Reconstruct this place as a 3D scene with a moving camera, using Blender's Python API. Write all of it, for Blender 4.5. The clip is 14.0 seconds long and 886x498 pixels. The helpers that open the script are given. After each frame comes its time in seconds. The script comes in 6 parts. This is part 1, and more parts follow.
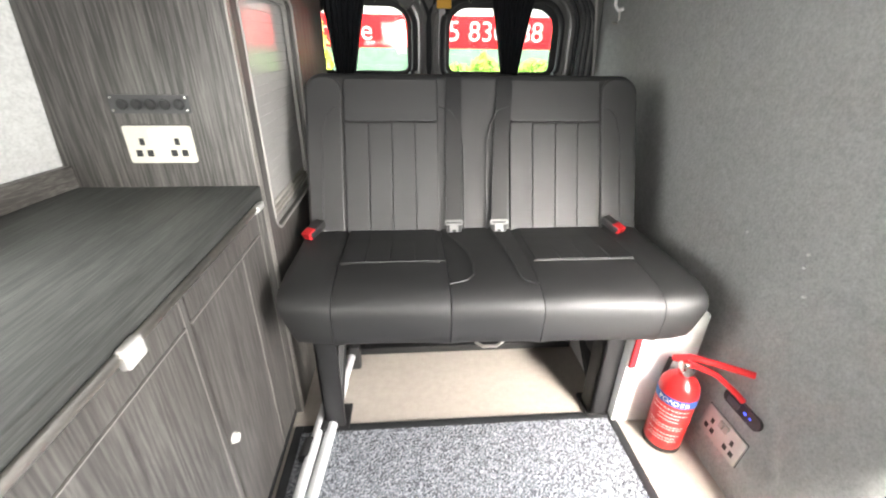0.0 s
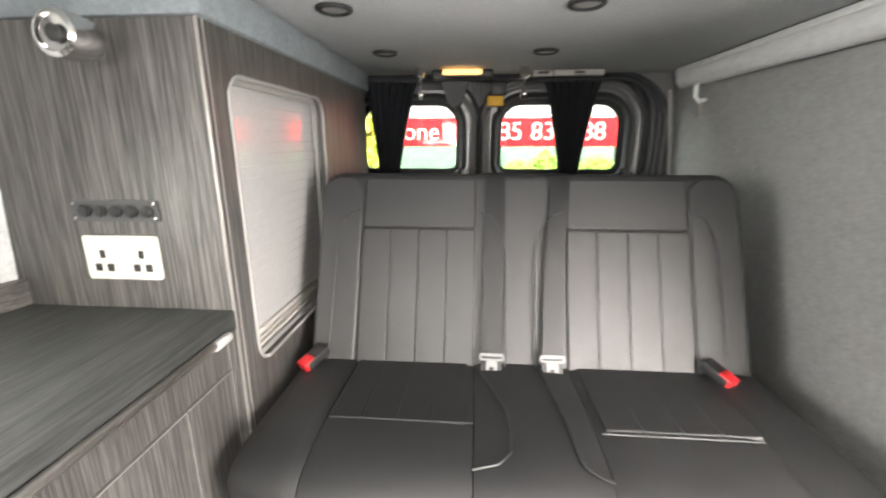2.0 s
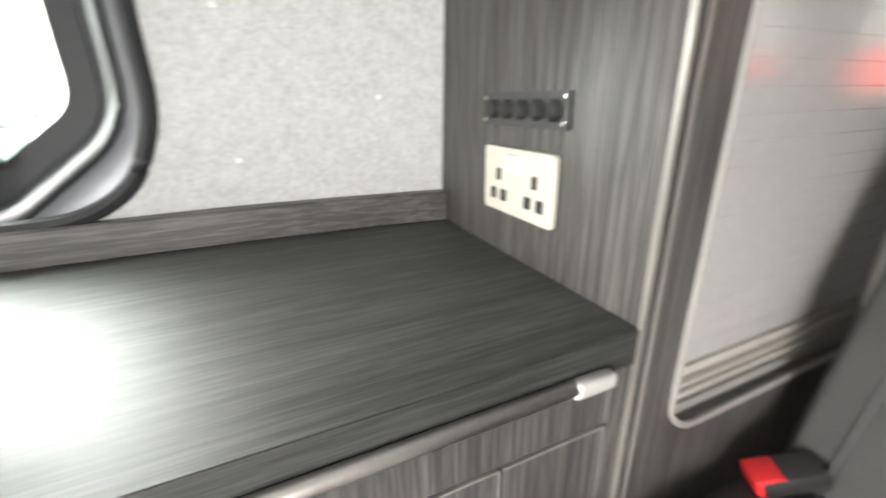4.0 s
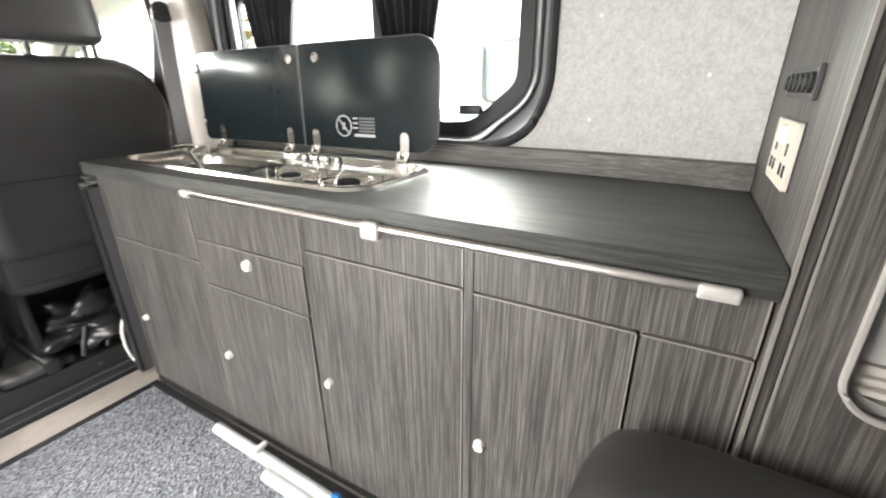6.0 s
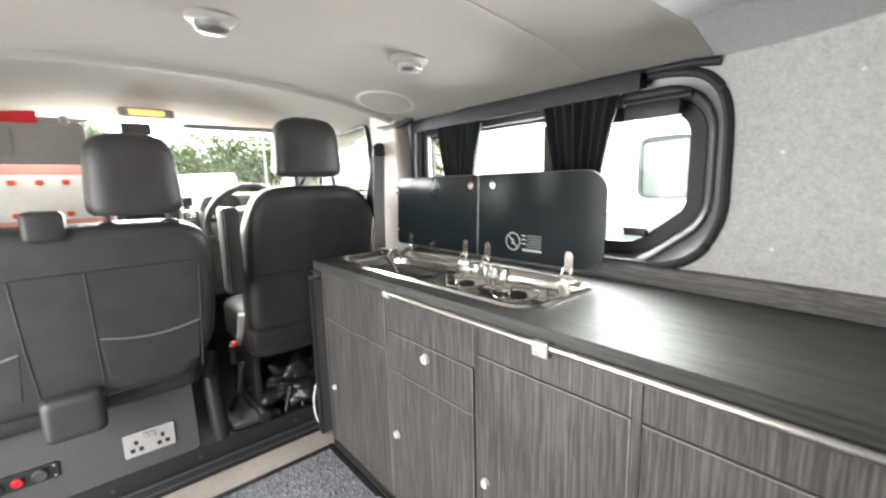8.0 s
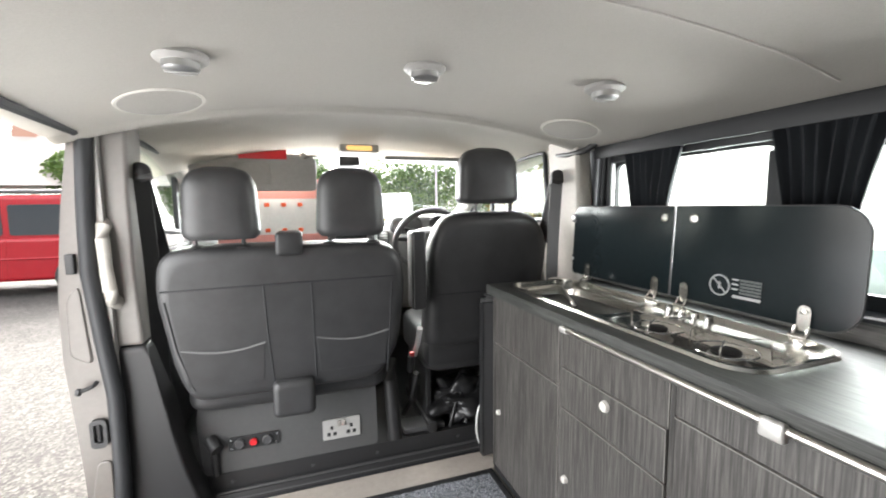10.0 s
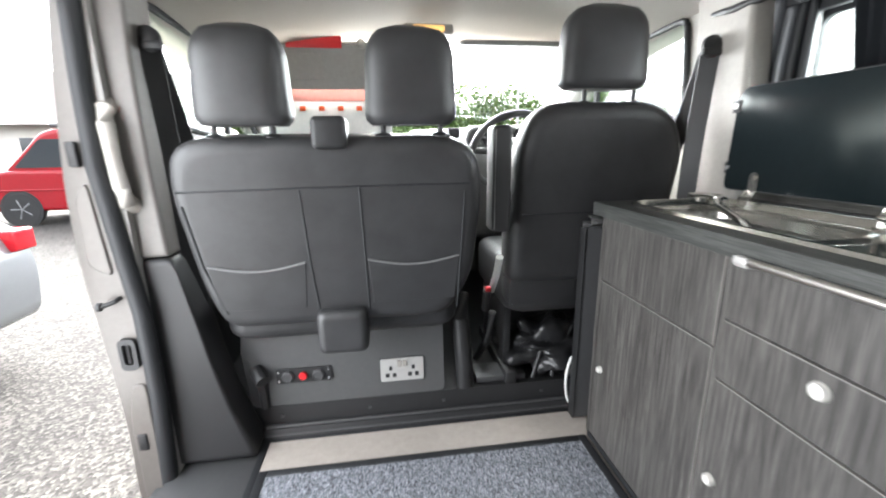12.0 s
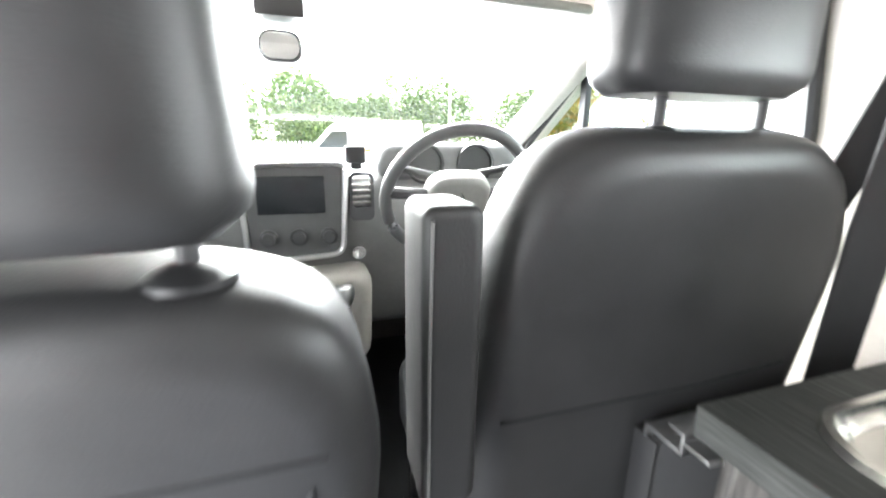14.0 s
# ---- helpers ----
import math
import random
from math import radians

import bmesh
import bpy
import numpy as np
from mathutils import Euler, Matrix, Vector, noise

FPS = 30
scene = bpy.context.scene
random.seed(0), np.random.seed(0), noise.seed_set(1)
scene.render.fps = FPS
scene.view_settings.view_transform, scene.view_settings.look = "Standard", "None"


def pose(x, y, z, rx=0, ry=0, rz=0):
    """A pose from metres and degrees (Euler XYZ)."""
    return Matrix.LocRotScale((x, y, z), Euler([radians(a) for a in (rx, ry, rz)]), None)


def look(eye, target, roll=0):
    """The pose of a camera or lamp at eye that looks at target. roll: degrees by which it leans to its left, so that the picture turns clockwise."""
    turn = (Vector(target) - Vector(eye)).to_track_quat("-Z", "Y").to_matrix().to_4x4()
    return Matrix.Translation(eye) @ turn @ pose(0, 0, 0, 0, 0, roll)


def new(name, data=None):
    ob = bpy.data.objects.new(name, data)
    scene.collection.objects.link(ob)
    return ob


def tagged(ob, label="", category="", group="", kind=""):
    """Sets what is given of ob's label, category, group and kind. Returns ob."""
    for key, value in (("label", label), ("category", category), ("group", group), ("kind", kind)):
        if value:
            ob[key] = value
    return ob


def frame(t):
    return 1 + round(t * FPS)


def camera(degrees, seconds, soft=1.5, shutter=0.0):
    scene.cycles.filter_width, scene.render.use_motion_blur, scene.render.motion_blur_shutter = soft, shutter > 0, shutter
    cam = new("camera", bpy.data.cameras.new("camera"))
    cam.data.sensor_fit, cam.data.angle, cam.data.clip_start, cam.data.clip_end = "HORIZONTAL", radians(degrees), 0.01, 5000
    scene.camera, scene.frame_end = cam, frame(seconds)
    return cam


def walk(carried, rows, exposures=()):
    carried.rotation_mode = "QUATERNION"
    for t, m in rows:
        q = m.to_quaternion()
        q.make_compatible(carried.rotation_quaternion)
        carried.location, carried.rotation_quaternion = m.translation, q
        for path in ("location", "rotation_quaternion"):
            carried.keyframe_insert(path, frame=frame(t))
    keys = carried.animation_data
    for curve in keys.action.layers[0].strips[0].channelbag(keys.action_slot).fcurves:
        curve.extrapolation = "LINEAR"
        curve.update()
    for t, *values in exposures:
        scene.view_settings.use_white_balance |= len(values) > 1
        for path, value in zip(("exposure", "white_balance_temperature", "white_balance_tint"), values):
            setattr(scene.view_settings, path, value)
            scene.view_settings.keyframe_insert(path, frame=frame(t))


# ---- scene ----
cam = camera(94.0, 14.0, soft=1.9, shutter=0.5)
PATH = [
    (0, (-0.042, 0.029, 1.058), (0.104, 1.813, 0.166), 0.9),
    (0.5, (-0.024, 0.082, 1.047), (0.179, 1.912, 0.264), 1.7),
    (1, (0.016, 0.176, 1.05), (0.214, 2.08, 0.473), 0.8),
    (1.5, (0.052, 0.249, 1.072), (0.158, 2.194, 0.618), -0.0),
    (2, (0.04, 0.32, 1.051), (-0.108, 2.25, 0.55), -0.0),
    (2.5, (-0.003, 0.457, 1.002), (-0.499, 2.307, 0.427), 1.5),
    (3, (-0.074, 0.601, 0.981), (-0.948, 2.245, 0.249), 2.1),
    (3.5, (-0.128, 0.645, 0.964), (-1.421, 2.004, 0.269), 0.3),
    (4, (-0.18, 0.708, 0.946), (-1.89, 1.487, 0.262), -1.0),
    (4.2, (-0.181, 0.706, 0.94), (-1.982, 1.242, 0.254), -1.3),
    (6.3, (0.153, 0.914, 0.928), (-1.438, -0.078, 0.23), -0.9),
    (6.5, (0.167, 0.93, 0.933), (-1.425, -0.077, 0.261), -1.4),
    (7, (0.182, 0.941, 0.938), (-1.361, -0.181, 0.339), -2.2),
    (7.5, (0.202, 0.923, 0.967), (-1.217, -0.406, 0.5), -1.8),
    (8, (0.219, 0.896, 1.022), (-1.06, -0.61, 0.709), -1.6),
    (8.5, (0.221, 0.888, 1.052), (-0.941, -0.726, 0.838), -1.5),
    (9, (0.242, 0.877, 1.062), (-0.743, -0.855, 0.889), -1.4),
    (9.2, (0.256, 0.87, 1.06), (-0.641, -0.91, 0.897), -1.3),
    (11.3, (0.275, 0.773, 1.026), (-0.126, -1.156, 0.683), -0.6),
    (11.5, (0.248, 0.727, 1.004), (-0.111, -1.205, 0.629), -0.7),
    (12, (0.191, 0.505, 0.908), (-0.082, -1.416, 0.425), -0.8),
    (12.5, (0.123, 0.249, 0.922), (-0.146, -1.668, 0.421), -2.2),
    (13, (0.073, 0.081, 0.971), (-0.326, -1.795, 0.404), 2.9),
    (13.5, (0.03, -0.128, 0.983), (-0.513, -1.972, 0.432), 1.7),
    (14, (-0.031, -0.315, 1.014), (-0.616, -2.155, 0.495), 0.9),
]
EXPOSURE = [(0, 4.39, 6850, 11), (1.2, 4.64, 6850, 11), (2.5, 4.62, 7050, 13), (3.0, 4.53, 7050, 13), (3.5, 4.35, 7000, 12), (4.2, 4.1, 6800, 11), (6.3, 4.08, 6980, 12), (7.5, 3.83, 6880, 12), (9.2, 3.53, 6680, 11), (11.3, 3.35, 6530, 10), (12, 3.6, 6350, 10), (13, 4.0, 6350, 9), (13.5, 4.25, 6400, 10), (14, 4.6, 6400, 10)]
walk(cam, [(t, look(eye, target, roll)) for t, eye, target, roll in PATH], EXPOSURE)

# ---------- light: a bright overcast day ----------
world = bpy.data.worlds.new("sky")
scene.world = world
world.use_nodes = True
wn = world.node_tree
sky = wn.nodes.new("ShaderNodeTexSky")
sky.sky_type = "NISHITA"
sky.sun_disc = False
sky.sun_elevation, sky.sun_rotation = radians(36), radians(165)
sky.air_density, sky.dust_density, sky.ozone_density = 1.0, 5.0, 1.0
mute = wn.nodes.new("ShaderNodeHueSaturation")
mute.inputs["Saturation"].default_value = 0.18
wn.links.new(sky.outputs["Color"], mute.inputs["Color"])
wn.links.new(mute.outputs["Color"], wn.nodes["Background"].inputs["Color"])
wn.nodes["Background"].inputs["Strength"].default_value = 0.15
sun_data = bpy.data.lights.new("sun", "SUN")
sun_data.energy, sun_data.angle, sun_data.color = 0.55, radians(60), (1.0, 0.97, 0.93)
sun = new("sun", sun_data)
sun.matrix_world = look((5, -19, 14), (0, 0, 0))
# the sky's light in the openings of the van
def opening_light(name, width, height, energy, eye, target, spread=180):
    lamp = bpy.data.lights.new(name, "AREA")
    lamp.shape, lamp.size, lamp.size_y, lamp.energy, lamp.color = "RECTANGLE", width, height, energy, (0.96, 0.985, 1.0)
    lamp.spread = radians(spread)
    new(name, lamp).matrix_world = look(eye, target)


opening_light("door_sky", 0.86, 1.20, 2.7, (1.02, -0.03, 0.70), (0.0, -0.03, 0.60))
opening_light("side_window_sky", 1.0, 0.42, 2.9, (-1.02, 0.04, 1.04), (0.0, 0.08, 0.90), 115)
opening_light("windscreen_sky", 1.45, 0.70, 9.0, (0.0, -1.83, 1.16), (0.0, -0.83, 0.75))


# ---------- materials ----------
def shader(name, rough=0.5, metal=0.0, color=(0.5, 0.5, 0.5), **extra):
    m = bpy.data.materials.new(name)
    m.use_nodes = True
    b = m.node_tree.nodes["Principled BSDF"]
    b.inputs["Base Color"].default_value = (*color, 1)
    b.inputs["Roughness"].default_value = rough
    b.inputs["Metallic"].default_value = metal
    for key, value in extra.items():
        b.inputs[key.replace("_", " ")].default_value = value
    return m, m.node_tree, b


def coords(nt, scale=(1, 1, 1), rot=(0, 0, 0)):
    tc = nt.nodes.new("ShaderNodeTexCoord")
    mp = nt.nodes.new("ShaderNodeMapping")
    mp.inputs["Scale"].default_value = scale
    mp.inputs["Rotation"].default_value = rot
    nt.links.new(tc.outputs["Object"], mp.inputs["Vector"])
    return mp.outputs["Vector"]


def noise_node(nt, vec, scale, detail=4.0, rough=0.6, distort=0.0):
    n = nt.nodes.new("ShaderNodeTexNoise")
    n.inputs["Scale"].default_value = scale
    n.inputs["Detail"].default_value = detail
    n.inputs["Roughness"].default_value = rough
    n.inputs["Distortion"].default_value = distort
    nt.links.new(vec, n.inputs["Vector"])
    return n.outputs["Fac"]


def ramp(nt, fac, stops):
    r = nt.nodes.new("ShaderNodeValToRGB")
    while len(r.color_ramp.elements) < len(stops):
        r.color_ramp.elements.new(0.5)
    for e, (p, c) in zip(r.color_ramp.elements, stops):
        e.position, e.color = p, (*c, 1)
    nt.links.new(fac, r.inputs["Fac"])
    return r.outputs["Color"]


def bump(nt, b, fac, strength, dist):
    n = nt.nodes.new("ShaderNodeBump")
    n.inputs["Strength"].default_value = strength
    n.inputs["Distance"].default_value = dist
    nt.links.new(fac, n.inputs["Height"])
    nt.links.new(n.outputs["Normal"], b.inputs["Normal"])


def mixc(nt, fac, a, c, mode="MIX"):
    n = nt.nodes.new("ShaderNodeMix")
    n.data_type, n.blend_type = "RGBA", mode
    for sock, v in ((n.inputs["Factor"], fac), (n.inputs["A"], a), (n.inputs["B"], c)):
        if isinstance(v, (int, float)):
            sock.default_value = v
        elif isinstance(v, tuple):
            sock.default_value = (*v, 1)
        else:
            nt.links.new(v, sock)
    return n.outputs["Result"]


def grey(v, warm=0.0):
    return (v * (1 + warm), v, v * (1 - warm))


def wood(name, dark, mid, light, stretch, rough, wave=0.4):
    """Striped grey laminate: long fibres, broader bands, a slight wander."""
    m, nt, b = shader(name, rough)
    vec = coords(nt, stretch)
    fine = noise_node(nt, vec, 11.0, 3.0, 0.55, wave)
    fibre = noise_node(nt, vec, 34.0, 2.0, 0.5, wave)
    broad = noise_node(nt, vec, 1.6, 2.0, 0.5, wave * 0.5)
    c1 = ramp(nt, fine, [(0.40, dark), (0.50, mid), (0.60, light)])
    c2 = ramp(nt, broad, [(0.35, grey(0.84)), (0.65, grey(1.14))])
    c1 = mixc(nt, 1.0, c1, ramp(nt, fibre, [(0.38, grey(0.78)), (0.62, grey(1.2))]), "MULTIPLY")
    nt.links.new(mixc(nt, 1.0, c1, c2, "MULTIPLY"), b.inputs["Base Color"])
    bump(nt, b, fine, 0.15, 0.0006)
    return m


def speckle(name, base, spread, scale, rough, height, strength=0.5, metal=0.0, patch=5.0, mottle=0.35):
    """Even material with fine grain and broad faint patches."""
    m, nt, b = shader(name, rough, metal)
    vec = coords(nt)
    fine = noise_node(nt, vec, scale, 4.0, 0.7)
    broad = noise_node(nt, vec, patch, 3.0, 0.6)
    lo, hi = [tuple(c * (1 - spread) for c in base), tuple(c * (1 + spread) for c in base)]
    c1 = ramp(nt, fine, [(0.32, lo), (0.68, hi)])
    c2 = ramp(nt, broad, [(0.3, grey(1 - spread * mottle)), (0.7, grey(1 + spread * mottle * 0.6))])
    nt.links.new(mixc(nt, 1.0, c1, c2, "MULTIPLY"), b.inputs["Base Color"])
    bump(nt, b, fine, strength, height)
    return m


def leather(name, base, rough, gloss=0.5):
    m, nt, b = shader(name, rough, 0.0, base, Specular_IOR_Level=gloss)
    vec = coords(nt)
    v = nt.nodes.new("ShaderNodeTexVoronoi")
    v.inputs["Scale"].default_value = 420
    nt.links.new(vec, v.inputs["Vector"])
    broad = noise_node(nt, vec, 14, 3, 0.6)
    nt.links.new(ramp(nt, broad, [(0.3, tuple(c * 0.8 for c in base)), (0.7, tuple(c * 1.25 for c in base))]), b.inputs["Base Color"])
    r = nt.nodes.new("ShaderNodeMapRange")
    r.inputs["To Min"].default_value, r.inputs["To Max"].default_value = rough - 0.06, rough + 0.08
    nt.links.new(broad, r.inputs["Value"])
    nt.links.new(r.outputs["Result"], b.inputs["Roughness"])
    creases = noise_node(nt, coords(nt, (1, 1, 1.6)), 38, 5, 0.62, 0.6)
    mix = nt.nodes.new("ShaderNodeMath")
    mix.operation = "MULTIPLY_ADD"
    mix.inputs[1].default_value = 2.2
    nt.links.new(creases, mix.inputs[0])
    nt.links.new(v.outputs["Distance"], mix.inputs[2])
    bump(nt, b, mix.outputs["Value"], 0.16, 0.0009)
    return m


def glass(name, tint=(1, 1, 1)):
    m, nt, b = shader(name, 0.0)
    nt.nodes.remove(b)
    t = nt.nodes.new("ShaderNodeBsdfTransparent")
    t.inputs["Color"].default_value = (*tint, 1)
    g = nt.nodes.new("ShaderNodeBsdfGlossy")
    g.inputs["Roughness"].default_value = 0.02
    f = nt.nodes.new("ShaderNodeLayerWeight")
    f.inputs["Blend"].default_value = 0.5
    p = nt.nodes.new("ShaderNodeMath")
    p.operation = "POWER"
    p.inputs[1].default_value = 5.0
    nt.links.new(f.outputs["Facing"], p.inputs[0])
    q = nt.nodes.new("ShaderNodeMath")
    q.operation = "MULTIPLY_ADD"
    q.inputs[1].default_value, q.inputs[2].default_value = 0.45, 0.02
    nt.links.new(p.outputs["Value"], q.inputs[0])
    x = nt.nodes.new("ShaderNodeMixShader")
    nt.links.new(q.outputs["Value"], x.inputs["Fac"])
    nt.links.new(t.outputs["BSDF"], x.inputs[1])
    nt.links.new(g.outputs["BSDF"], x.inputs[2])
    nt.links.new(x.outputs["Shader"], nt.nodes["Material Output"].inputs["Surface"])
    return m


def glow(name, color, strength):
    m, nt, b = shader(name, 0.4, 0, color)
    b.inputs["Emission Color"].default_value = (*color, 1)
    b.inputs["Emission Strength"].default_value = strength
    return m


def plain(name, color, rough, metal=0.0, spread=0.05, scale=60):
    return speckle(name, color, spread, scale, rough, 0.0002, 0.08, metal)


M_WOOD = wood("grey_wood_laminate", (0.040, 0.037, 0.035), (0.068, 0.064, 0.060), (0.106, 0.100, 0.094), (20, 20, 0.55), 0.44)
M_WOODX = wood("grey_wood_laminate_across", (0.050, 0.046, 0.043), (0.072, 0.067, 0.062), (0.100, 0.094, 0.087), (16, 0.5, 16), 0.42)
M_TOP = wood("dark_worktop_laminate", (0.038, 0.040, 0.038), (0.047, 0.049, 0.046), (0.058, 0.060, 0.057), (14, 0.6, 14), 0.55)
M_TOP.node_tree.nodes["Principled BSDF"].inputs["Specular IOR Level"].default_value = 0.36
M_FELT = speckle("grey_felt_lining", (0.49, 0.495, 0.484), 0.15, 130, 0.95, 0.0015, 0.6, 0.0, 42.0, 0.6)
# felt lining again, with the soffit's shade put into a darker, bluer colour
M_FELTD = speckle("shaded_felt", (0.17, 0.19, 0.20), 0.14, 130, 0.95, 0.0015, 0.6, 0.0, 42.0, 0.9)
M_CEIL = speckle("pale_felt_ceiling", (0.46, 0.468, 0.472), 0.1, 130, 0.95, 0.0012, 0.5)
M_HEADL = speckle("moulded_headliner", (0.54, 0.515, 0.475), 0.05, 260, 0.9, 0.0006, 0.4)
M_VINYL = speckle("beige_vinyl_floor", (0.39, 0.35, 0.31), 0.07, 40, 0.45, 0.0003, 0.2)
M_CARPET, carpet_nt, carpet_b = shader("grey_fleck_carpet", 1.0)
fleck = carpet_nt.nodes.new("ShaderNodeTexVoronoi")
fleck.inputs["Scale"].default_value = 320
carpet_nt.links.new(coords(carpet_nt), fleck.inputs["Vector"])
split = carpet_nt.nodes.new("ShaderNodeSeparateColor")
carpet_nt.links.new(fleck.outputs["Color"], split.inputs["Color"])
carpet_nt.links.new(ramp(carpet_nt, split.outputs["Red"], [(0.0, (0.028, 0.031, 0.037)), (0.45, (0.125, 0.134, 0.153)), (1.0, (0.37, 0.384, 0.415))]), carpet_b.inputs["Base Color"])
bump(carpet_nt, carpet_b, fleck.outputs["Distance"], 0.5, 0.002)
M_LEATH = leather("black_leather", (0.0070, 0.0070, 0.0075), 0.55, 0.9)
M_LEATH2 = leather("charcoal_leather", (0.024, 0.024, 0.025), 0.48, 0.6)
M_FABRIC = speckle("dark_curtain_cloth", (0.007, 0.009, 0.012), 0.2, 300, 0.95, 0.0006, 0.4)
M_KNOB = plain("cream_catch", (0.66, 0.64, 0.60), 0.35)
M_BLACKP = plain("black_plastic", (0.018, 0.018, 0.019), 0.5)
M_DARKP = plain("charcoal_plastic", (0.055, 0.055, 0.057), 0.5)
M_GREYP = plain("grey_plastic", (0.30, 0.29, 0.275), 0.5)
M_LIGHTP = plain("pale_trim_plastic", (0.38, 0.358, 0.325), 0.55)
M_WHITEP = plain("white_plastic", (0.75, 0.75, 0.73), 0.35, spread=0.04)
M_CREAM = plain("cream_plastic", (0.60, 0.575, 0.50), 0.4, spread=0.04)
M_RUBBER = plain("rubber_seal", (0.014, 0.015, 0.017), 0.6)
M_PAINT = plain("grey_body_paint", (0.13, 0.118, 0.108), 0.4, 0.1)
M_TONGUE = plain("belt_tongue_steel", (0.17, 0.17, 0.168), 0.5, 0.8)
M_BASEP = plain("charcoal_base_plastic", (0.080, 0.080, 0.081), 0.5)
M_REVEAL = plain("window_reveal_paint", (0.15, 0.155, 0.165), 0.34, 0.4)
M_PAINTD = plain("dark_door_paint", (0.17, 0.168, 0.165), 0.3, 0.3)
M_STEEL = plain("stainless_steel", (0.66, 0.64, 0.60), 0.22, 1.0, 0.06)
M_CHROME = plain("chrome", (0.70, 0.69, 0.67), 0.15, 1.0, 0.03)
M_NICKEL = plain("brushed_nickel", (0.60, 0.57, 0.53), 0.3, 1.0, 0.06)
M_ALU = plain("aluminium", (0.62, 0.62, 0.62), 0.35, 1.0, 0.06)
M_EDGE = plain("pale_edge_strip", (0.26, 0.245, 0.23), 0.35, 0.2)
M_RED = plain("red_enamel", (0.50, 0.012, 0.012), 0.3)
M_REDP = plain("red_plastic", (0.60, 0.02, 0.025), 0.4)
M_BLUE = plain("blue_label", (0.02, 0.08, 0.30), 0.5)
M_ORANGE = plain("orange_plastic", (0.75, 0.10, 0.02), 0.4)
M_LIDG = plain("dark_tinted_glass_lid", (0.010, 0.015, 0.017), 0.16)
M_LIDG.node_tree.nodes["Principled BSDF"].inputs["Specular IOR Level"].default_value = 0.3
M_GLASS = glass("window_glass", (0.92, 0.97, 0.945))
M_TAMB = plain("glossy_grey_slat", (0.42, 0.41, 0.40), 0.14, 0.0, 0.04)
M_LAMP = glow("lit_lamp_cover", (1.0, 0.55, 0.18), 0.10)
M_LED = glow("blue_indicator", (0.05, 0.1, 1.0), 0.12)


# ---------- mesh tools ----------
def box(bm, x0, x1, y0, y1, z0, z1, r=0.0, seg=2):
    vs = [bm.verts.new((x, y, z)) for x in (x0, x1) for y in (y0, y1) for z in (z0, z1)]
    fs = [bm.faces.new([vs[i] for i in q]) for q in ((0, 1, 3, 2), (4, 6, 7, 5), (0, 4, 5, 1), (2, 3, 7, 6), (0, 2, 6, 4), (1, 5, 7, 3))]
    if r > 0:
        es = list({e for f in fs for e in f.edges})
        bmesh.ops.bevel(bm, geom=es, offset=r, segments=seg, profile=0.5, affect="EDGES", clamp_overlap=True)
    return vs


def at(axis, a, p):
    return (a, p[0], p[1]) if axis == "x" else (p[0], a, p[1]) if axis == "y" else (p[0], p[1], a)


def sheet(bm, outer, holes, axis, a, b):
    """A plate of an outline with holes, from a to b along an axis."""
    edges = []
    for loop in (outer, *holes):
        vs = [bm.verts.new(at(axis, a, p)) for p in loop]
        edges += [bm.edges.new((vs[i], vs[(i + 1) % len(vs)])) for i in range(len(vs))]
    got = bmesh.ops.triangle_fill(bm, use_beauty=True, use_dissolve=False, edges=edges)
    faces = [g for g in got["geom"] if isinstance(g, bmesh.types.BMFace)]
    ex = bmesh.ops.extrude_face_region(bm, geom=faces)
    bmesh.ops.translate(bm, verts=[g for g in ex["geom"] if isinstance(g, bmesh.types.BMVert)], vec=at(axis, b - a, (0, 0)))


def rrect(a0, a1, b0, b1, r, n=6):
    """A rounded rectangle; r is one radius or four (low-low, high-low, high-high, low-high)."""
    rs = r if isinstance(r, tuple) else (r,) * 4
    pts = []
    for (ca, cb, start), q in zip(((a0, b0, 180), (a1, b0, 270), (a1, b1, 0), (a0, b1, 90)), rs):
        sa, sb = (1 if ca == a0 else -1), (1 if cb == b0 else -1)
        if q <= 0:
            pts.append((ca, cb))
            continue
        for i in range(n + 1):
            w = radians(start + 90 * i / n)
            pts.append((ca + sa * q + q * math.cos(w), cb + sb * q + q * math.sin(w)))
    return pts


def grow(pts, d):
    """An outline moved outward by about d."""
    c = Vector((sum(p[0] for p in pts) / len(pts), sum(p[1] for p in pts) / len(pts)))
    out, n = [], len(pts)
    area = sum(pts[i][0] * pts[(i + 1) % n][1] - pts[(i + 1) % n][0] * pts[i][1] for i in range(n))
    s = 1 if area > 0 else -1
    for i in range(n):
        p0, p1, p2 = Vector(pts[i - 1]), Vector(pts[i]), Vector(pts[(i + 1) % n])
        t = (p2 - p1).normalized() + (p1 - p0).normalized()
        t = t.normalized() if t.length > 1e-6 else (p2 - p1).normalized()
        nv = Vector((t.y, -t.x)) * s
        k = max(0.5, nv.dot(Vector(((p2 - p1).normalized().y, -(p2 - p1).normalized().x)) * s))
        out.append(tuple(p1 + nv * d / k))
    return out


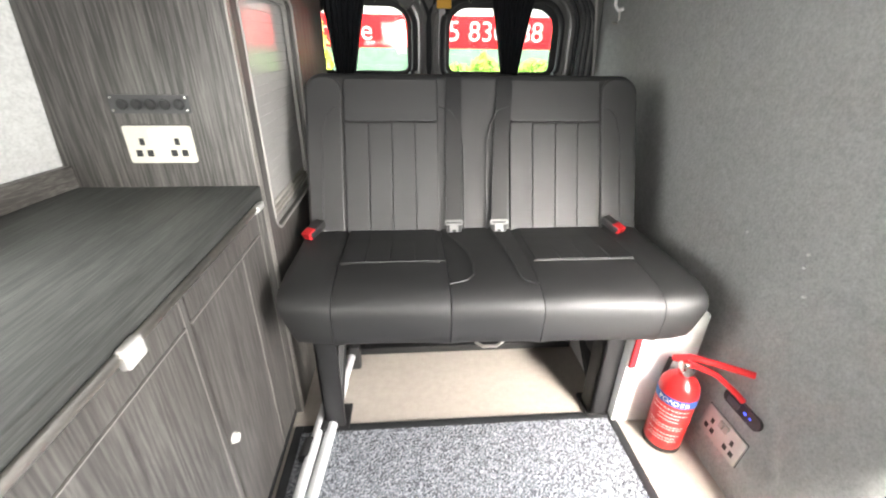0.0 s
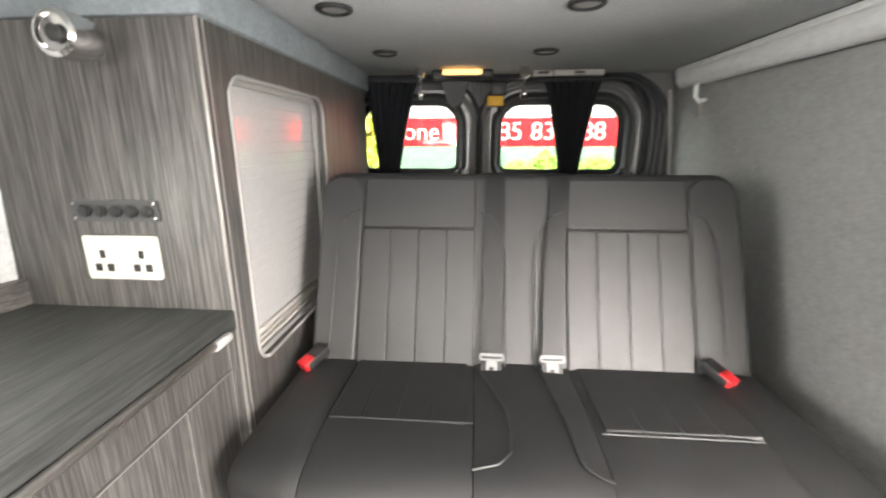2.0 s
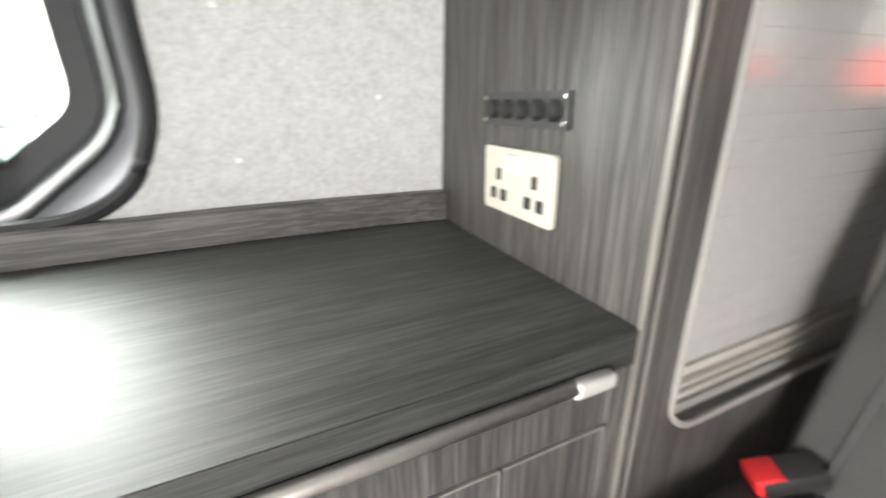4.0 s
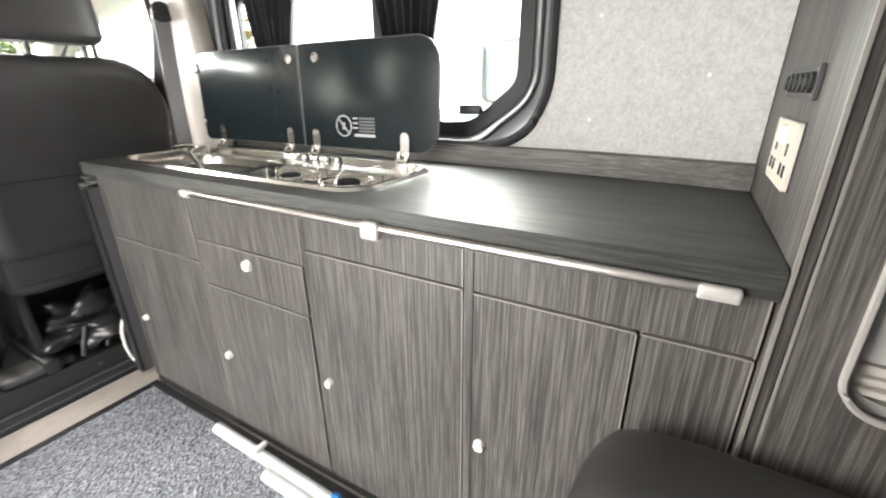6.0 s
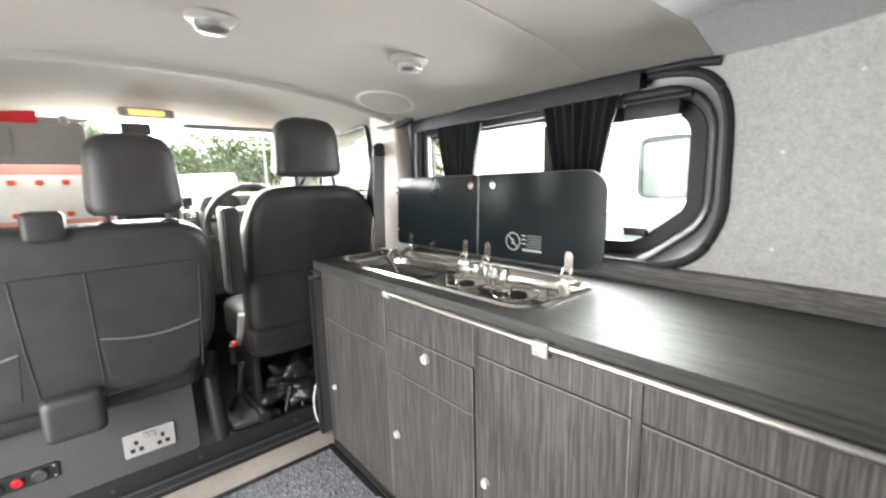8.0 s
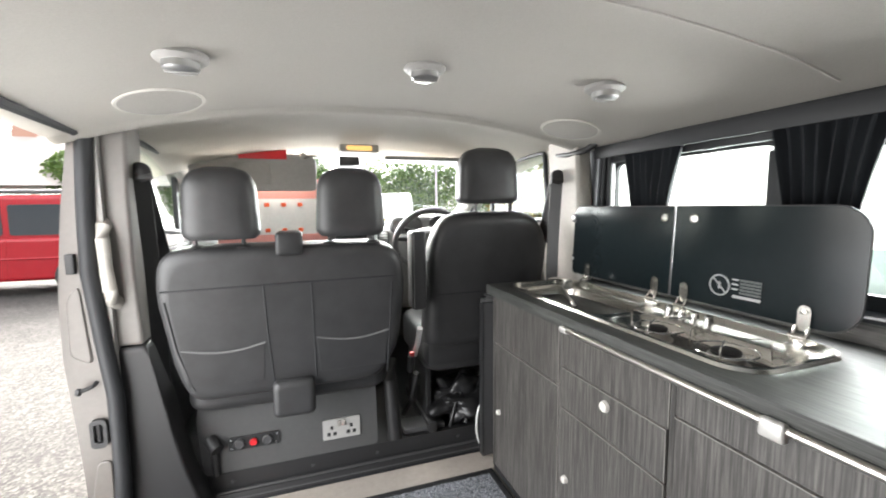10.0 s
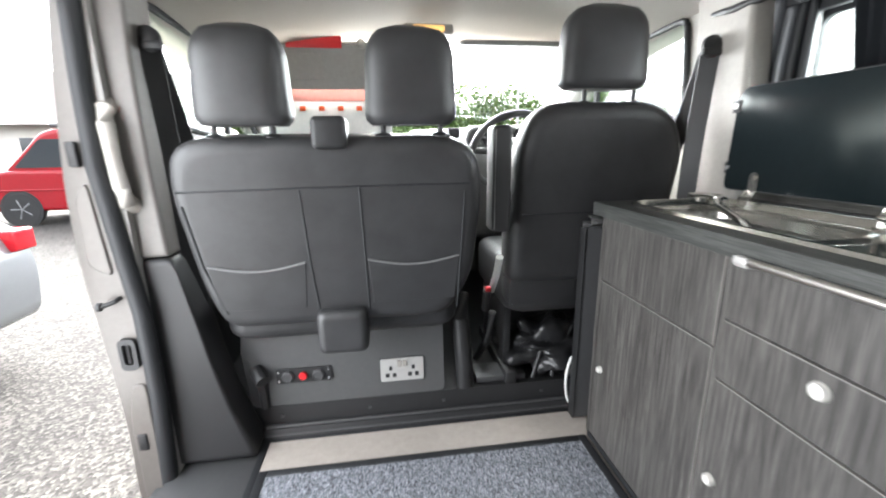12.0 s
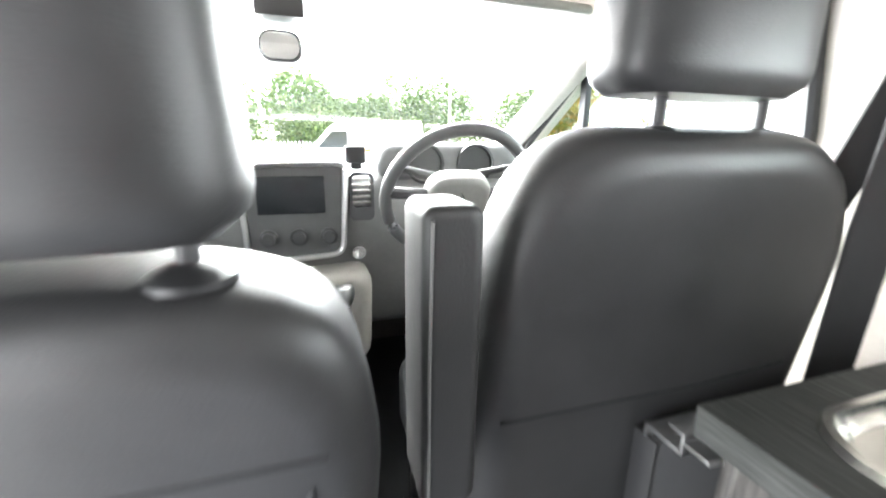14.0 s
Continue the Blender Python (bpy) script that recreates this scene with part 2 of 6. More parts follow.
def tube(bm, pts, r, n=8, closed=False, taper=None):
    pts = [Vector(p) for p in pts]
    rings = []
    for i, p in enumerate(pts):
        if closed:
            d = pts[(i + 1) % len(pts)] - pts[i - 1]
        else:
            d = pts[min(i + 1, len(pts) - 1)] - pts[max(i - 1, 0)]
        d.normalize()
        up = Vector((0, 0, 1)) if abs(d.z) < 0.9 else Vector((1, 0, 0))
        u = d.cross(up).normalized()
        v = d.cross(u)
        q = r if taper is None else r * taper[i]
        rings.append([bm.verts.new(p + q * (math.cos(2 * math.pi * k / n) * u + math.sin(2 * math.pi * k / n) * v)) for k in range(n)])
    m = len(rings)
    for i in range(m if closed else m - 1):
        a, b = rings[i], rings[(i + 1) % m]
        for k in range(n):
            bm.faces.new((a[k], a[(k + 1) % n], b[(k + 1) % n], b[k]))
    if not closed:
        bm.faces.new(rings[0][::-1])
        bm.faces.new(rings[-1])


def lathe(bm, prof, centre, axis="z", n=20):
    """Turn a profile of (radius, height) about an axis through centre."""
    rings = []
    for r, h in prof:
        ring = []
        for k in range(n):
            w = 2 * math.pi * k / n
            c, s = max(r, 1e-4) * math.cos(w), max(r, 1e-4) * math.sin(w)
            o = (c, s, h) if axis == "z" else (h, c, s) if axis == "x" else (c, h, s)
            ring.append(bm.verts.new(Vector(centre) + Vector(o)))
        rings.append(ring)
    for a, b in zip(rings, rings[1:]):
        for k in range(n):
            bm.faces.new((a[k], a[(k + 1) % n], b[(k + 1) % n], b[k]))
    bm.faces.new(rings[0][::-1])
    bm.faces.new(rings[-1])


def loft(bm, rings, cap=True):
    vs = [[bm.verts.new(p) for p in ring] for ring in rings]
    n = len(vs[0])
    for a, b in zip(vs, vs[1:]):
        for k in range(n):
            bm.faces.new((a[k], a[(k + 1) % n], b[(k + 1) % n], b[k]))
    if cap:
        bm.faces.new(vs[0][::-1])
        bm.faces.new(vs[-1])


def solid(bm, outline, axis, a, b, r=0.01, steps=4):
    """A padded slab: an outline from a to b along an axis, with rounded rims of radius r."""
    s = 1 if b > a else -1
    rings = []
    rings.append([at(axis, a, p) for p in inset(outline, r * 1.15)])
    for i in range(steps + 1):
        w = math.pi / 2 * i / steps
        rings.append([at(axis, a + s * r * (1 - math.cos(w)), p) for p in inset(outline, r * (1 - math.sin(w)))])
    for i in range(steps + 1):
        w = math.pi / 2 * (1 - i / steps)
        rings.append([at(axis, b - s * r * (1 - math.cos(w)), p) for p in inset(outline, r * (1 - math.sin(w)))])
    rings.append([at(axis, b, p) for p in inset(outline, r * 1.15)])
    loft(bm, rings)


def inset(pts, d):
    """An outline drawn in by about d on every side, by its own width and height."""
    a0, a1 = min(p[0] for p in pts), max(p[0] for p in pts)
    b0, b1 = min(p[1] for p in pts), max(p[1] for p in pts)
    ka, kb = max(0.02, 1 - 2 * d / (a1 - a0)), max(0.02, 1 - 2 * d / (b1 - b0))
    ca, cb = (a0 + a1) / 2, (b0 + b1) / 2
    return [(ca + (p[0] - ca) * ka, cb + (p[1] - cb) * kb) for p in pts]


def finish(name, bm, mat, smooth=True):
    bmesh.ops.recalc_face_normals(bm, faces=bm.faces)
    me = bpy.data.meshes.new(name)
    bm.to_mesh(me)
    bm.free()
    me.materials.append(mat)
    if smooth:
        me.polygons.foreach_set("use_smooth", [True] * len(me.polygons))
        me.set_sharp_from_angle(angle=radians(38))
    return new(name, me)


def thing(name, place, label, category, group="", kind=""):
    e = new(name)
    e.empty_display_size = 0.1
    e.location = place
    return tagged(e, label, category, group, kind)


def part(name, bm, mat, parent, label="", smooth=True):
    ob = finish(name, bm, mat, smooth)
    if parent is not None:
        ob.parent = parent
        ob.matrix_parent_inverse = Matrix.Translation(parent.location).inverted() if parent.parent is None and parent.type == "EMPTY" else Matrix()
    return tagged(ob, label)


def bx(name, mat, parent, dims, r=0.002, label="", seg=2):
    bm = bmesh.new()
    box(bm, *dims, r=r, seg=seg)
    return part(name, bm, mat, parent, label)


def tubes(name, mat, parent, runs, r, m=None, label=""):
    """One part for each run of points."""
    for pts in runs:
        bm = bmesh.new()
        tube(bm, pts, r, 8)
        if m is not None:
            bm.transform(m)
        part(name, bm, mat, parent, label)


def setting(name, bm, mat, label, category, smooth=True):
    return tagged(finish(name, bm, mat, smooth), label, category, kind="structure")


def put_text(name, body, size, m, mat, parent, depth=0.001, align="CENTER"):
    cu = bpy.data.curves.new(name, "FONT")
    cu.body, cu.size, cu.extrude, cu.align_x, cu.align_y = body, size, depth, align, "CENTER"
    tmp = bpy.data.objects.new(name, cu)
    me = bpy.data.meshes.new_from_object(tmp)
    bpy.data.objects.remove(tmp)
    me.transform(m)
    me.materials.clear()
    me.materials.append(mat)
    ob = new(name, me)
    ob.parent = parent
    if parent.type == "EMPTY":
        ob.matrix_parent_inverse = Matrix.Translation(parent.location).inverted()
    return ob


# ---------- ground and van shell ----------
bm = bmesh.new()
box(bm, -400, 400, -400, 400, -0.75, -0.55)
M_GROUND, ground_nt, ground_b = shader("pale_gravel_tarmac", 0.95)
stone = ground_nt.nodes.new("ShaderNodeTexVoronoi")
stone.inputs["Scale"].default_value = 62
ground_nt.links.new(coords(ground_nt), stone.inputs["Vector"])
tint = ground_nt.nodes.new("ShaderNodeSeparateColor")
ground_nt.links.new(stone.outputs["Color"], tint.inputs["Color"])
stone_col = ramp(ground_nt, tint.outputs["Red"], [(0.0, (0.013, 0.012, 0.010)), (0.5, (0.038, 0.035, 0.031)), (1.0, (0.098, 0.092, 0.083))])
ground_nt.links.new(mixc(ground_nt, 1.0, stone_col, ramp(ground_nt, noise_node(ground_nt, coords(ground_nt), 1.3, 4.0), [(0.35, grey(0.8)), (0.65, grey(1.2))]), "MULTIPLY"), ground_b.inputs["Base Color"])
bump(ground_nt, ground_b, stone.outputs["Distance"], 0.6, 0.006)
setting("ground", bm, M_GROUND, "pale worn gravel and tarmac yard", "ground")

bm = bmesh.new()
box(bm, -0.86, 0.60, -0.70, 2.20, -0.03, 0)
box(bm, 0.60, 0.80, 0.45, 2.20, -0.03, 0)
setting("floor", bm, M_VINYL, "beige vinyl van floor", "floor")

bm = bmesh.new()
box(bm, 0.595, 0.84, -0.72, 0.45, -0.03, -0.004, 0.003)
box(bm, 0.80, 0.88, -0.60, 0.46, -0.12, -0.03, 0.01)
setting("door_sill", bm, M_DARKP, "charcoal plastic sill in the sliding door opening", "sill")
bm = bmesh.new()
box(bm, 0.585, 0.605, -0.70, 0.44, -0.006, 0.003, 0.002)
box(bm, -0.42, 0.60, -0.712, -0.69, -0.004, 0.004, 0.002)
setting("trim", bm, M_RUBBER, "black edge strip round the vinyl floor", "trim")
bm = bmesh.new()
box(bm, -0.90, 0.92, -2.35, 2.28, -0.30, -0.125)
setting("underbody", bm, M_BLACKP, "dark underside of the van", "floor")

# felt-lined side wall with the window opening, kitchen side
SEAL = [(-0.46, 0.80), (0.49, 0.80), (0.562, 0.84), (0.600, 0.93), (0.598, 1.15), (0.580, 1.215), (0.54, 1.252), (0.47, 1.266), (-0.46, 1.266)]


def soften(pts, r=0.03, n=4):
    """Round the corners of an outline."""
    out = []
    for i in range(len(pts)):
        p0, p1, p2 = Vector(pts[i - 1]), Vector(pts[i]), Vector(pts[(i + 1) % len(pts)])
        a = p1 + (p0 - p1).normalized() * min(r, (p0 - p1).length * 0.45)
        c = p1 + (p2 - p1).normalized() * min(r, (p2 - p1).length * 0.45)
        for k in range(n + 1):
            t = k / n
            out.append(tuple((1 - t) ** 2 * a + 2 * t * (1 - t) * p1 + t * t * c))
    return out


SEAL = soften(SEAL, 0.04)
bm = bmesh.new()
sheet(bm, [(-0.64, -0.03), (2.22, -0.03), (2.22, 1.34), (-0.64, 1.34)], [SEAL], "x", -0.86, -0.885)
setting("wall_driver_side", bm, M_FELT, "grey felt-lined van side wall", "wall")


def lining_x(y, z):
    """Inner face of the felt where it curves in towards the tall cabinet."""
    f = max(0.0, (y - 0.66) / 0.34) ** 1.4
    return -0.8605 + f * (0.042 + 0.03 * (z - 0.8) / 0.44)


bm = bmesh.new()
loft(bm, [[(-0.863, y, 0.76)] + [(lining_x(y, z), y, z) for z in (0.76, 0.9, 1.05, 1.2, 1.317)] + [(-0.863, y, 1.317)] for y in (0.66, 0.72, 0.78, 0.84, 0.90, 0.95, 0.9995)])
setting("wall_lining_curve", bm, M_FELT, "grey felt lining curving in beside the tall cabinet", "wall")
bm = bmesh.new()
for y, z in ((0.695, 1.065), (0.693, 0.866), (0.80, 1.20), (0.90, 0.95)):
    lathe(bm, [(0.004, 0), (0.004, 0.0015), (0.001, 0.0025)], (lining_x(y, z), y, z), "x", 10)
for y, z in ((0.782, 0.648), (0.778, 0.617), (0.956, 0.626), (0.748, 0.559)):
    lathe(bm, [(0.0035, 0.004), (0.0035, -0.0025), (0.001, -0.0035)], (float(np.interp(z, (0, 0.3, 0.6, 1.0), (0.766, 0.81, 0.834, 0.842))), y, z), "x", 10)
setting("felt_pins", bm, M_WHITEP, "small pale lining pins in the felt walls", "pin")
# pressed metal window reveal, stepping outward
PANE = soften([(-0.47, 0.850), (0.385, 0.850), (0.508, 0.945), (0.508, 1.145), (0.48, 1.172), (0.128, 1.172), (0.092, 1.205), (-0.47, 1.205)], 0.03)
STEP = grow(PANE, 0.035)
bm = bmesh.new()
mid = [tuple(0.5 * (Vector(a) + Vector(b))) for a, b in zip(grow(PANE, 0.075), grow(PANE, 0.055))]
outer = grow(PANE, 0.10)
loft(bm, [[(-0.862, p[0], p[1]) for p in grow(PANE, 0.16)], [(-0.868, p[0], p[1]) for p in outer], [(-0.872, p[0], p[1]) for p in mid], [(-0.885, p[0], p[1]) for p in grow(PANE, 0.05)], [(-0.905, p[0], p[1]) for p in STEP]], cap=False)
window_side = tagged(finish("window_1", bm, M_REVEAL), "grey pressed-metal side window surround with black seal", "window", kind="structure")
bm = bmesh.new()
sheet(bm, STEP, [grow(PANE, 0.0)], "x", -0.900, -0.915)
part("window_frame", bm, M_RUBBER, window_side, "black bonded glass border")
for y0, y1 in ((0.088, 0.132), (-0.345, -0.312)):
    bx("mullion", M_RUBBER, window_side, (-0.915, -0.895, y0, y1, 0.850, 1.205 if y0 < 0 else 1.19), 0.003)
for y0, y1 in ((0.13, 0.51), (-0.312, 0.09), (-0.47, -0.343)):
    bm = bmesh.new()
    if y1 > 0.5:
        sheet(bm, [p if p[0] > y0 else (y0, p[1]) for p in PANE if p[0] > -0.3], [], "x", -0.906, -0.909)
    else:
        box(bm, -0.909, -0.906, y0, y1, 0.848, 1.207)
    g = part("pane", bm, M_GLASS, window_side, "clear window pane", smooth=False)
    g.visible_shadow = False
bm = bmesh.new()
tube(bm, [(-0.858, p[0], p[1]) for p in SEAL], 0.011, 8, closed=True)
part("seal", bm, M_RUBBER, window_side, "black rubber seal")
bm = bmesh.new()
tube(bm, [(-0.872, p[0], p[1]) for p in grow(PANE, 0.062)], 0.005, 6, closed=True)
part("inner_seal", bm, M_RUBBER, window_side)
bm = bmesh.new()
box(bm, -0.872, -0.85, 0.365, 0.50, 1.165, 1.205, 0.006)
tube(bm, [(-0.862, 0.36, 1.21), (-0.862, 0.52, 1.21)], 0.008)
part("blind_cassette", bm, M_BLACKP, window_side, "rolled black blind above the glass")
bx("catch", M_BLACKP, window_side, (-0.885, -0.862, 0.37, 0.43, 0.872, 0.895), 0.005)
bx("curtain_track", M_BLACKP, window_side, (-0.858, -0.834, -0.50, 0.42, 1.238, 1.256), 0.004)
bm = bmesh.new()
tube(bm, [(-0.848, -0.62, 1.286), (-0.848, -0.2, 1.283), (-0.848, 0.3, 1.279), (-0.850, 0.52, 1.274), (-0.856, 0.575, 1.268)], 0.010, 10)
part("top_seal", bm, M_RUBBER, window_side, "black rubber strip under the headliner")
bx("pelmet", M_RUBBER, window_side, (-0.822, -0.816, -0.50, 0.42, 1.228, 1.274), 0.002, "black strip in front of the curtain track")
for y in (-0.49, -0.10, 0.41):
    bx("track_bracket", M_RUBBER, window_side, (-0.860, -0.817, y - 0.006, y + 0.006, 1.256, 1.270), 0.001)
bx("head_panel", M_RUBBER, window_side, (-0.884, -0.862, -0.46, 0.34, 1.212, 1.262), 0.004)


def curtain(name, a0, a1, b0, b1, z0, z1, along, flat, label):
    """A pleated curtain gathered towards its foot: wide at the top (a), narrow below (b)."""
    bm = bmesh.new()
    rows = []
    nz, na, folds = 14, 48, 7
    for i in range(nz + 1):
        t = i / nz
        s = t ** 0.8
        lo, hi = a0 + (b0 - a0) * s, a1 + (b1 - a1) * s
        z = z1 + (z0 - z1) * t
        row = []
        for side in (0, 1):
            for k in range(na + 1):
                q = k / na if side == 0 else 1 - k / na
                u = lo + (hi - lo) * q
                d = 0.010 * math.sin(q * folds * 2 * math.pi + 1.3 * t) + 0.004 * math.sin(q * 31 + 5 * t) + (0.002 if side else -0.002)
                row.append((flat + d, u, z) if along == "y" else (u, flat + d, z))
        rows.append(row)
    loft(bm, rows)
    return tagged(finish(name, bm, M_FABRIC), label, "curtain", "tied-back curtains")


bm = bmesh.new()
box(bm, -0.868, -0.846, -0.64, -0.475, 0.80, 1.30, 0.004)
pil_s = setting("window_pillar", bm, M_RUBBER, "dark pillar between cab and side window", "pillar")
for y, r, mt in ((-0.595, 0.016, M_RUBBER), (-0.555, 0.020, M_REVEAL), (-0.512, 0.014, M_REVEAL), (-0.482, 0.012, M_RUBBER)):
    bm = bmesh.new()
    tube(bm, [(-0.846, y, 0.80), (-0.846, y, 1.10), (-0.846, y + 0.012, 1.285)], r, 10)
    part("channel", bm, mt, pil_s)
curtain("curtain", -0.362, -0.121, -0.285, -0.195, 0.86, 1.248, "y", -0.838, "dark cloth curtain gathered at the side window")
curtain("curtain", 0.125, 0.366, 0.20, 0.290, 0.86, 1.248, "y", -0.838, "dark cloth curtain gathered between the side window panes")

# passenger-side wall behind the sliding door: bulging felt panel
bm = bmesh.new()
WZ = [-0.02, 0.04, 0.15, 0.3, 0.45, 0.62, 0.8, 1.0, 1.15, 1.26, 1.34]
WX = [0.765, 0.768, 0.785, 0.81, 0.825, 0.835, 0.84, 0.842, 0.84, 0.835, 0.83]
CREASES = [[(0.662, 0.765), (0.694, 0.687), (0.727, 0.606), (0.744, 0.51), (0.755, 0.384)], [(0.718, 0.607), (0.646, 0.604), (0.583, 0.599)], [(0.746, 0.366), (0.721, 0.312), (0.656, 0.25), (0.599, 0.156)]]
FAINT = [[(1.559, 0.653), (1.198, 0.647), (0.956, 0.642), (0.782, 0.635)]]


def crease_gap(y, z, lines):
    """Distance from a point of the wall to the creases in its lining."""
    q, best = Vector((y, z)), 9.0
    for line in lines:
        for a, b in zip(line, line[1:]):
            a, b = Vector(a), Vector(b)
            t = max(0, min(1, (q - a).dot(b - a) / (b - a).length_squared))
            best = min(best, (q - a - t * (b - a)).length)
    return best


rows = []
wall_ys = [0.44 + 0.007 * k for k in range(96)] + [1.112 + 0.022 * k for k in range(47)]
for j in range(170):
    z = -0.02 + 0.008 * j
    base = float(np.interp(z, WZ, WX))
    row = []
    for y in wall_ys:
        d = 0.007 * noise.noise(Vector((y * 3, z * 4, 0))) + 0.0022 * noise.noise(Vector((y * 14, z * 14, 3))) + 0.0009 * noise.noise(Vector((y * 45, z * 45, 7)))
        if y < 1.05:
            d += 0.007 * math.exp(-(crease_gap(y, z, CREASES) / 0.015) ** 2) + 0.0035 * math.exp(-(crease_gap(y, z, FAINT) / 0.008) ** 2)
        row.append(bm.verts.new((base + d, y, z)))
    rows.append(row)
for a, b in zip(rows, rows[1:]):
    for k in range(len(a) - 1):
        bm.faces.new((a[k], a[k + 1], b[k + 1], b[k]))
bmesh.ops.solidify(bm, geom=bm.faces[:], thickness=-0.03)
setting("wall_passenger_side", bm, M_FELT, "grey felt-lined wall beside the bench", "wall")
bm = bmesh.new()
tube(bm, [(0.838, 0.44, z) for z in (-0.02, 0.3, 0.6, 0.9, 1.2, 1.28)], 0.016, 8)
tube(bm, [(0.845, 0.44, 1.285), (0.845, -0.1, 1.285), (0.845, -0.58, 1.27)], 0.016, 8)
setting("door_seal", bm, M_RUBBER, "black rubber seal round the sliding door opening", "seal")
bm = bmesh.new()
box(bm, 0.85, 0.92, 0.43, 2.25, -0.12, 1.40, 0.01)
box(bm, 0.845, 0.92, -0.62, 0.43, 1.29, 1.40, 0.01)
setting("body_side_passenger", bm, M_PAINT, "grey painted van body side", "wall")
bm = bmesh.new()
box(bm, -0.95, -0.92, 0.66, 2.25, -0.12, 1.40, 0.005)
box(bm, -0.95, -0.92, -0.64, 0.66, -0.12, 0.80, 0.005)
box(bm, -0.95, -0.92, -0.64, 0.66, 1.25, 1.40, 0.005)
setting("body_side_driver", bm, M_PAINT, "grey painted van body side", "wall")
# ceilings
bm = bmesh.new()
box(bm, -0.88, 0.86, 0.556, 2.06, 1.318, 1.35, 0.004)
setting("ceiling", bm, M_CEIL, "pale felt-covered rear ceiling", "ceiling")
bm = bmesh.new()
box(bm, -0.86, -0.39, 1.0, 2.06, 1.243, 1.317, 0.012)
setting("ceiling_soffit", bm, M_FELTD, "felt soffit above the tall cabinet, its shade coloured in blue-grey", "ceiling")
bm = bmesh.new()
tube(bm, [(0.80, 0.60, 1.275), (0.80, 1.3, 1.275), (0.80, 2.0, 1.275)], 0.035, 14)
box(bm, 0.775, 0.86, 0.60, 2.04, 1.285, 1.317, 0.01)
setting("ceiling_rail", bm, M_FELT, "felt-wrapped rail along the wall top", "trim")


def head_z(x, y):
    """Height of the moulded front headliner."""
    z = 1.395 - 0.10 * (abs(x) / 0.8) ** 2.2
    if y < -0.20:
        z -= 0.02 * min(1, (-0.20 - y) / 0.34)
    if y > 0.20:
        z -= max(0, z - 1.318) * min(1, (y - 0.20) / 0.38)
    return z


bm = bmesh.new()
xs = [-0.90 + 0.06 * i for i in range(31)]
ys = [0.562 - 0.05 * j for j in range(24)]
rows = [[bm.verts.new((x, y, head_z(x, y))) for x in xs] for y in ys]
for a, b in zip(rows, rows[1:]):
    for k in range(len(a) - 1):
        bm.faces.new((a[k], a[k + 1], b[k + 1], b[k]))
bmesh.ops.solidify(bm, geom=bm.faces[:], thickness=0.02)
setting("ceiling_headliner", bm, M_HEADL, "moulded pale grey headliner", "ceiling")
bm = bmesh.new()
tube(bm, [(x, 0.29, head_z(x, 0.29) - 0.0005) for x in xs[2:-2]], 0.003, 6)
setting("ceiling_seam", bm, M_HEADL, "joint across the headliner", "ceiling")
# cross beam and cab roof lining
bm = bmesh.new()
cove = [-0.70 - 0.02 * k for k in range(10)]
loft(bm, [[(x, y, min(1.3175, head_z(x, 0.55))) for x in cove] + [(-0.885, y, 1.322), (-0.70, y, 1.322)] for y in (0.5625, 0.78, 0.9995)])
setting("ceiling_cove", bm, M_CEIL, "grey felt cove between the ceiling and the side wall", "ceiling")
bm = bmesh.new()
rows = []
for y, dz in ((-0.54, -0.020), (-0.555, -0.028), (-0.58, -0.034), (-0.605, -0.025), (-0.63, 0.0), (-0.75, 0.012), (-0.95, 0.008), (-1.12, -0.012), (-1.25, -0.045), (-1.33, -0.075)):
    rows.append([bm.verts.new((x, y - 0.03 * (1 - (x / 0.85) ** 2) * (1 if y < -1.0 else 0), 1.395 - 0.10 * (abs(x) / 0.8) ** 2.2 + dz)) for x in xs])
for a, b in zip(rows, rows[1:]):
    for k in range(len(a) - 1):
        bm.faces.new((a[k], a[k + 1], b[k + 1], b[k]))
bmesh.ops.solidify(bm, geom=bm.faces[:], thickness=0.02)
setting("ceiling_cab", bm, M_HEADL, "moulded cab roof lining with a cross beam", "ceiling")
bm = bmesh.new()
box(bm, -0.95, 0.93, -1.45, 2.28, 1.42, 1.46, 0.01)
setting("roof", bm, M_PAINT, "grey painted van roof", "roof")


def spotlight(x, y, z, group, r=0.038):
    s = thing("downlight", (x, y, z), "recessed black-rimmed ceiling downlight, switched off", "light", group)
    bm = bmesh.new()
    lathe(bm, [(r, 0), (r, -0.006), (r * 0.86, -0.009), (r * 0.72, -0.006), (r * 0.70, 0)], (x, y, z), "z", 24)
    part("rim", bm, M_BLACKP, s)
    bm = bmesh.new()
    lathe(bm, [(r * 0.69, 0.0), (r * 0.69, -0.004), (0.0, -0.006)], (x, y, z), "z", 20)
    part("lens", bm, M_GREYP, s, "pale frosted lens")


for x, y in ((-0.255, 1.245), (0.253, 1.247), (-0.242, 1.68), (0.245, 1.69)):
    spotlight(x, y, 1.318, "rear downlights")


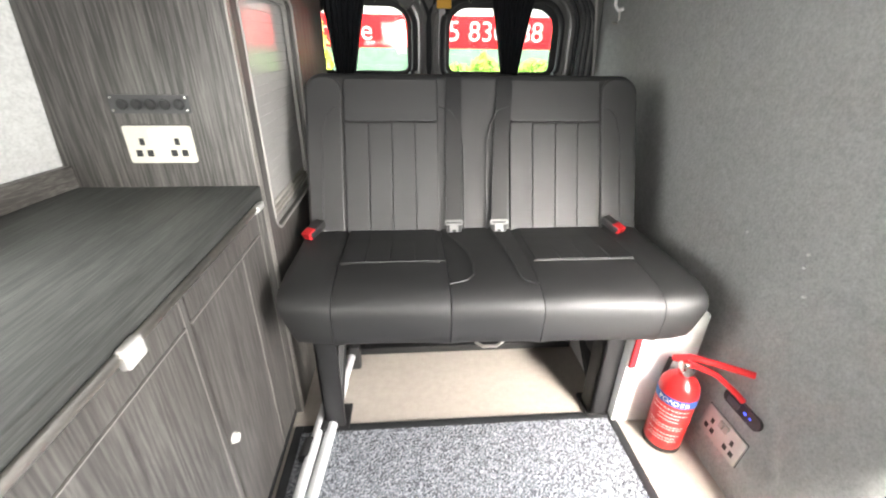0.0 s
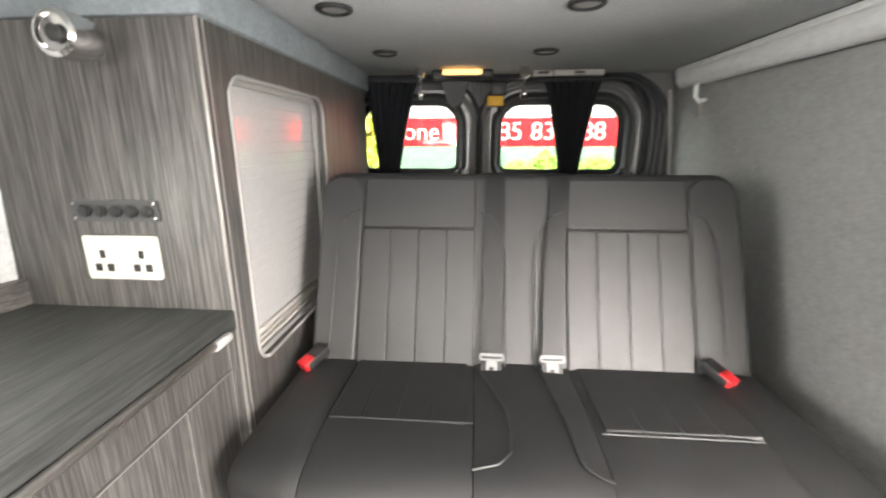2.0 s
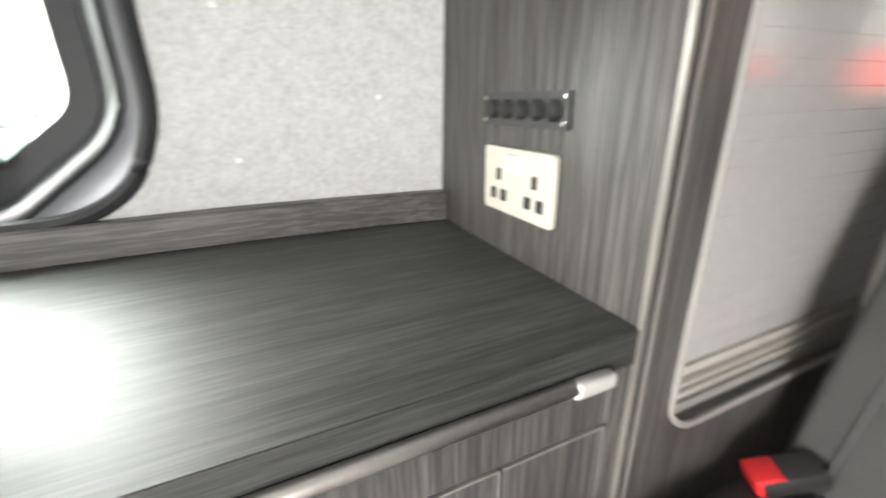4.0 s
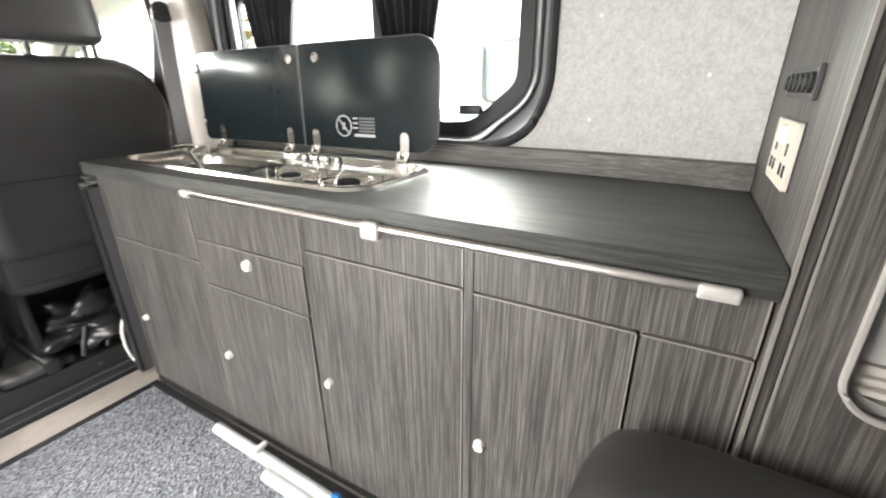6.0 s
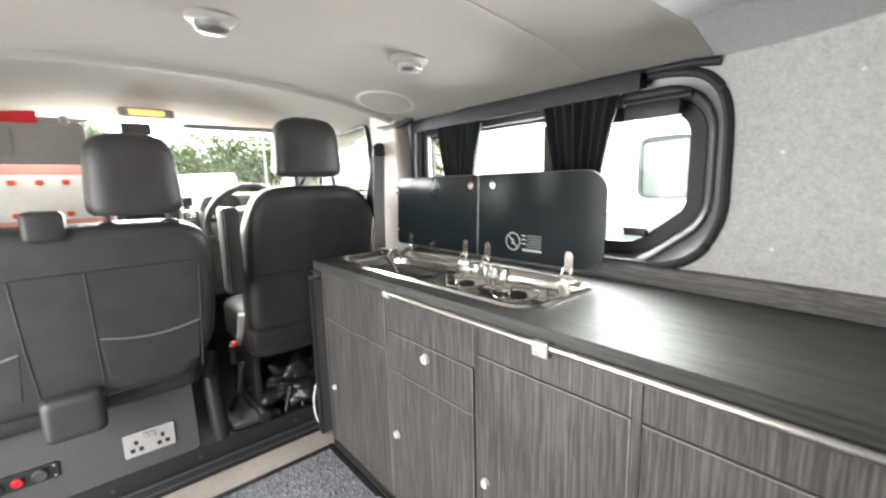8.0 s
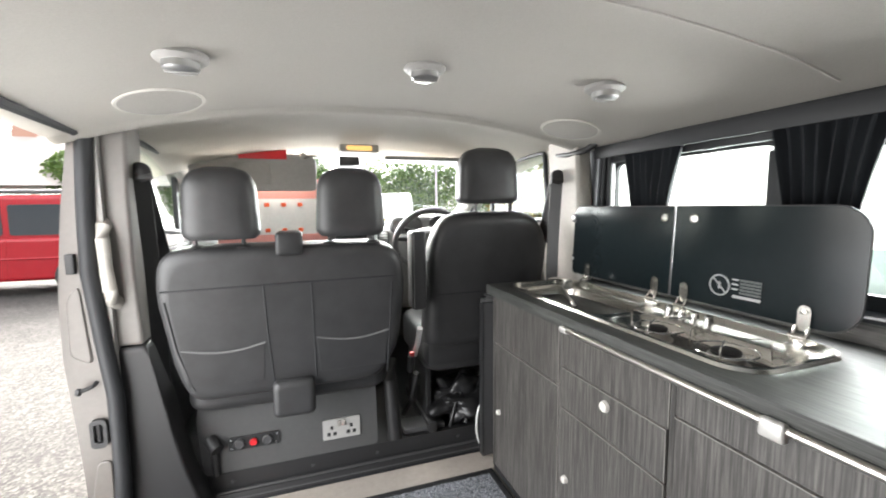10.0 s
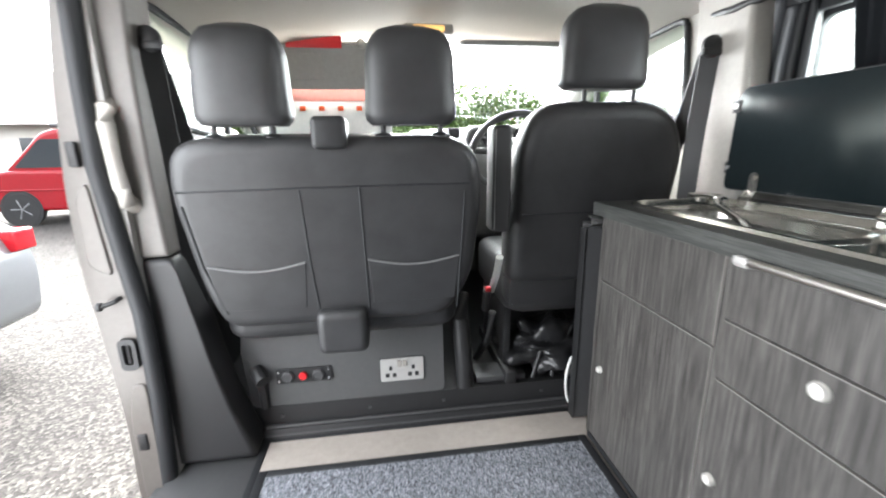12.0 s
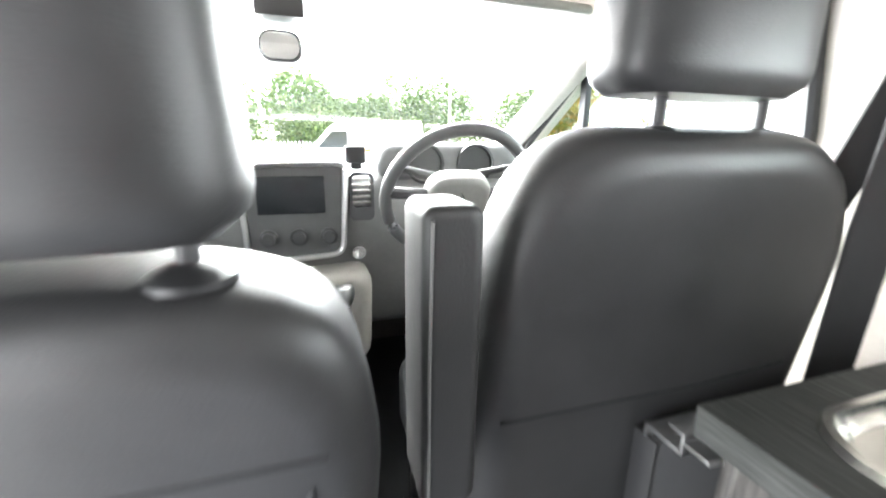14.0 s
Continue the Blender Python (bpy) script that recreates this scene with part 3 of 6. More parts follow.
def front_light(x, y):
    z = head_z(x, y)
    s = thing("swivel_light", (x, y, z), "grey swivel reading lamp on the headliner", "light", "headliner lamps")
    bm = bmesh.new()
    lathe(bm, [(0.052, 0.004), (0.052, -0.006), (0.044, -0.012), (0.030, -0.013)], (x, y, z), "z", 24)
    part("base", bm, M_GREYP, s)
    bm = bmesh.new()
    lathe(bm, [(0.034, -0.010), (0.034, -0.026), (0.026, -0.031), (0.0, -0.032)], (x, y, z), "z", 20)
    part("head", bm, M_ALU, s)
    bm = bmesh.new()
    box(bm, x - 0.03, x + 0.03, y - 0.006, y + 0.006, z - 0.034, z - 0.022, 0.003)
    part("bar", bm, M_GREYP, s)


for x, y in ((0.488, -0.14), (-0.035, -0.165), (-0.50, -0.07)):
    front_light(x, y)


def speaker(x, y):
    z = head_z(x, y)
    s = thing("roof_speaker", (x, y, z), "round speaker grille moulded into the headliner", "speaker", "roof speakers")
    bm = bmesh.new()
    lathe(bm, [(0.104, 0.004), (0.102, -0.0005), (0.098, -0.001), (0.095, 0.0)], (x, y, z), "z", 32)
    part("rim", bm, M_HEADL, s)
    bm = bmesh.new()
    lathe(bm, [(0.094, 0.002), (0.094, -0.001), (0.0, -0.002)], (x, y, z), "z", 32)
    g = part("grille", bm, speckle("speaker_mesh", (0.27, 0.255, 0.235), 0.25, 600, 0.8, 0.001, 0.8) if "speaker_mesh" not in bpy.data.materials else bpy.data.materials["speaker_mesh"], s)
    s.location.z -= 0.003
    s.rotation_euler = (radians(3.4), math.copysign(radians(11), x), 0)


speaker(-0.645, -0.42)
speaker(0.60, -0.42)

# ---------- rear doors ----------
LW = rrect(-0.46, -0.048, 0.935, 1.205, (0.03, 0.03, 0.085, 0.085), 8)
RW = rrect(0.153, 0.648, 0.935, 1.205, (0.03, 0.03, 0.085, 0.085), 8)
for nm, win, x0, x1 in (("door_1", LW, -0.80, 0.048), ("door_2", RW, 0.062, 0.86)):
    bm = bmesh.new()
    sheet(bm, [(x0, 0.0), (x1, 0.0), (x1, 1.325), (x0, 1.325)], [grow(win, 0.03)], "y", 2.20, 2.25)
    d = tagged(finish(nm, bm, M_PAINTD), "dark grey rear van door with an arched window", "door", kind="structure")
    for k, (o, y, r, mt) in enumerate(((0.035, 2.195, 0.014, M_RUBBER), (0.075, 2.185, 0.013, M_PAINTD), (0.105, 2.18, 0.008, M_RUBBER))):
        bm = bmesh.new()
        tube(bm, [(p[0], y, p[1]) for p in grow(win, o)], r, 8, closed=True)
        part(("seal", "pressed_rim", "rim_line")[k], bm, mt, d)
    bm = bmesh.new()
    sheet(bm, grow(win, 0.04), [win], "y", 2.225, 2.235)
    part("glass_border", bm, M_RUBBER, d)
    bm = bmesh.new()
    sheet(bm, grow(win, 0.01), [], "y", 2.229, 2.232)
    g = part("pane", bm, M_GLASS, d, "clear rear window pane", smooth=False)
    g.visible_shadow = False
bm = bmesh.new()
for x in (0.018, 0.036, 0.052, 0.072, 0.092):
    tube(bm, [(x, 2.185, 0.2), (x, 2.185, 1.33)], 0.006, 8)
box(bm, 0.012, 0.098, 2.19, 2.26, 0.0, 1.34, 0.004)
setting("door_post", bm, M_PAINTD, "dark door seals where the rear doors meet", "door")
bm = bmesh.new()
sheet(bm, [(-0.90, -0.05), (0.90, -0.05), (0.90, 1.42), (-0.90, 1.42)], [rrect(-0.80, 0.76, 0.0, 1.30, (0.02, 0.02, 0.16, 0.16), 8)], "y", 2.13, 2.28)
setting("rear_door_frame", bm, M_PAINTD, "dark painted frame round the rear doors", "wall")
bm = bmesh.new()
for o in (0.0, 0.03, 0.06):
    tube(bm, [(p[0], 2.125 + 0.01 * (o > 0.02), p[1]) for p in rrect(-0.80 - o, 0.76 + o, 0.0, 1.30 + 0.3 * o, (0.02, 0.02, 0.16 + o, 0.16 + o), 8)], 0.011, 8, closed=True)
setting("rear_frame_seal", bm, M_RUBBER, "black ribbed seal round the rear door opening", "seal")
bm = bmesh.new()
tube(bm, [(0.835, 2.10, 0.9), (0.822, 2.11, 1.05), (0.80, 2.115, 1.25)], 0.007, 8)
setting("rear_strut", bm, M_GREYP, "grey metal strut beside the rear doors", "strut")
bm = bmesh.new()
box(bm, -0.90, 0.88, 2.06, 2.14, 1.318, 1.36, 0.006)
setting("ceiling_header", bm, M_LIGHTP, "pale header panel above the rear doors", "ceiling")
for x0, x1 in ((0.255, 0.33), (0.335, 0.52)):
    t = thing("header_clip", ((x0 + x1) / 2, 2.05, 1.30), "pale plastic clip on the rear header", "clip")
    bx("body", M_LIGHTP, t, (x0, x1, 2.035, 2.07, 1.296, 1.318), 0.004)
    bx("slot", M_BLACKP, t, ((x0 + x1) / 2 - 0.02, (x0 + x1) / 2 + 0.02, 2.030, 2.036, 1.302, 1.312), 0.002)
curtain("curtain", -0.425, -0.205, -0.372, -0.290, 0.90, 1.285, "x", 2.115, "black curtain gathered at the rear window")
curtain("curtain", 0.310, 0.535, 0.392, 0.465, 0.90, 1.285, "x", 2.115, "black curtain tied narrow across the rear window")
t = thing("rear_lamp", (-0.02, 2.0, 1.31), "lit amber courtesy lamp over the rear doors", "light")
bx("housing", M_BLACKP, t, (-0.13, 0.10, 1.985, 2.10, 1.288, 1.316), 0.008)
bx("lens", M_LAMP, t, (-0.09, 0.06, 1.968, 1.992, 1.295, 1.314), 0.009, "glowing amber cover")
t = thing("door_latch", (-0.05, 2.14, 1.26), "black latch wedge above the rear doors", "latch")
bm = bmesh.new()
sheet(bm, [(-0.108, 1.288), (0.008, 1.288), (-0.022, 1.205), (-0.050, 1.188), (-0.078, 1.208)], [], "y", 2.10, 2.15)
part("body", bm, M_BLACKP, t)
t = thing("yellow_tag", (0.119, 2.15, 1.21), "yellow tag on the rear door lock", "tag")
bx("plate", plain("yellow_plastic", (0.75, 0.40, 0.02), 0.5), t, (0.085, 0.15, 2.125, 2.135, 1.195, 1.235), 0.003)
bx("lock", M_BLACKP, t, (0.10, 0.16, 2.12, 2.16, 1.236, 1.29), 0.006)
for x in (-0.173, 0.214):
    t = thing("chrome_stud", (x, 1.97, 1.318), "chrome ball stud hanging from the ceiling", "fitting", "ceiling studs")
    bm = bmesh.new()
    lathe(bm, [(0.017, 0), (0.019, -0.012), (0.019, -0.032), (0.012, -0.038), (0.005, -0.040)], (x, 1.97, 1.318), "z", 16)
    part("cup", bm, M_CHROME, t)
    bm = bmesh.new()
    tube(bm, [(x, 1.97, 1.28), (x, 1.97, 1.235)], 0.0035, 8)
    lathe(bm, [(0.003, 0.0), (0.011, -0.008), (0.013, -0.018), (0.008, -0.03), (0.001, -0.036)], (x, 1.97, 1.24), "z", 14)
    part("pin", bm, M_CHROME, t)
t = thing("wall_hook", (0.80, 1.86, 1.24), "white clip with a metal hook on the wall rail", "hook")
bm = bmesh.new()
tube(bm, [(0.815, 1.86, 1.245), (0.79, 1.86, 1.25), (0.775, 1.86, 1.235), (0.775, 1.86, 1.20), (0.79, 1.86, 1.185), (0.81, 1.86, 1.19)], 0.007, 8)
part("clip", bm, M_WHITEP, t)
bm = bmesh.new()
tube(bm, [(0.795, 1.86, 1.186), (0.797, 1.855, 1.155), (0.788, 1.85, 1.135), (0.772, 1.85, 1.14)], 0.004, 8)
part("hook", bm, M_NICKEL, t)

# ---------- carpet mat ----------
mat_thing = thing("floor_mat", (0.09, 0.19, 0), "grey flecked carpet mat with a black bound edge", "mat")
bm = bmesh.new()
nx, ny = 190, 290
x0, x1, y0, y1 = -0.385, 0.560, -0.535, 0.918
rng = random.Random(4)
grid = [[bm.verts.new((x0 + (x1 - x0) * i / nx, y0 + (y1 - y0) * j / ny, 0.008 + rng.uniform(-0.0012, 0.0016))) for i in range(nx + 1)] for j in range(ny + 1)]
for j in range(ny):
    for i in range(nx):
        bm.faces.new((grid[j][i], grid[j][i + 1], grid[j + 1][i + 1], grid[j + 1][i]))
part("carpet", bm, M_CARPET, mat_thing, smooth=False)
bm = bmesh.new()
for q in ((-0.408, -0.383, -0.558, 0.942), (0.558, 0.583, -0.558, 0.942), (-0.383, 0.558, -0.558, -0.533), (-0.383, 0.558, 0.916, 0.942)):
    box(bm, *q, 0.0005, 0.010, 0.002)
part("binding", bm, M_RUBBER, mat_thing, "black bound edge")

# ---------- kitchen unit ----------
YF, YB = -0.567, 1.0
kitchen = thing("kitchen_cabinet", (-0.62, 0.2, 0), "grey striped wood-laminate kitchen cabinet with small round catches", "cabinet")
bm = bmesh.new()
box(bm, -0.855, -0.432, YF + 0.004, YB - 0.001, 0.003, 0.712)
part("carcass", bm, M_WOOD, kitchen)
bx("plinth", M_RUBBER, kitchen, (-0.432, -0.418, YF + 0.004, YB - 0.002, 0.002, 0.022), 0.002, "black plinth strip")
bx("end_panel", M_WOOD, kitchen, (-0.43, -0.416, YF + 0.002, YF + 0.016, 0.024, 0.712), 0.001)


def front(name, y0, y1, z0, z1, mat=M_WOOD):
    bm = bmesh.new()
    box(bm, -0.432, -0.419, y0 + 0.0015, y1 - 0.0015, z0 + 0.0015, z1 - 0.0015)
    ob = part(name, bm, mat, kitchen, smooth=False)
    bm = bmesh.new()
    for q in ((y1 - 0.0022, y1, z0, z1), (y0, y1, z1 - 0.0022, z1)):
        box(bm, -0.428, -0.4182, q[0], q[1], q[2], q[3])
    part("edge_strip", bm, M_EDGE, ob, smooth=False)
    return ob


def knob(door, y, z, r=0.011):
    bm = bmesh.new()
    lathe(bm, [(r * 1.15, 0), (r * 1.15, 0.003), (r, 0.005), (r, 0.009), (r * 0.8, 0.011), (0.0, 0.0115)], (-0.419, y, z), "x", 20)
    part("catch", bm, M_KNOB, door, "small round push catch")


front("drawer_front", YF + 0.002, -0.135, 0.53, 0.71)
d = front("door", YF + 0.002, -0.135, 0.024, 0.527)
knob(d, -0.516, 0.261, 0.009)
front("drawer_front", -0.118, 0.245, 0.594, 0.71)
d = front("drawer_front", -0.118, 0.240, 0.474, 0.591)
knob(d, 0.061, 0.568 - 0.01, 0.0125)
d = front("door", -0.118, 0.240, 0.024, 0.471)
knob(d, -0.094, 0.264, 0.010)
front("drawer_front", 0.258, 0.612, 0.632, 0.71)
d = front("door", 0.258, 0.612, 0.024, 0.629)
knob(d, 0.28, 0.316, 0.010)
front("drawer_front", 0.630, YB - 0.003, 0.630, 0.71)
d = front("door", 0.630, 0.870, 0.024, 0.627)
knob(d, 0.649, 0.322, 0.010)
front("door", 0.873, YB - 0.003, 0.024, 0.627)
for y0, y1 in ((-0.135, -0.118), (0.245, 0.258), (0.612, 0.63)):
    bx("stile", M_WOOD, kitchen, (-0.432, -0.4205, y0 + 0.001, y1 - 0.001, 0.024, 0.711), 0)

worktop = thing("worktop", (-0.62, 0.2, 0.713), "dark grey wood-grain laminate worktop on the kitchen cabinet", "worktop")
SINK = rrect(-0.757, -0.452, -0.545, 0.375, 0.075, 8)
bm = bmesh.new()
sheet(bm, rrect(-0.86, -0.400, YF - 0.024, YB - 0.001, 0.004, 2), [grow(SINK, -0.012)], "z", 0.714, 0.750)
part("slab", bm, M_TOP, worktop)
bx("edge_band", M_TOP, worktop, (-0.4005, -0.3985, YF - 0.023, YB - 0.002, 0.7145, 0.7495), 0.0006)
bm = bmesh.new()
loft(bm, [[(-0.90, y, 0.751), (x, y, 0.751), (x, y, 0.797), (x - 0.003, y, 0.800), (-0.90, y, 0.800)] for x, y in ((-0.846, YF + 0.02), (-0.845, 0.35), (-0.833, 0.70), (-0.815, 0.90), (-0.800, YB - 0.001))])
upstand = tagged(part("upstand", bm, M_WOODX, None), "grey wood-grain upstand along the worktop back", "upstand")

M_BRACKET = plain("satin_bracket", (0.55, 0.54, 0.52), 0.35, 0.3)
rail = thing("towel_rail", (-0.40, 0.44, 0.703), "brushed metal rail on white brackets along the worktop front", "rail")
bm = bmesh.new()
tube(bm, [(-0.3935, -0.085, 0.7175), (-0.3935, 0.955, 0.7175)], 0.0072, 12)
part("bar", bm, M_NICKEL, rail)
for y0, y1 in ((-0.090, -0.062), (0.436, 0.472), (0.922, 0.964)):
    bm = bmesh.new()
    box(bm, -0.4185, -0.388, y0, y1, 0.706, 0.7132, 0.003, 3)
    box(bm, -0.3975, -0.384, y0, y1, 0.710, 0.7250, 0.004, 3)
    if y0 > 0.4 and y0 < 0.5:
        box(bm, -0.3978, -0.382, y0 - 0.001, y1 + 0.001, 0.697, 0.728, 0.005, 3)
    part("bracket", bm, M_BRACKET, rail, "pale satin bracket")

# sink and hob
sink = thing("sink_hob", (-0.61, -0.08, 0.75), "stainless steel combined sink and gas hob set in the worktop", "sink")
BOWL = rrect(-0.715, -0.485, -0.50, -0.085, 0.07, 8)
HOB = rrect(-0.665, -0.485, -0.055, 0.345, 0.06, 8)
bm = bmesh.new()
loft(bm, [[(p[0], p[1], 0.7505) for p in grow(SINK, 0.002)], [(p[0], p[1], 0.7575) for p in grow(SINK, -0.002)], [(p[0], p[1], 0.758) for p in grow(SINK, -0.010)], [(p[0], p[1], 0.751) for p in grow(SINK, -0.018)], [(p[0], p[1], 0.742) for p in grow(SINK, -0.026)]], cap=False)
edge = grow(SINK, -0.0255)
sheet(bm, edge, [BOWL, HOB], "z", 0.7425, 0.7415)
part("deck", bm, M_STEEL, sink)
for nm, o, depth in (("bowl", BOWL, 0.13), ("hob_tray", HOB, 0.035)):
    bm = bmesh.new()
    loft(bm, [[(p[0], p[1], 0.7425) for p in grow(o, 0.002)], [(p[0], p[1], 0.736) for p in grow(o, -0.008)], [(p[0], p[1], 0.742 - depth * 0.8) for p in grow(o, -0.022)], [(p[0], p[1], 0.742 - depth) for p in grow(o, -0.045)]], cap=False)
    sheet(bm, grow(o, -0.044), [], "z", 0.742 - depth, 0.741 - depth)
    part(nm, bm, M_STEEL, sink)
bm = bmesh.new()
lathe(bm, [(0.028, 0), (0.028, 0.003), (0.02, 0.004), (0.018, 0.001), (0.0, 0.001)], (-0.56, -0.22, 0.613), "z", 18)
part("drain", bm, M_CHROME, sink)
for bx_, by_, br in ((-0.575, 0.06, 0.029), (-0.575, 0.24, 0.036)):
    bm = bmesh.new()
    lathe(bm, [(br * 1.3, 0), (br * 1.3, 0.006), (br, 0.010), (br, 0.022), (br * 0.9, 0.026)], (bx_, by_, 0.708), "z", 22)
    b_ = part("burner", bm, M_NICKEL, sink)
    bm = bmesh.new()
    lathe(bm, [(br * 0.8, 0), (br * 0.82, 0.008), (br * 0.6, 0.012), (0.0, 0.012)], (bx_, by_, 0.733), "z", 22)
    part("burner_cap", bm, M_BLACKP, b_, "black burner cap")
    for k in range(3):
        bm = bmesh.new()
        w = radians(30 + 120 * k)
        tube(bm, [(bx_ + q * math.cos(w), by_ + q * math.sin(w), z) for q, z in ((0.088, 0.722), (0.086, 0.762), (0.080, 0.768), (0.022, 0.768))], 0.0021, 8)
        part("pan_support", bm, M_CHROME, sink)
    bm = bmesh.new()
    tube(bm, [(bx_ + 0.060 * math.cos(k * 0.3142), by_ + 0.060 * math.sin(k * 0.3142), 0.742) for k in range(20)], 0.0019, 6, closed=True)
    part("support_ring", bm, M_CHROME, sink)
tap = thing("tap", (-0.69, -0.45, 0.742), "chrome folding tap lying over the sink bowl", "tap")
bm = bmesh.new()
lathe(bm, [(0.022, 0), (0.022, 0.008), (0.017, 0.012), (0.017, 0.026), (0.010, 0.031), (0.0, 0.032)], (-0.665, -0.44, 0.742), "z", 20)
part("base", bm, M_CHROME, tap)
bm = bmesh.new()
tube(bm, [(-0.665, -0.44, 0.762), (-0.62, -0.40, 0.766), (-0.57, -0.34, 0.764), (-0.535, -0.26, 0.758), (-0.52, -0.21, 0.748), (-0.518, -0.20, 0.738)], 0.0075, 10, taper=[1.2, 1.1, 1, 1, 1, 1.1])
part("spout", bm, M_CHROME, tap)
bm = bmesh.new()
tube(bm, [(-0.665, -0.44, 0.772), (-0.63, -0.47, 0.777), (-0.60, -0.475, 0.775)], 0.006, 8)
lathe(bm, [(0.016, 0), (0.017, 0.012), (0.006, 0.014)], (-0.655, -0.49, 0.755), "z", 16)
part("lever", bm, M_CHROME, tap)
for y in (-0.02, 0.02, 0.06, 0.10):
    bm = bmesh.new()
    lathe(bm, [(0.012, 0), (0.012, 0.012), (0.010, 0.015), (0.010, 0.026), (0.0, 0.028)], (-0.70, y, 0.742), "z", 16)
    part("control_knob", bm, M_CHROME, sink)


def lid(y0, y1, rr, hinges, hole_y, label):
    """A raised glass lid leaning back a little on its hinges."""
    t = thing("glass_lid", (-0.77, (y0 + y1) / 2, 0.79), label, "lid", "sink and hob lids")
    lean = Matrix.Translation((-0.752, 0, 0.785)) @ Matrix.Rotation(radians(-2.2), 4, "Y") @ Matrix.Translation((0.752, 0, -0.785))
    bm = bmesh.new()
    sheet(bm, rrect(y0, y1, 0.785, 1.046, rr, 8), [[(hole_y + 0.009 * math.cos(k * 0.5236), 1.012 + 0.009 * math.sin(k * 0.5236)) for k in range(12)]], "x", -0.752, -0.758)
    bm.transform(lean)
    part("glass", bm, M_LIDG, t, "dark smoked glass")
    bm = bmesh.new()
    ring = [(-0.7505, hole_y + 0.011 * math.cos(k * 0.3927), 1.012 + 0.011 * math.sin(k * 0.3927)) for k in range(16)]
    tube(bm, ring, 0.0025, 6, closed=True)
    lathe(bm, [(0.009, 0), (0.009, 0.002)], (-0.7525, hole_y, 1.012), "x", 16)
    bm.transform(lean)
    part("finger_ring", bm, M_CHROME, t)
    bm = bmesh.new()
    tube(bm, [(-0.755, p[0], p[1]) for p in rrect(y0, y1, 0.785, 1.046, rr, 8)], 0.0032, 6, closed=True)
    bm.transform(lean)
    part("rim", bm, M_DARKP, t)
    for y in hinges:
        bm = bmesh.new()
        sheet(bm, rrect(y - 0.013, y + 0.013, 0.775, 0.832, (0.004, 0.004, 0.013, 0.013), 5), [], "x", -0.751, -0.747)
        bm.transform(lean)
        lathe(bm, [(0.006, 0), (0.006, 0.004), (0, 0.005)], (-0.747, y, 0.818), "x", 12)
        h = part("hinge", bm, M_STEEL, t)
        bm = bmesh.new()
        box(bm, -0.742, -0.718, y - 0.016, y + 0.016, 0.742, 0.750, 0.002)
        tube(bm, [(-0.734, y - 0.018, 0.764), (-0.734, y + 0.018, 0.764)], 0.007, 10)
        for s in (-0.013, 0.013):
            tube(bm, [(-0.734, y + s, 0.745), (-0.734, y + s, 0.764), (-0.747, y + s, 0.785)], 0.0045, 8)
        part("hinge_block", bm, M_STEEL, h)
    return t, lean


lid(-0.535, -0.074, (0.015, 0.004, 0.004, 0.035), (-0.439, -0.123), -0.104, "dark smoked glass sink lid raised on chrome hinges")
hob_lid, LEAN_LID = lid(-0.066, 0.374, (0.004, 0.06, 0.06, 0.004), (-0.019, 0.28), -0.005, "dark smoked glass hob lid with a printed warning, raised")
bm = bmesh.new()
tube(bm, [(-0.7515, 0.082 + 0.026 * math.cos(k * 0.2618), 0.842 + 0.026 * math.sin(k * 0.2618)) for k in range(24)], 0.0022, 6, closed=True)
tube(bm, [(-0.7515, 0.066, 0.858), (-0.7515, 0.098, 0.826)], 0.0022, 6)
tube(bm, [(-0.7515, 0.082, 0.833), (-0.7515, 0.082, 0.851)], 0.0035, 6)
M_PRINT = plain("grey_print", (0.42, 0.43, 0.43), 0.6)
for z in (0.838, 0.850, 0.862):
    box(bm, -0.7522, -0.7512, 0.114, 0.130, z - 0.002, z + 0.002)
box(bm, -0.7522, -0.7512, 0.118, 0.186, 0.816, 0.823)
bm.transform(LEAN_LID)
part("warning_print", bm, M_PRINT, hob_lid, "pale printed no-flame warning", smooth=False)
bm = bmesh.new()
for z in (0.830, 0.838, 0.846, 0.854, 0.862):
    box(bm, -0.7522, -0.7512, 0.134, 0.186, z - 0.0028, z + 0.0028)
bm.transform(LEAN_LID)
part("warning_text", bm, plain("faint_print", (0.09, 0.10, 0.10), 0.6), hob_lid, smooth=False)

# folded table standing against the cabinet end
table = thing("folded_table", (-0.60, -0.62, 0), "charcoal table top stood on edge against the cabinet end", "table")
bx("tabletop", M_DARKP, table, (-0.80, -0.407, -0.668, -0.636, 0.012, 0.664), 0.004)
bx("edge_trim", M_BLACKP, table, (-0.4075, -0.4035, -0.670, -0.634, 0.012, 0.664), 0.001)
bm = bmesh.new()
box(bm, -0.78, -0.402, -0.654, -0.600, 0.676, 0.682, 0.001)
box(bm, -0.78, -0.402, -0.654, -0.650, 0.664, 0.682, 0.001)
box(bm, -0.78, -0.402, -0.604, -0.600, 0.676, 0.704, 0.001)
box(bm, -0.78, -0.402, -0.600, -0.568, 0.690, 0.696, 0.001)
box(bm, -0.78, -0.402, -0.622, -0.600, 0.700, 0.705, 0.001)
part("hanging_rail", bm, M_ALU, table, "aluminium hanging rail")
cable = thing("white_cable", (-0.45, -0.66, 0.1), "loop of white cable behind the folded table", "cable")
bm = bmesh.new()
tube(bm, [(-0.43 + 0.035 * math.cos(w), -0.684, 0.125 + 0.10 * math.sin(w)) for w in [radians(18 * k) for k in range(20)]], 0.005, 8, closed=True)
part("loop", bm, M_WHITEP, cable)

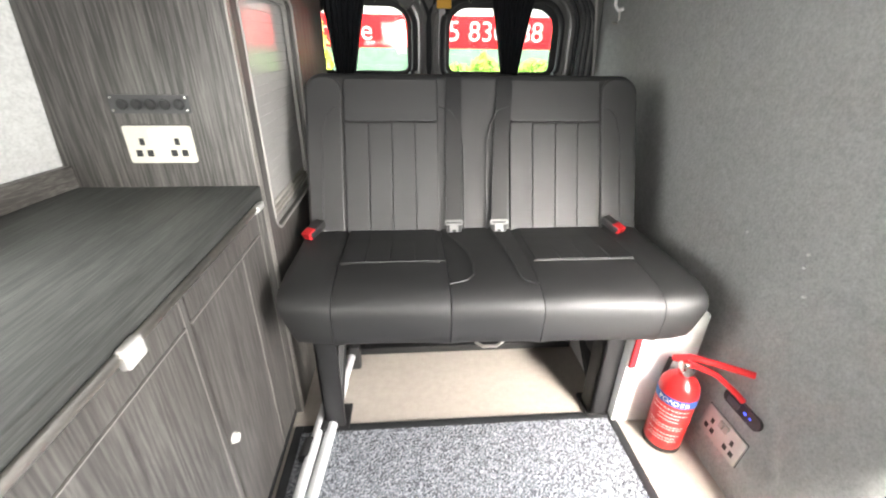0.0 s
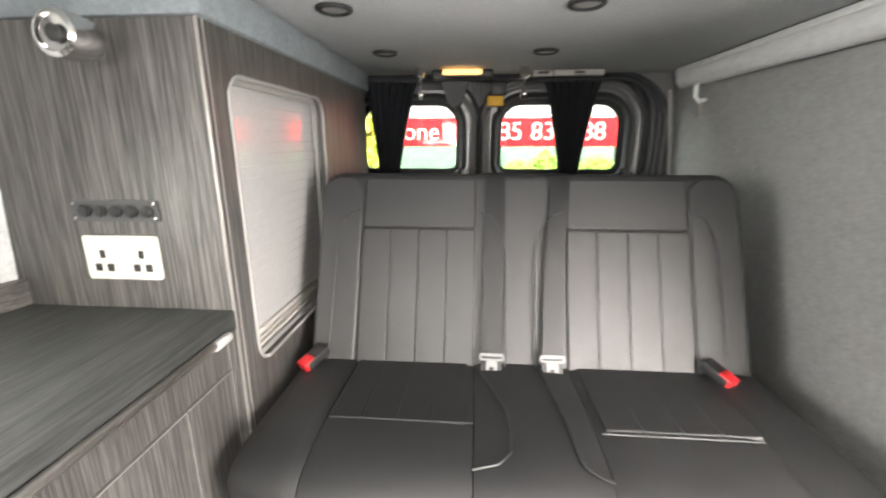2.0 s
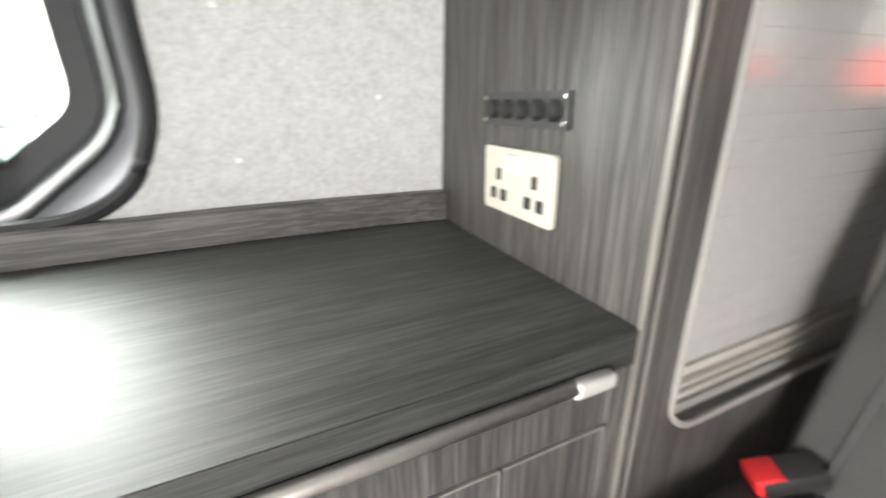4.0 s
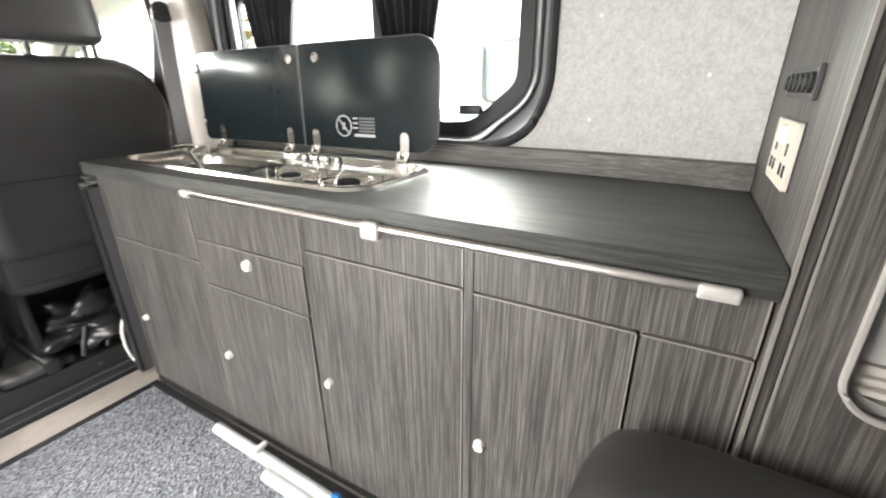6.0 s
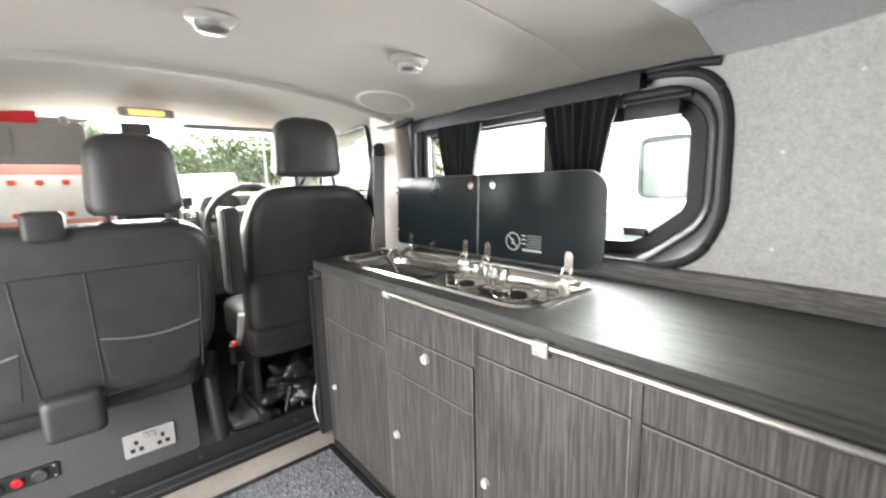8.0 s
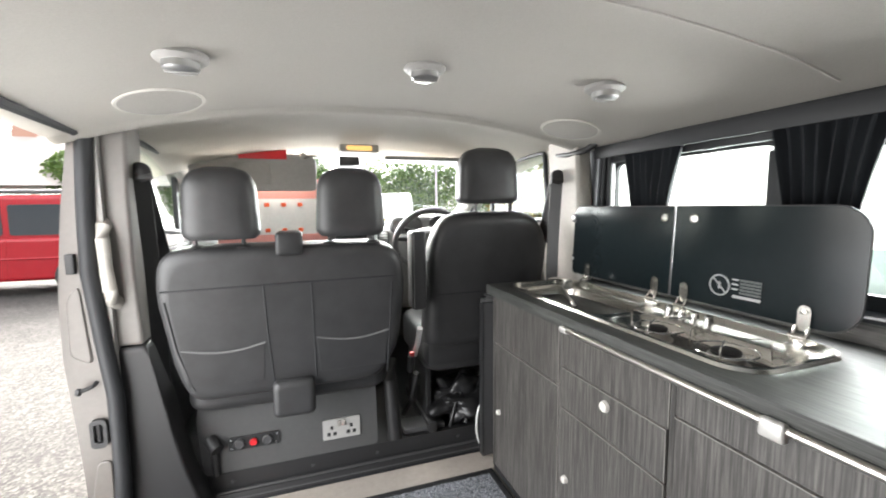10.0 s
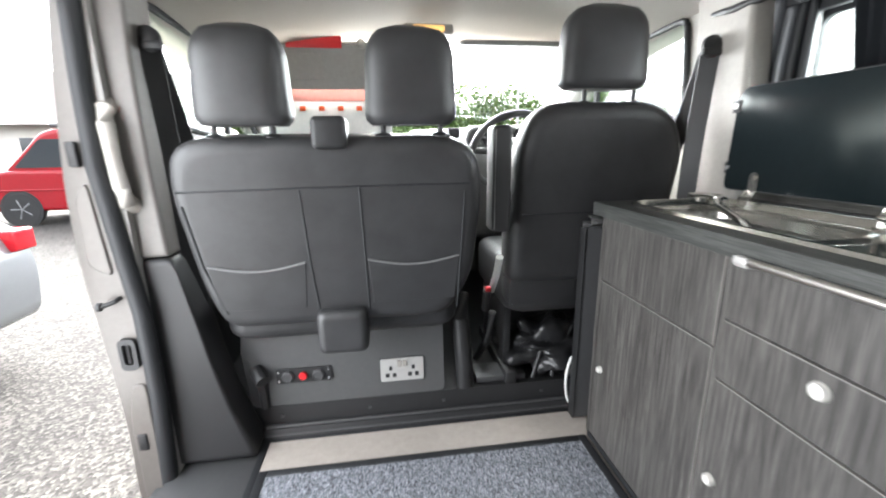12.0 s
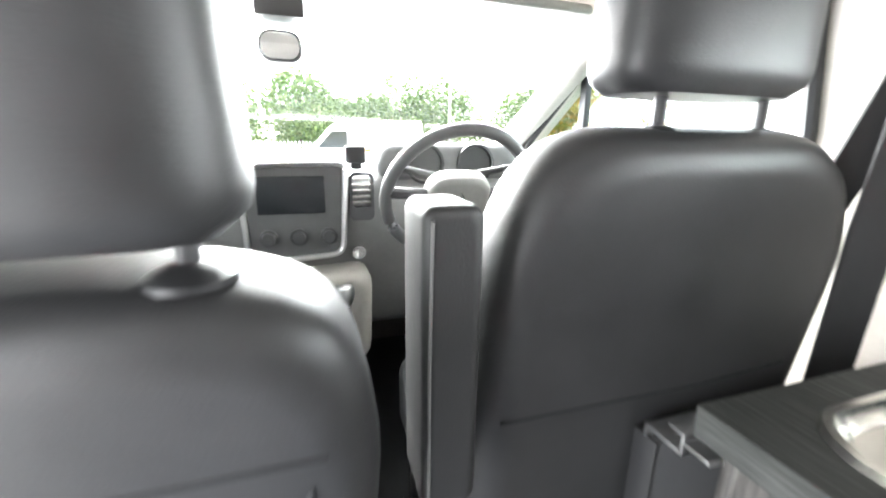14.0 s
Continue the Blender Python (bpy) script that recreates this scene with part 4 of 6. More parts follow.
# ---------- tall cabinet ----------
tall = thing("tall_cabinet", (-0.62, 1.5, 0), "tall grey wood-laminate cabinet with a roller shutter opening", "cabinet")
TY = 2.02
SHUT = rrect(1.068, 1.535, 0.600, 1.168, 0.045, 8)
bm = bmesh.new()
sheet(bm, [(1.018, 0.003), (TY, 0.003), (TY, 1.242), (1.018, 1.242)], [SHUT], "x", -0.400, -0.416)
part("side_panel", bm, M_WOOD, tall)
bx("front_panel", M_WOOD, tall, (-0.855, -0.402, 1.001, 1.016, 0.003, 1.242), 0.001)
bm = bmesh.new()
box(bm, -0.4025, -0.3975, 1.000, 1.004, 0.003, 1.242)
box(bm, -0.4015, -0.3985, 1.0165, 1.0195, 0.003, 1.242)
part("corner_strip", bm, M_EDGE, tall, "pale edging strip", smooth=False)
bx("back_panel", M_WOOD, tall, (-0.855, -0.402, TY - 0.016, TY, 0.003, 1.242), 0.001)
bm = bmesh.new()
tube(bm, [(-0.400, p[0], p[1]) for p in SHUT], 0.004, 6, closed=True)
part("opening_trim", bm, M_GREYP, tall, "grey plastic edge of the opening")
bm = bmesh.new()
sheet(bm, grow(SHUT, 0.004), [grow(SHUT, -0.012)], "x", -0.417, -0.428)
part("shutter_guide", bm, M_GREYP, tall)
zz = 0.652
while zz < 1.185:
    bm = bmesh.new()
    box(bm, -0.438, -0.432, 1.055, 1.55, zz, zz + 0.0249, 0.0003, 1)
    part("slat", bm, M_TAMB, tall)
    zz += 0.025
bm = bmesh.new()
box(bm, -0.440, -0.428, 1.055, 1.55, 0.602, 0.650, 0.003)
box(bm, -0.430, -0.418, 1.07, 1.53, 0.618, 0.626, 0.002)
box(bm, -0.430, -0.418, 1.07, 1.53, 0.634, 0.639, 0.002)
part("shutter_handle", bm, M_LIGHTP, tall, "pale grey handle bar of the shutter")
bx("shutter_sill", M_GREYP, tall, (-0.445, -0.418, 1.05, 1.55, 0.585, 0.601), 0.002)


def socket(name, label, place, u, v, w, plate_mat, hole_mat, rocker=True):
    """A British double socket on a plane: u across, v up, w out of the wall."""
    t = thing(name, place, label, "socket")
    m = Matrix((Vector(u), Vector(v), Vector(w))).transposed().to_4x4()
    m.translation = Vector(place)
    bm = bmesh.new()
    sheet(bm, rrect(-0.0710, 0.0710, -0.0405, 0.0405, 0.006, 4), [], "z", 0.0, 0.006)
    bm.transform(m)
    plate = part("plate", bm, plate_mat, t)
    for s in (-1, 1):
        cx = s * 0.037
        for q in ((cx - 0.0042, cx + 0.0042, 0.000, 0.013), (cx - 0.0170, cx - 0.0060, -0.025, -0.0125), (cx + 0.0060, cx + 0.0170, -0.025, -0.0125)):
            bm = bmesh.new()
            box(bm, q[0] - 0.001, q[1] + 0.001, q[2] - 0.001, q[3] + 0.001, 0.0055, 0.0066)
            bm.transform(m)
            part("pin_hole", bm, hole_mat, plate, smooth=False)
    for s in (-1, 1):
        bm = bmesh.new()
        box(bm, s * 0.0085 - 0.0075, s * 0.0085 + 0.0075, 0.012, 0.034, 0.005, 0.0120, 0.002)
        bm.transform(m)
        part("rocker_switch", bm, M_WHITEP if rocker else M_LIGHTP, plate)
    bm = bmesh.new()
    box(bm, -0.0718, 0.0718, -0.0413, 0.0413, -0.0005, 0.0012)
    bm.transform(m)
    part("surround", bm, M_DARKP, plate, smooth=False)
    return t


socket("double_socket", "white plastic double power socket on the tall cabinet", (-0.594, 1.0, 0.848), (1, 0, 0), (0, 0, 1), (0, -1, 0), M_CREAM, M_BLACKP)
sw = thing("switch_panel", (-0.585, 1.0, 0.933), "black strip of five round push switches", "switch")
bm = bmesh.new()
sheet(bm, rrect(-0.675, -0.512, 0.914, 0.952, 0.003, 3), [], "y", 1.0, 0.996)
plate = part("plate", bm, M_DARKP, sw)
for k in range(5):
    bm = bmesh.new()
    lathe(bm, [(0.0115, 0), (0.0115, -0.004), (0.009, -0.005), (0.0085, -0.008), (0.0, -0.009)], (-0.648 + 0.029 * k, 0.996, 0.933), "y", 16)
    part("push_switch", bm, M_BLACKP, sw)
for x in (-0.669, -0.518):
    for z in (0.920, 0.946):
        bm = bmesh.new()
        lathe(bm, [(0.0028, 0), (0.0028, -0.001), (0.0, -0.0015)], (x, 0.996, z), "y", 8)
        part("screw", bm, M_CHROME, plate)
lampw = thing("wall_spot", (-0.57, 0.97, 1.20), "chrome swivel spotlight on the tall cabinet", "light")
bm = bmesh.new()
lathe(bm, [(0.026, 0), (0.026, -0.008), (0.02, -0.012), (0.008, -0.014), (0.007, -0.03)], (-0.58, 1.0, 1.205), "y", 20)
part("base", bm, M_CHROME, lampw)
bm = bmesh.new()
lathe(bm, [(0.018, 0.03), (0.030, 0.024), (0.034, 0.0), (0.033, -0.03), (0.026, -0.034), (0.024, -0.028), (0.0, -0.024)], (-0.565, 0.955, 1.203), "y", 24)
part("head", bm, M_CHROME, lampw)
bm = bmesh.new()
lathe(bm, [(0.012, 0), (0.012, -0.006), (0.0, -0.008)], (-0.565, 0.929, 1.203), "y", 14)
part("bulb", bm, M_BLACKP, lampw)


# ---------- rear bench ----------
bench = thing("bench_seat", (0.16, 1.0, 0), "black leather two-seat rear bench with pleated panels", "seat")
BACK = Matrix.Translation((0.163, 1.218, 0.525)) @ Matrix.Rotation(radians(-22.5), 4, "X")


def pad(outline_or_box, w0, w1, r, name, parent, mat=M_LEATH, label="", m=BACK):
    """A cushion on the backrest: across, up, and outward (towards the front)."""
    bm = bmesh.new()
    solid(bm, outline_or_box, "y", -w0, -w1, r)
    bm.transform(m)
    return part(name, bm, mat, parent, label)


backrest = pad(rrect(-0.525, 0.525, -0.045, 0.490, (0.05, 0.05, 0.055, 0.055), 8), -0.105, 0.0, 0.022, "backrest", bench)
for s, x0, x1 in ((-1, -0.405, -0.120), (1, 0.105, 0.395)):
    pad(rrect(x0, x1, 0.340, 0.468, 0.010, 4), -0.012, 0.009, 0.004, "top_panel", backrest)
    for k in range(4):
        a, b = x0 + (x1 - x0) * k / 4, x0 + (x1 - x0) * (k + 1) / 4
        pad(rrect(a, b, -0.02, 0.337, 0.006, 3), -0.012, 0.008, 0.0032, "pleat", backrest)
for x0, x1 in ((-0.518, -0.410), (0.400, 0.518)):
    pad(rrect(x0, x1, -0.035, 0.475, (0.03, 0.03, 0.045, 0.045), 6), -0.012, 0.007, 0.007, "side_bolster", backrest)
M_BELT = speckle("seat_belt_webbing", (0.008, 0.008, 0.0085), 0.25, 500, 0.45, 0.0004, 0.4)
M_BELT.node_tree.nodes["Principled BSDF"].inputs["Specular IOR Level"].default_value = 0.6
M_SEAM = plain("grey_stitching", (0.16, 0.16, 0.155), 0.6)
for x, lean_x in ((-0.074, 0.004), (0.074, 0.016)):
    bm = bmesh.new()
    pts = [(x + lean_x, -0.06, 0.489), (x + lean_x, -0.015, 0.491), (x + lean_x, 0.002, 0.478), (x + lean_x, 0.008, 0.45), (x, 0.012, 0.25), (x - 0.4 * lean_x, 0.016, 0.05), (x - 0.7 * lean_x, 0.03, -0.005)]
    rings = [[(p[0] - 0.024, -p[1], p[2]), (p[0] + 0.024, -p[1], p[2]), (p[0] + 0.024, -p[1] - 0.003, p[2]), (p[0] - 0.024, -p[1] - 0.003, p[2])] for p in pts]
    loft(bm, rings)
    bm.transform(BACK)
    b = thing("seat_belt", (x + 0.163, 1.2, 0.54), "black seat belt with a metal tongue lying over the backrest", "seat belt", "bench seat belts")
    part("webbing", bm, M_BELT, b)
    bm = bmesh.new()
    xt = x - 0.6 * lean_x
    sheet(bm, rrect(xt - 0.029, xt + 0.029, 0.020, 0.037, 0.007, 4), [rrect(xt - 0.024, xt + 0.024, 0.025, 0.030, 0.002, 2)], "y", -0.034, -0.028)
    sheet(bm, rrect(xt - 0.013, xt + 0.013, -0.024, 0.020, 0.005, 3), [rrect(xt - 0.006, xt + 0.006, -0.014, 0.006, 0.002, 2)], "y", -0.033, -0.029)
    bm.transform(BACK)
    part("tongue", bm, M_TONGUE, b, "steel belt tongue")
# curved seam piping on the back
for s, e in ((-1, -0.408), (1, 0.398)):
    tubes("piping", M_LEATH2, backrest, [[(e, -0.009, 0.385), (e + s * 0.03, -0.010, 0.378), (e + s * 0.05, -0.010, 0.355), (e + s * 0.062, -0.010, 0.30), (e + s * 0.068, -0.010, 0.0)]], 0.0025, BACK)
for e, s in ((-0.118, 1), (0.103, -1)):
    tubes("piping", M_LEATH2, backrest, [[(e, -0.010, 0.385), (e + s * 0.038, -0.011, 0.372), (e + s * 0.060, -0.011, 0.335), (e + s * 0.074, -0.011, 0.275), (e + s * 0.076, -0.011, 0.15), (e + s * 0.074, -0.012, 0.0)]], 0.0025, BACK)
# bench back shelf behind
bx("rear_cover", M_BLACKP, bench, (-0.37, 0.70, 1.42, 1.85, 0.90, 0.93), 0.008, "black parcel cover behind the backrest")
bx("rear_box", M_BLACKP, bench, (-0.36, 0.70, 1.40, 1.85, 0.02, 0.90), 0.004)

def nosed(x, y, z):
    """A point of the cushion, drawn back and down towards its front edge."""
    k = max(0.0, min(1.0, (0.98 - y) / 0.18))
    return (x, y + k * (0.056 - 0.034 * (x + 0.345)), z - 0.022 * k)


bm = bmesh.new()
solid(bm, rrect(-0.315, 0.640, 0.885, 1.27, 0.03, 4), "z", 0.398, 0.495, 0.02)
cushion = part("seat_cushion", bm, M_LEATH, bench)
XS = [-0.366, -0.236, 0.046, 0.268, 0.562, 0.684]
for a, b in zip(XS, XS[1:]):
    bm = bmesh.new()
    # rolled front: profile in y, z swept across x
    prof = [(1.262, 0.500), (1.262, 0.533), (1.10, 0.540), (0.95, 0.547), (0.87, 0.550), (0.83, 0.549), (0.805, 0.543), (0.790, 0.533), (0.782, 0.519), (0.779, 0.495), (0.782, 0.450), (0.787, 0.428), (0.797, 0.415), (0.82, 0.410), (0.85, 0.43)]
    n = 9
    rings = []
    for i in range(n + 1):
        q = i / n
        x = a + 0.001 + (b - a - 0.002) * q
        puff = 0.006 * (1 - abs(2 * q - 1) ** 8)
        ends = max(0, (-0.236 - x) / 0.130, (x - 0.562) / 0.122)
        lean = 0.016 * ends ** 3
        inward = 0.040 * ends * (1 if x < 0 else -1)
        rings.append([nosed(x + inward * max(0, 0.54 - z) / 0.13 * (y < 0.9), y + lean * (y < 0.9), z - (0.006 - puff) * (1 if y > 0.9 else 0.8) - 0.5 * lean * (z > 0.5 and y < 1.2)) for y, z in prof])
    loft(bm, rings)
    part("front_roll", bm, M_LEATH, cushion)
for x0, x1 in ((-0.232, 0.030), (0.285, 0.560)):
    for k in range(4):
        a, b = x0 + (x1 - x0) * k / 4, x0 + (x1 - x0) * (k + 1) / 4
        bm = bmesh.new()
        solid(bm, rrect(a, b, 0.985, 1.235, 0.006, 3), "z", 0.530, 0.5470, 0.0035)
        for v in bm.verts:
            v.co.z -= 0.002 + 0.046 * max(0, v.co.y - 1.0)
        part("seat_pleat", bm, M_LEATH, cushion)
tubes("seat_piping", M_LEATH2, cushion, [[(x0, y, 0.549), (x1, y, 0.549)] for x0, x1, y in ((-0.226, 0.044, 0.980), (0.274, 0.550, 0.968))], 0.0018)
tubes("seat_piping", M_LEATH2, cushion, [[nosed(*p) for p in run] for run in [[(0.052, 1.20, 0.541), (0.085, 1.10, 0.545), (0.108, 1.033, 0.548), (0.114, 0.96, 0.551), (0.110, 0.90, 0.553), (0.088, 0.868, 0.553), (0.044, 0.850, 0.553)],
    [(0.200, 1.20, 0.541), (0.212, 1.08, 0.546), (0.220, 1.00, 0.549), (0.222, 0.93, 0.552), (0.228, 0.875, 0.553), (0.245, 0.855, 0.553), (0.268, 0.844, 0.553)]]], 0.0026)
frame_steel = plain("dark_steel", (0.018, 0.018, 0.019), 0.45, 0.2)
for x in (-0.285, 0.535):
    bm = bmesh.new()
    box(bm, x - 0.03, x + 0.03, 0.93, 0.945, 0.0, 0.41, 0.003)
    box(bm, x - 0.03, x - 0.02, 0.93, 1.0, 0.0, 0.41, 0.003)
    box(bm, x - 0.04, x + 0.04, 0.92, 1.02, 0.0, 0.014, 0.003)
    tube(bm, [(x, 0.96, 0.03), (x, 1.10, 0.15), (x, 1.30, 0.36)], 0.02, 8)
    part("leg", bm, frame_steel, bench)
bx("side_plate", frame_steel, bench, (0.53, 0.542, 0.95, 1.28, 0.16, 0.41), 0.003)
bx("cross_bar", frame_steel, bench, (-0.30, 0.55, 1.24, 1.27, 0.02, 0.05), 0.004)
bx("under_rail", M_NICKEL, bench, (0.0, 0.42, 0.90, 0.915, 0.385, 0.40), 0.003)
bm = bmesh.new()
tube(bm, [(0.11, 0.86, 0.405), (0.112, 0.85, 0.382), (0.13, 0.845, 0.372), (0.165, 0.845, 0.372), (0.182, 0.85, 0.382), (0.184, 0.86, 0.405)], 0.004, 8)
part("release_handle", bm, M_NICKEL, bench, "wire release handle")
for x, y, s in ((-0.335, 1.185, 1), (0.588, 1.185, -1)):
    t = thing("belt_buckle", (x, y, 0.53), "red-button seat belt buckle beside the bench backrest", "buckle", "bench buckles")
    bm = bmesh.new()
    box(bm, -0.018, 0.018, -0.03, 0.035, -0.012, 0.012, 0.005)
    mm = Matrix.Translation((x, y, 0.553)) @ Matrix.Rotation(radians(-32 * s), 4, "Z") @ Matrix.Rotation(radians(20), 4, "X")
    bm.transform(mm)
    part("body", bm, M_BLACKP, t)
    bm = bmesh.new()
    box(bm, -0.0165, 0.0165, -0.036, -0.005, -0.010, 0.0135, 0.003)
    bm.transform(mm)
    part("button", bm, M_REDP, t, "red release button")
bx("white_box", M_WHITEP, None, (0.566, 0.775, 0.905, 1.9, 0.001, 0.40), 0.004)
tagged(bpy.data.objects["white_box"], "white boxed-in wheel arch panel beside the bench", "panel")
t = thing("red_strap", (0.575, 0.90, 0.3), "red release pull on the bench frame", "strap")
bx("pull", M_REDP, t, (0.570, 0.588, 0.893, 0.903, 0.23, 0.40), 0.003)

# fire extinguisher
ext = thing("fire_extinguisher", (0.695, 0.80, 0), "red powder fire extinguisher standing on the floor by the wall", "fire extinguisher")
EX, EY = 0.690, 0.835
bm = bmesh.new()
lathe(bm, [(0.046, 0.008), (0.050, 0.012), (0.052, 0.03), (0.052, 0.205), (0.049, 0.225), (0.038, 0.245), (0.022, 0.258), (0.018, 0.262), (0.018, 0.272)], (EX, EY, 0), "z", 32)
cyl = part("cylinder", bm, M_RED, ext)
bm = bmesh.new()
lathe(bm, [(0.049, 0.0), (0.052, 0.004), (0.051, 0.018), (0.046, 0.018)], (EX, EY, 0.0), "z", 28)
part("foot_ring", bm, M_BLACKP, ext)
bm = bmesh.new()
lathe(bm, [(0.0525, 0.178), (0.0529, 0.180), (0.0529, 0.202), (0.0525, 0.204)], (EX, EY, 0), "z", 32)
part("label_band", bm, M_BLUE, cyl, "blue label band lettered POWDER")
aim = math.atan2(-0.8, -0.72)
for i, ch in enumerate("POWDER"):
    w = aim + (i - 2.5) * 0.27
    m = Matrix.Translation((EX + 0.0532 * math.cos(w), EY + 0.0532 * math.sin(w), 0.191)) @ Matrix.Rotation(w + math.pi / 2, 4, "Z") @ Matrix.Rotation(math.pi / 2, 4, "X")
    put_text("letter", ch, 0.021, m, M_WHITEP, cyl, 0.0003)
bm = bmesh.new()
rng = random.Random(2)
for z in (0.165, 0.15, 0.138, 0.126, 0.105, 0.096, 0.075, 0.062, 0.052):
    span = rng.uniform(0.5, 1.0)
    for k in range(10):
        w0, w1 = aim - span + 2 * span * k / 10, aim - span + 2 * span * (k + 0.75) / 10
        v = [bm.verts.new((EX + 0.0524 * math.cos(w), EY + 0.0524 * math.sin(w), z + h)) for w, h in ((w0, -0.0025), (w1, -0.0025), (w1, 0.0025), (w0, 0.0025))]
        bm.faces.new(v)
part("label_print", bm, plain("pink_print", (0.7, 0.35, 0.33), 0.6), cyl, smooth=False)
bm = bmesh.new()
box(bm, EX - 0.016, EX + 0.016, EY - 0.014, EY + 0.014, 0.27, 0.305, 0.004)
lathe(bm, [(0.016, 0), (0.016, -0.006), (0.0, -0.007)], (EX - 0.005, EY - 0.016, 0.282), "y", 16)
part("valve", bm, M_CHROME, ext)
bm = bmesh.new()
tube(bm, [(EX - 0.03, EY + 0.02, 0.30), (EX + 0.0, EY, 0.318), (EX + 0.05, EY - 0.035, 0.322), (EX + 0.115, EY - 0.085, 0.325)], 0.009, 8)
part("carry_handle", bm, M_REDP, ext)
bm = bmesh.new()
tube(bm, [(EX, EY - 0.005, 0.30), (EX + 0.05, EY - 0.045, 0.295), (EX + 0.09, EY - 0.085, 0.262), (EX + 0.10, EY - 0.098, 0.25)], 0.008, 8)
part("squeeze_lever", bm, M_REDP, ext)
bm = bmesh.new()
tube(bm, [(EX, EY + 0.02, 0.285), (EX - 0.01, EY + 0.05, 0.27), (EX - 0.01, EY + 0.058, 0.2), (EX - 0.008, EY + 0.056, 0.1)], 0.007, 8)
part("hose", bm, M_BLACKP, ext)

socket("wall_socket", "nickel-finish double power socket on the felt wall", (0.782, 0.745, 0.125), (0, -1, 0), (0.15, 0, 0.985), (-0.985, 0, 0.15), M_BRACKET, M_BLACKP, False)
t = thing("usb_outlet", (0.80, 0.735, 0.235), "black twin charging outlet with a blue light on the felt wall", "socket")
m = Matrix((Vector((0, -1, 0)), Vector((0.12, 0, 0.99)), Vector((-0.99, 0, 0.12)))).transposed().to_4x4()
m.translation = Vector((0.797, 0.735, 0.225))
bm = bmesh.new()
sheet(bm, rrect(-0.062, 0.062, -0.018, 0.018, 0.017, 6), [], "z", -0.004, 0.006)
bm.transform(m)
part("plate", bm, M_BLACKP, t)
bm = bmesh.new()
box(bm, -0.045, -0.005, -0.011, 0.011, 0.005, 0.011, 0.003)
bm.transform(m)
part("cover", bm, M_DARKP, t)
bm = bmesh.new()
box(bm, 0.010, 0.018, -0.003, 0.003, 0.005, 0.0085, 0.001)
box(bm, 0.028, 0.034, -0.002, 0.002, 0.005, 0.0085, 0.001)
bm.transform(m)
part("indicator", bm, M_LED, t, "lit blue indicator")

# awning poles lying along the cabinet
M_POLE = plain("white_pole", (0.68, 0.69, 0.70), 0.3, 0.2, 0.04)
for dx, z, y0, y1 in ((-0.352, 0.026, -0.15, 1.18), (-0.318, 0.022, 0.10, 1.10)):
    p = thing("awning_pole", (dx, 0.5, 0), "white telescopic awning pole lying on the carpet mat", "pole", "poles on the mat")
    bm = bmesh.new()
    tube(bm, [(dx - 0.015, y0, z), (dx, (y0 + y1) / 2, z), (dx + 0.035, y1, z)], 0.0155, 14)
    part("tube", bm, M_POLE, p)
    bm = bmesh.new()
    tube(bm, [(dx - 0.0, (y0 + y1) / 2 + 0.30, z), (dx + 0.006, (y0 + y1) / 2 + 0.36, z)], 0.0185, 14)
    part("clamp", bm, M_BLACKP, p)
    if y0 < 0:
        bm = bmesh.new()
        tube(bm, [(dx - 0.012, 0.02, z), (dx - 0.012, 0.04, z + 0.025)], 0.006, 8)
        box(bm, dx - 0.034, dx + 0.008, 0.034, 0.048, z + 0.016, z + 0.03, 0.004)
        part("wing_knob", bm, M_WHITEP, p)
    bm = bmesh.new()
    tube(bm, [(dx - 0.010, 0.30, z), (dx - 0.0095, 0.318, z)], 0.0168, 14)
    part("tape", bm, plain("blue_tape", (0.03, 0.25, 0.62), 0.5), p, "turn of blue tape")
t = thing("pole_foot", (-0.26, 1.2, 0.05), "white pole end with a black rubber foot under the bench", "pole")
bm = bmesh.new()
tube(bm, [(-0.29, 1.02, 0.03), (-0.265, 1.19, 0.06)], 0.014, 12)
part("tube", bm, M_POLE, t)
bm = bmesh.new()
box(bm, -0.275, -0.235, 1.185, 1.215, 0.0, 0.10, 0.008)
part("foot", bm, M_BLACKP, t)

# ---------- cab ----------
bm = bmesh.new()
sheet(bm, [(-0.700, 0.004), (-0.712, 0.03), (-0.735, 0.035), (-0.742, 0.095), (-2.2, 0.095), (-2.2, -0.12), (-0.700, -0.12)], [], "x", -0.86, 0.86)
setting("cab_floor", bm, M_BLACKP, "black cab floor with a ribbed step", "floor")
bm = bmesh.new()
for x in (-0.33, 0.02, 0.27, 0.55):
    lathe(bm, [(0.006, 0), (0.006, 0.004), (0.0, 0.005)], (x, -0.737, 0.062), "y", 10)
tube(bm, [(-0.42, -0.706, 0.012), (0.60, -0.706, 0.012)], 0.004, 6)
tube(bm, [(-0.42, -0.72, 0.034), (0.60, -0.72, 0.034)], 0.005, 6)
setting("step_trim", bm, M_DARKP, "bolted charcoal step trim", "trim")


def seat_panel(name, outline, y0, y1, r, parent, mat=M_LEATH2, tilt=0.0, z0=0.43, label=""):
    """A slab in the seat's plane from y0 (front) to y1 (rear, facing the back of the van), reclined."""
    bm = bmesh.new()
    solid(bm, outline, "y", y0, y1, r)
    bm.transform(Matrix.Translation((0, y1, z0)) @ Matrix.Rotation(radians(tilt), 4, "X") @ Matrix.Translation((0, -y1, -z0)))
    return part(name, bm, mat, parent, label)


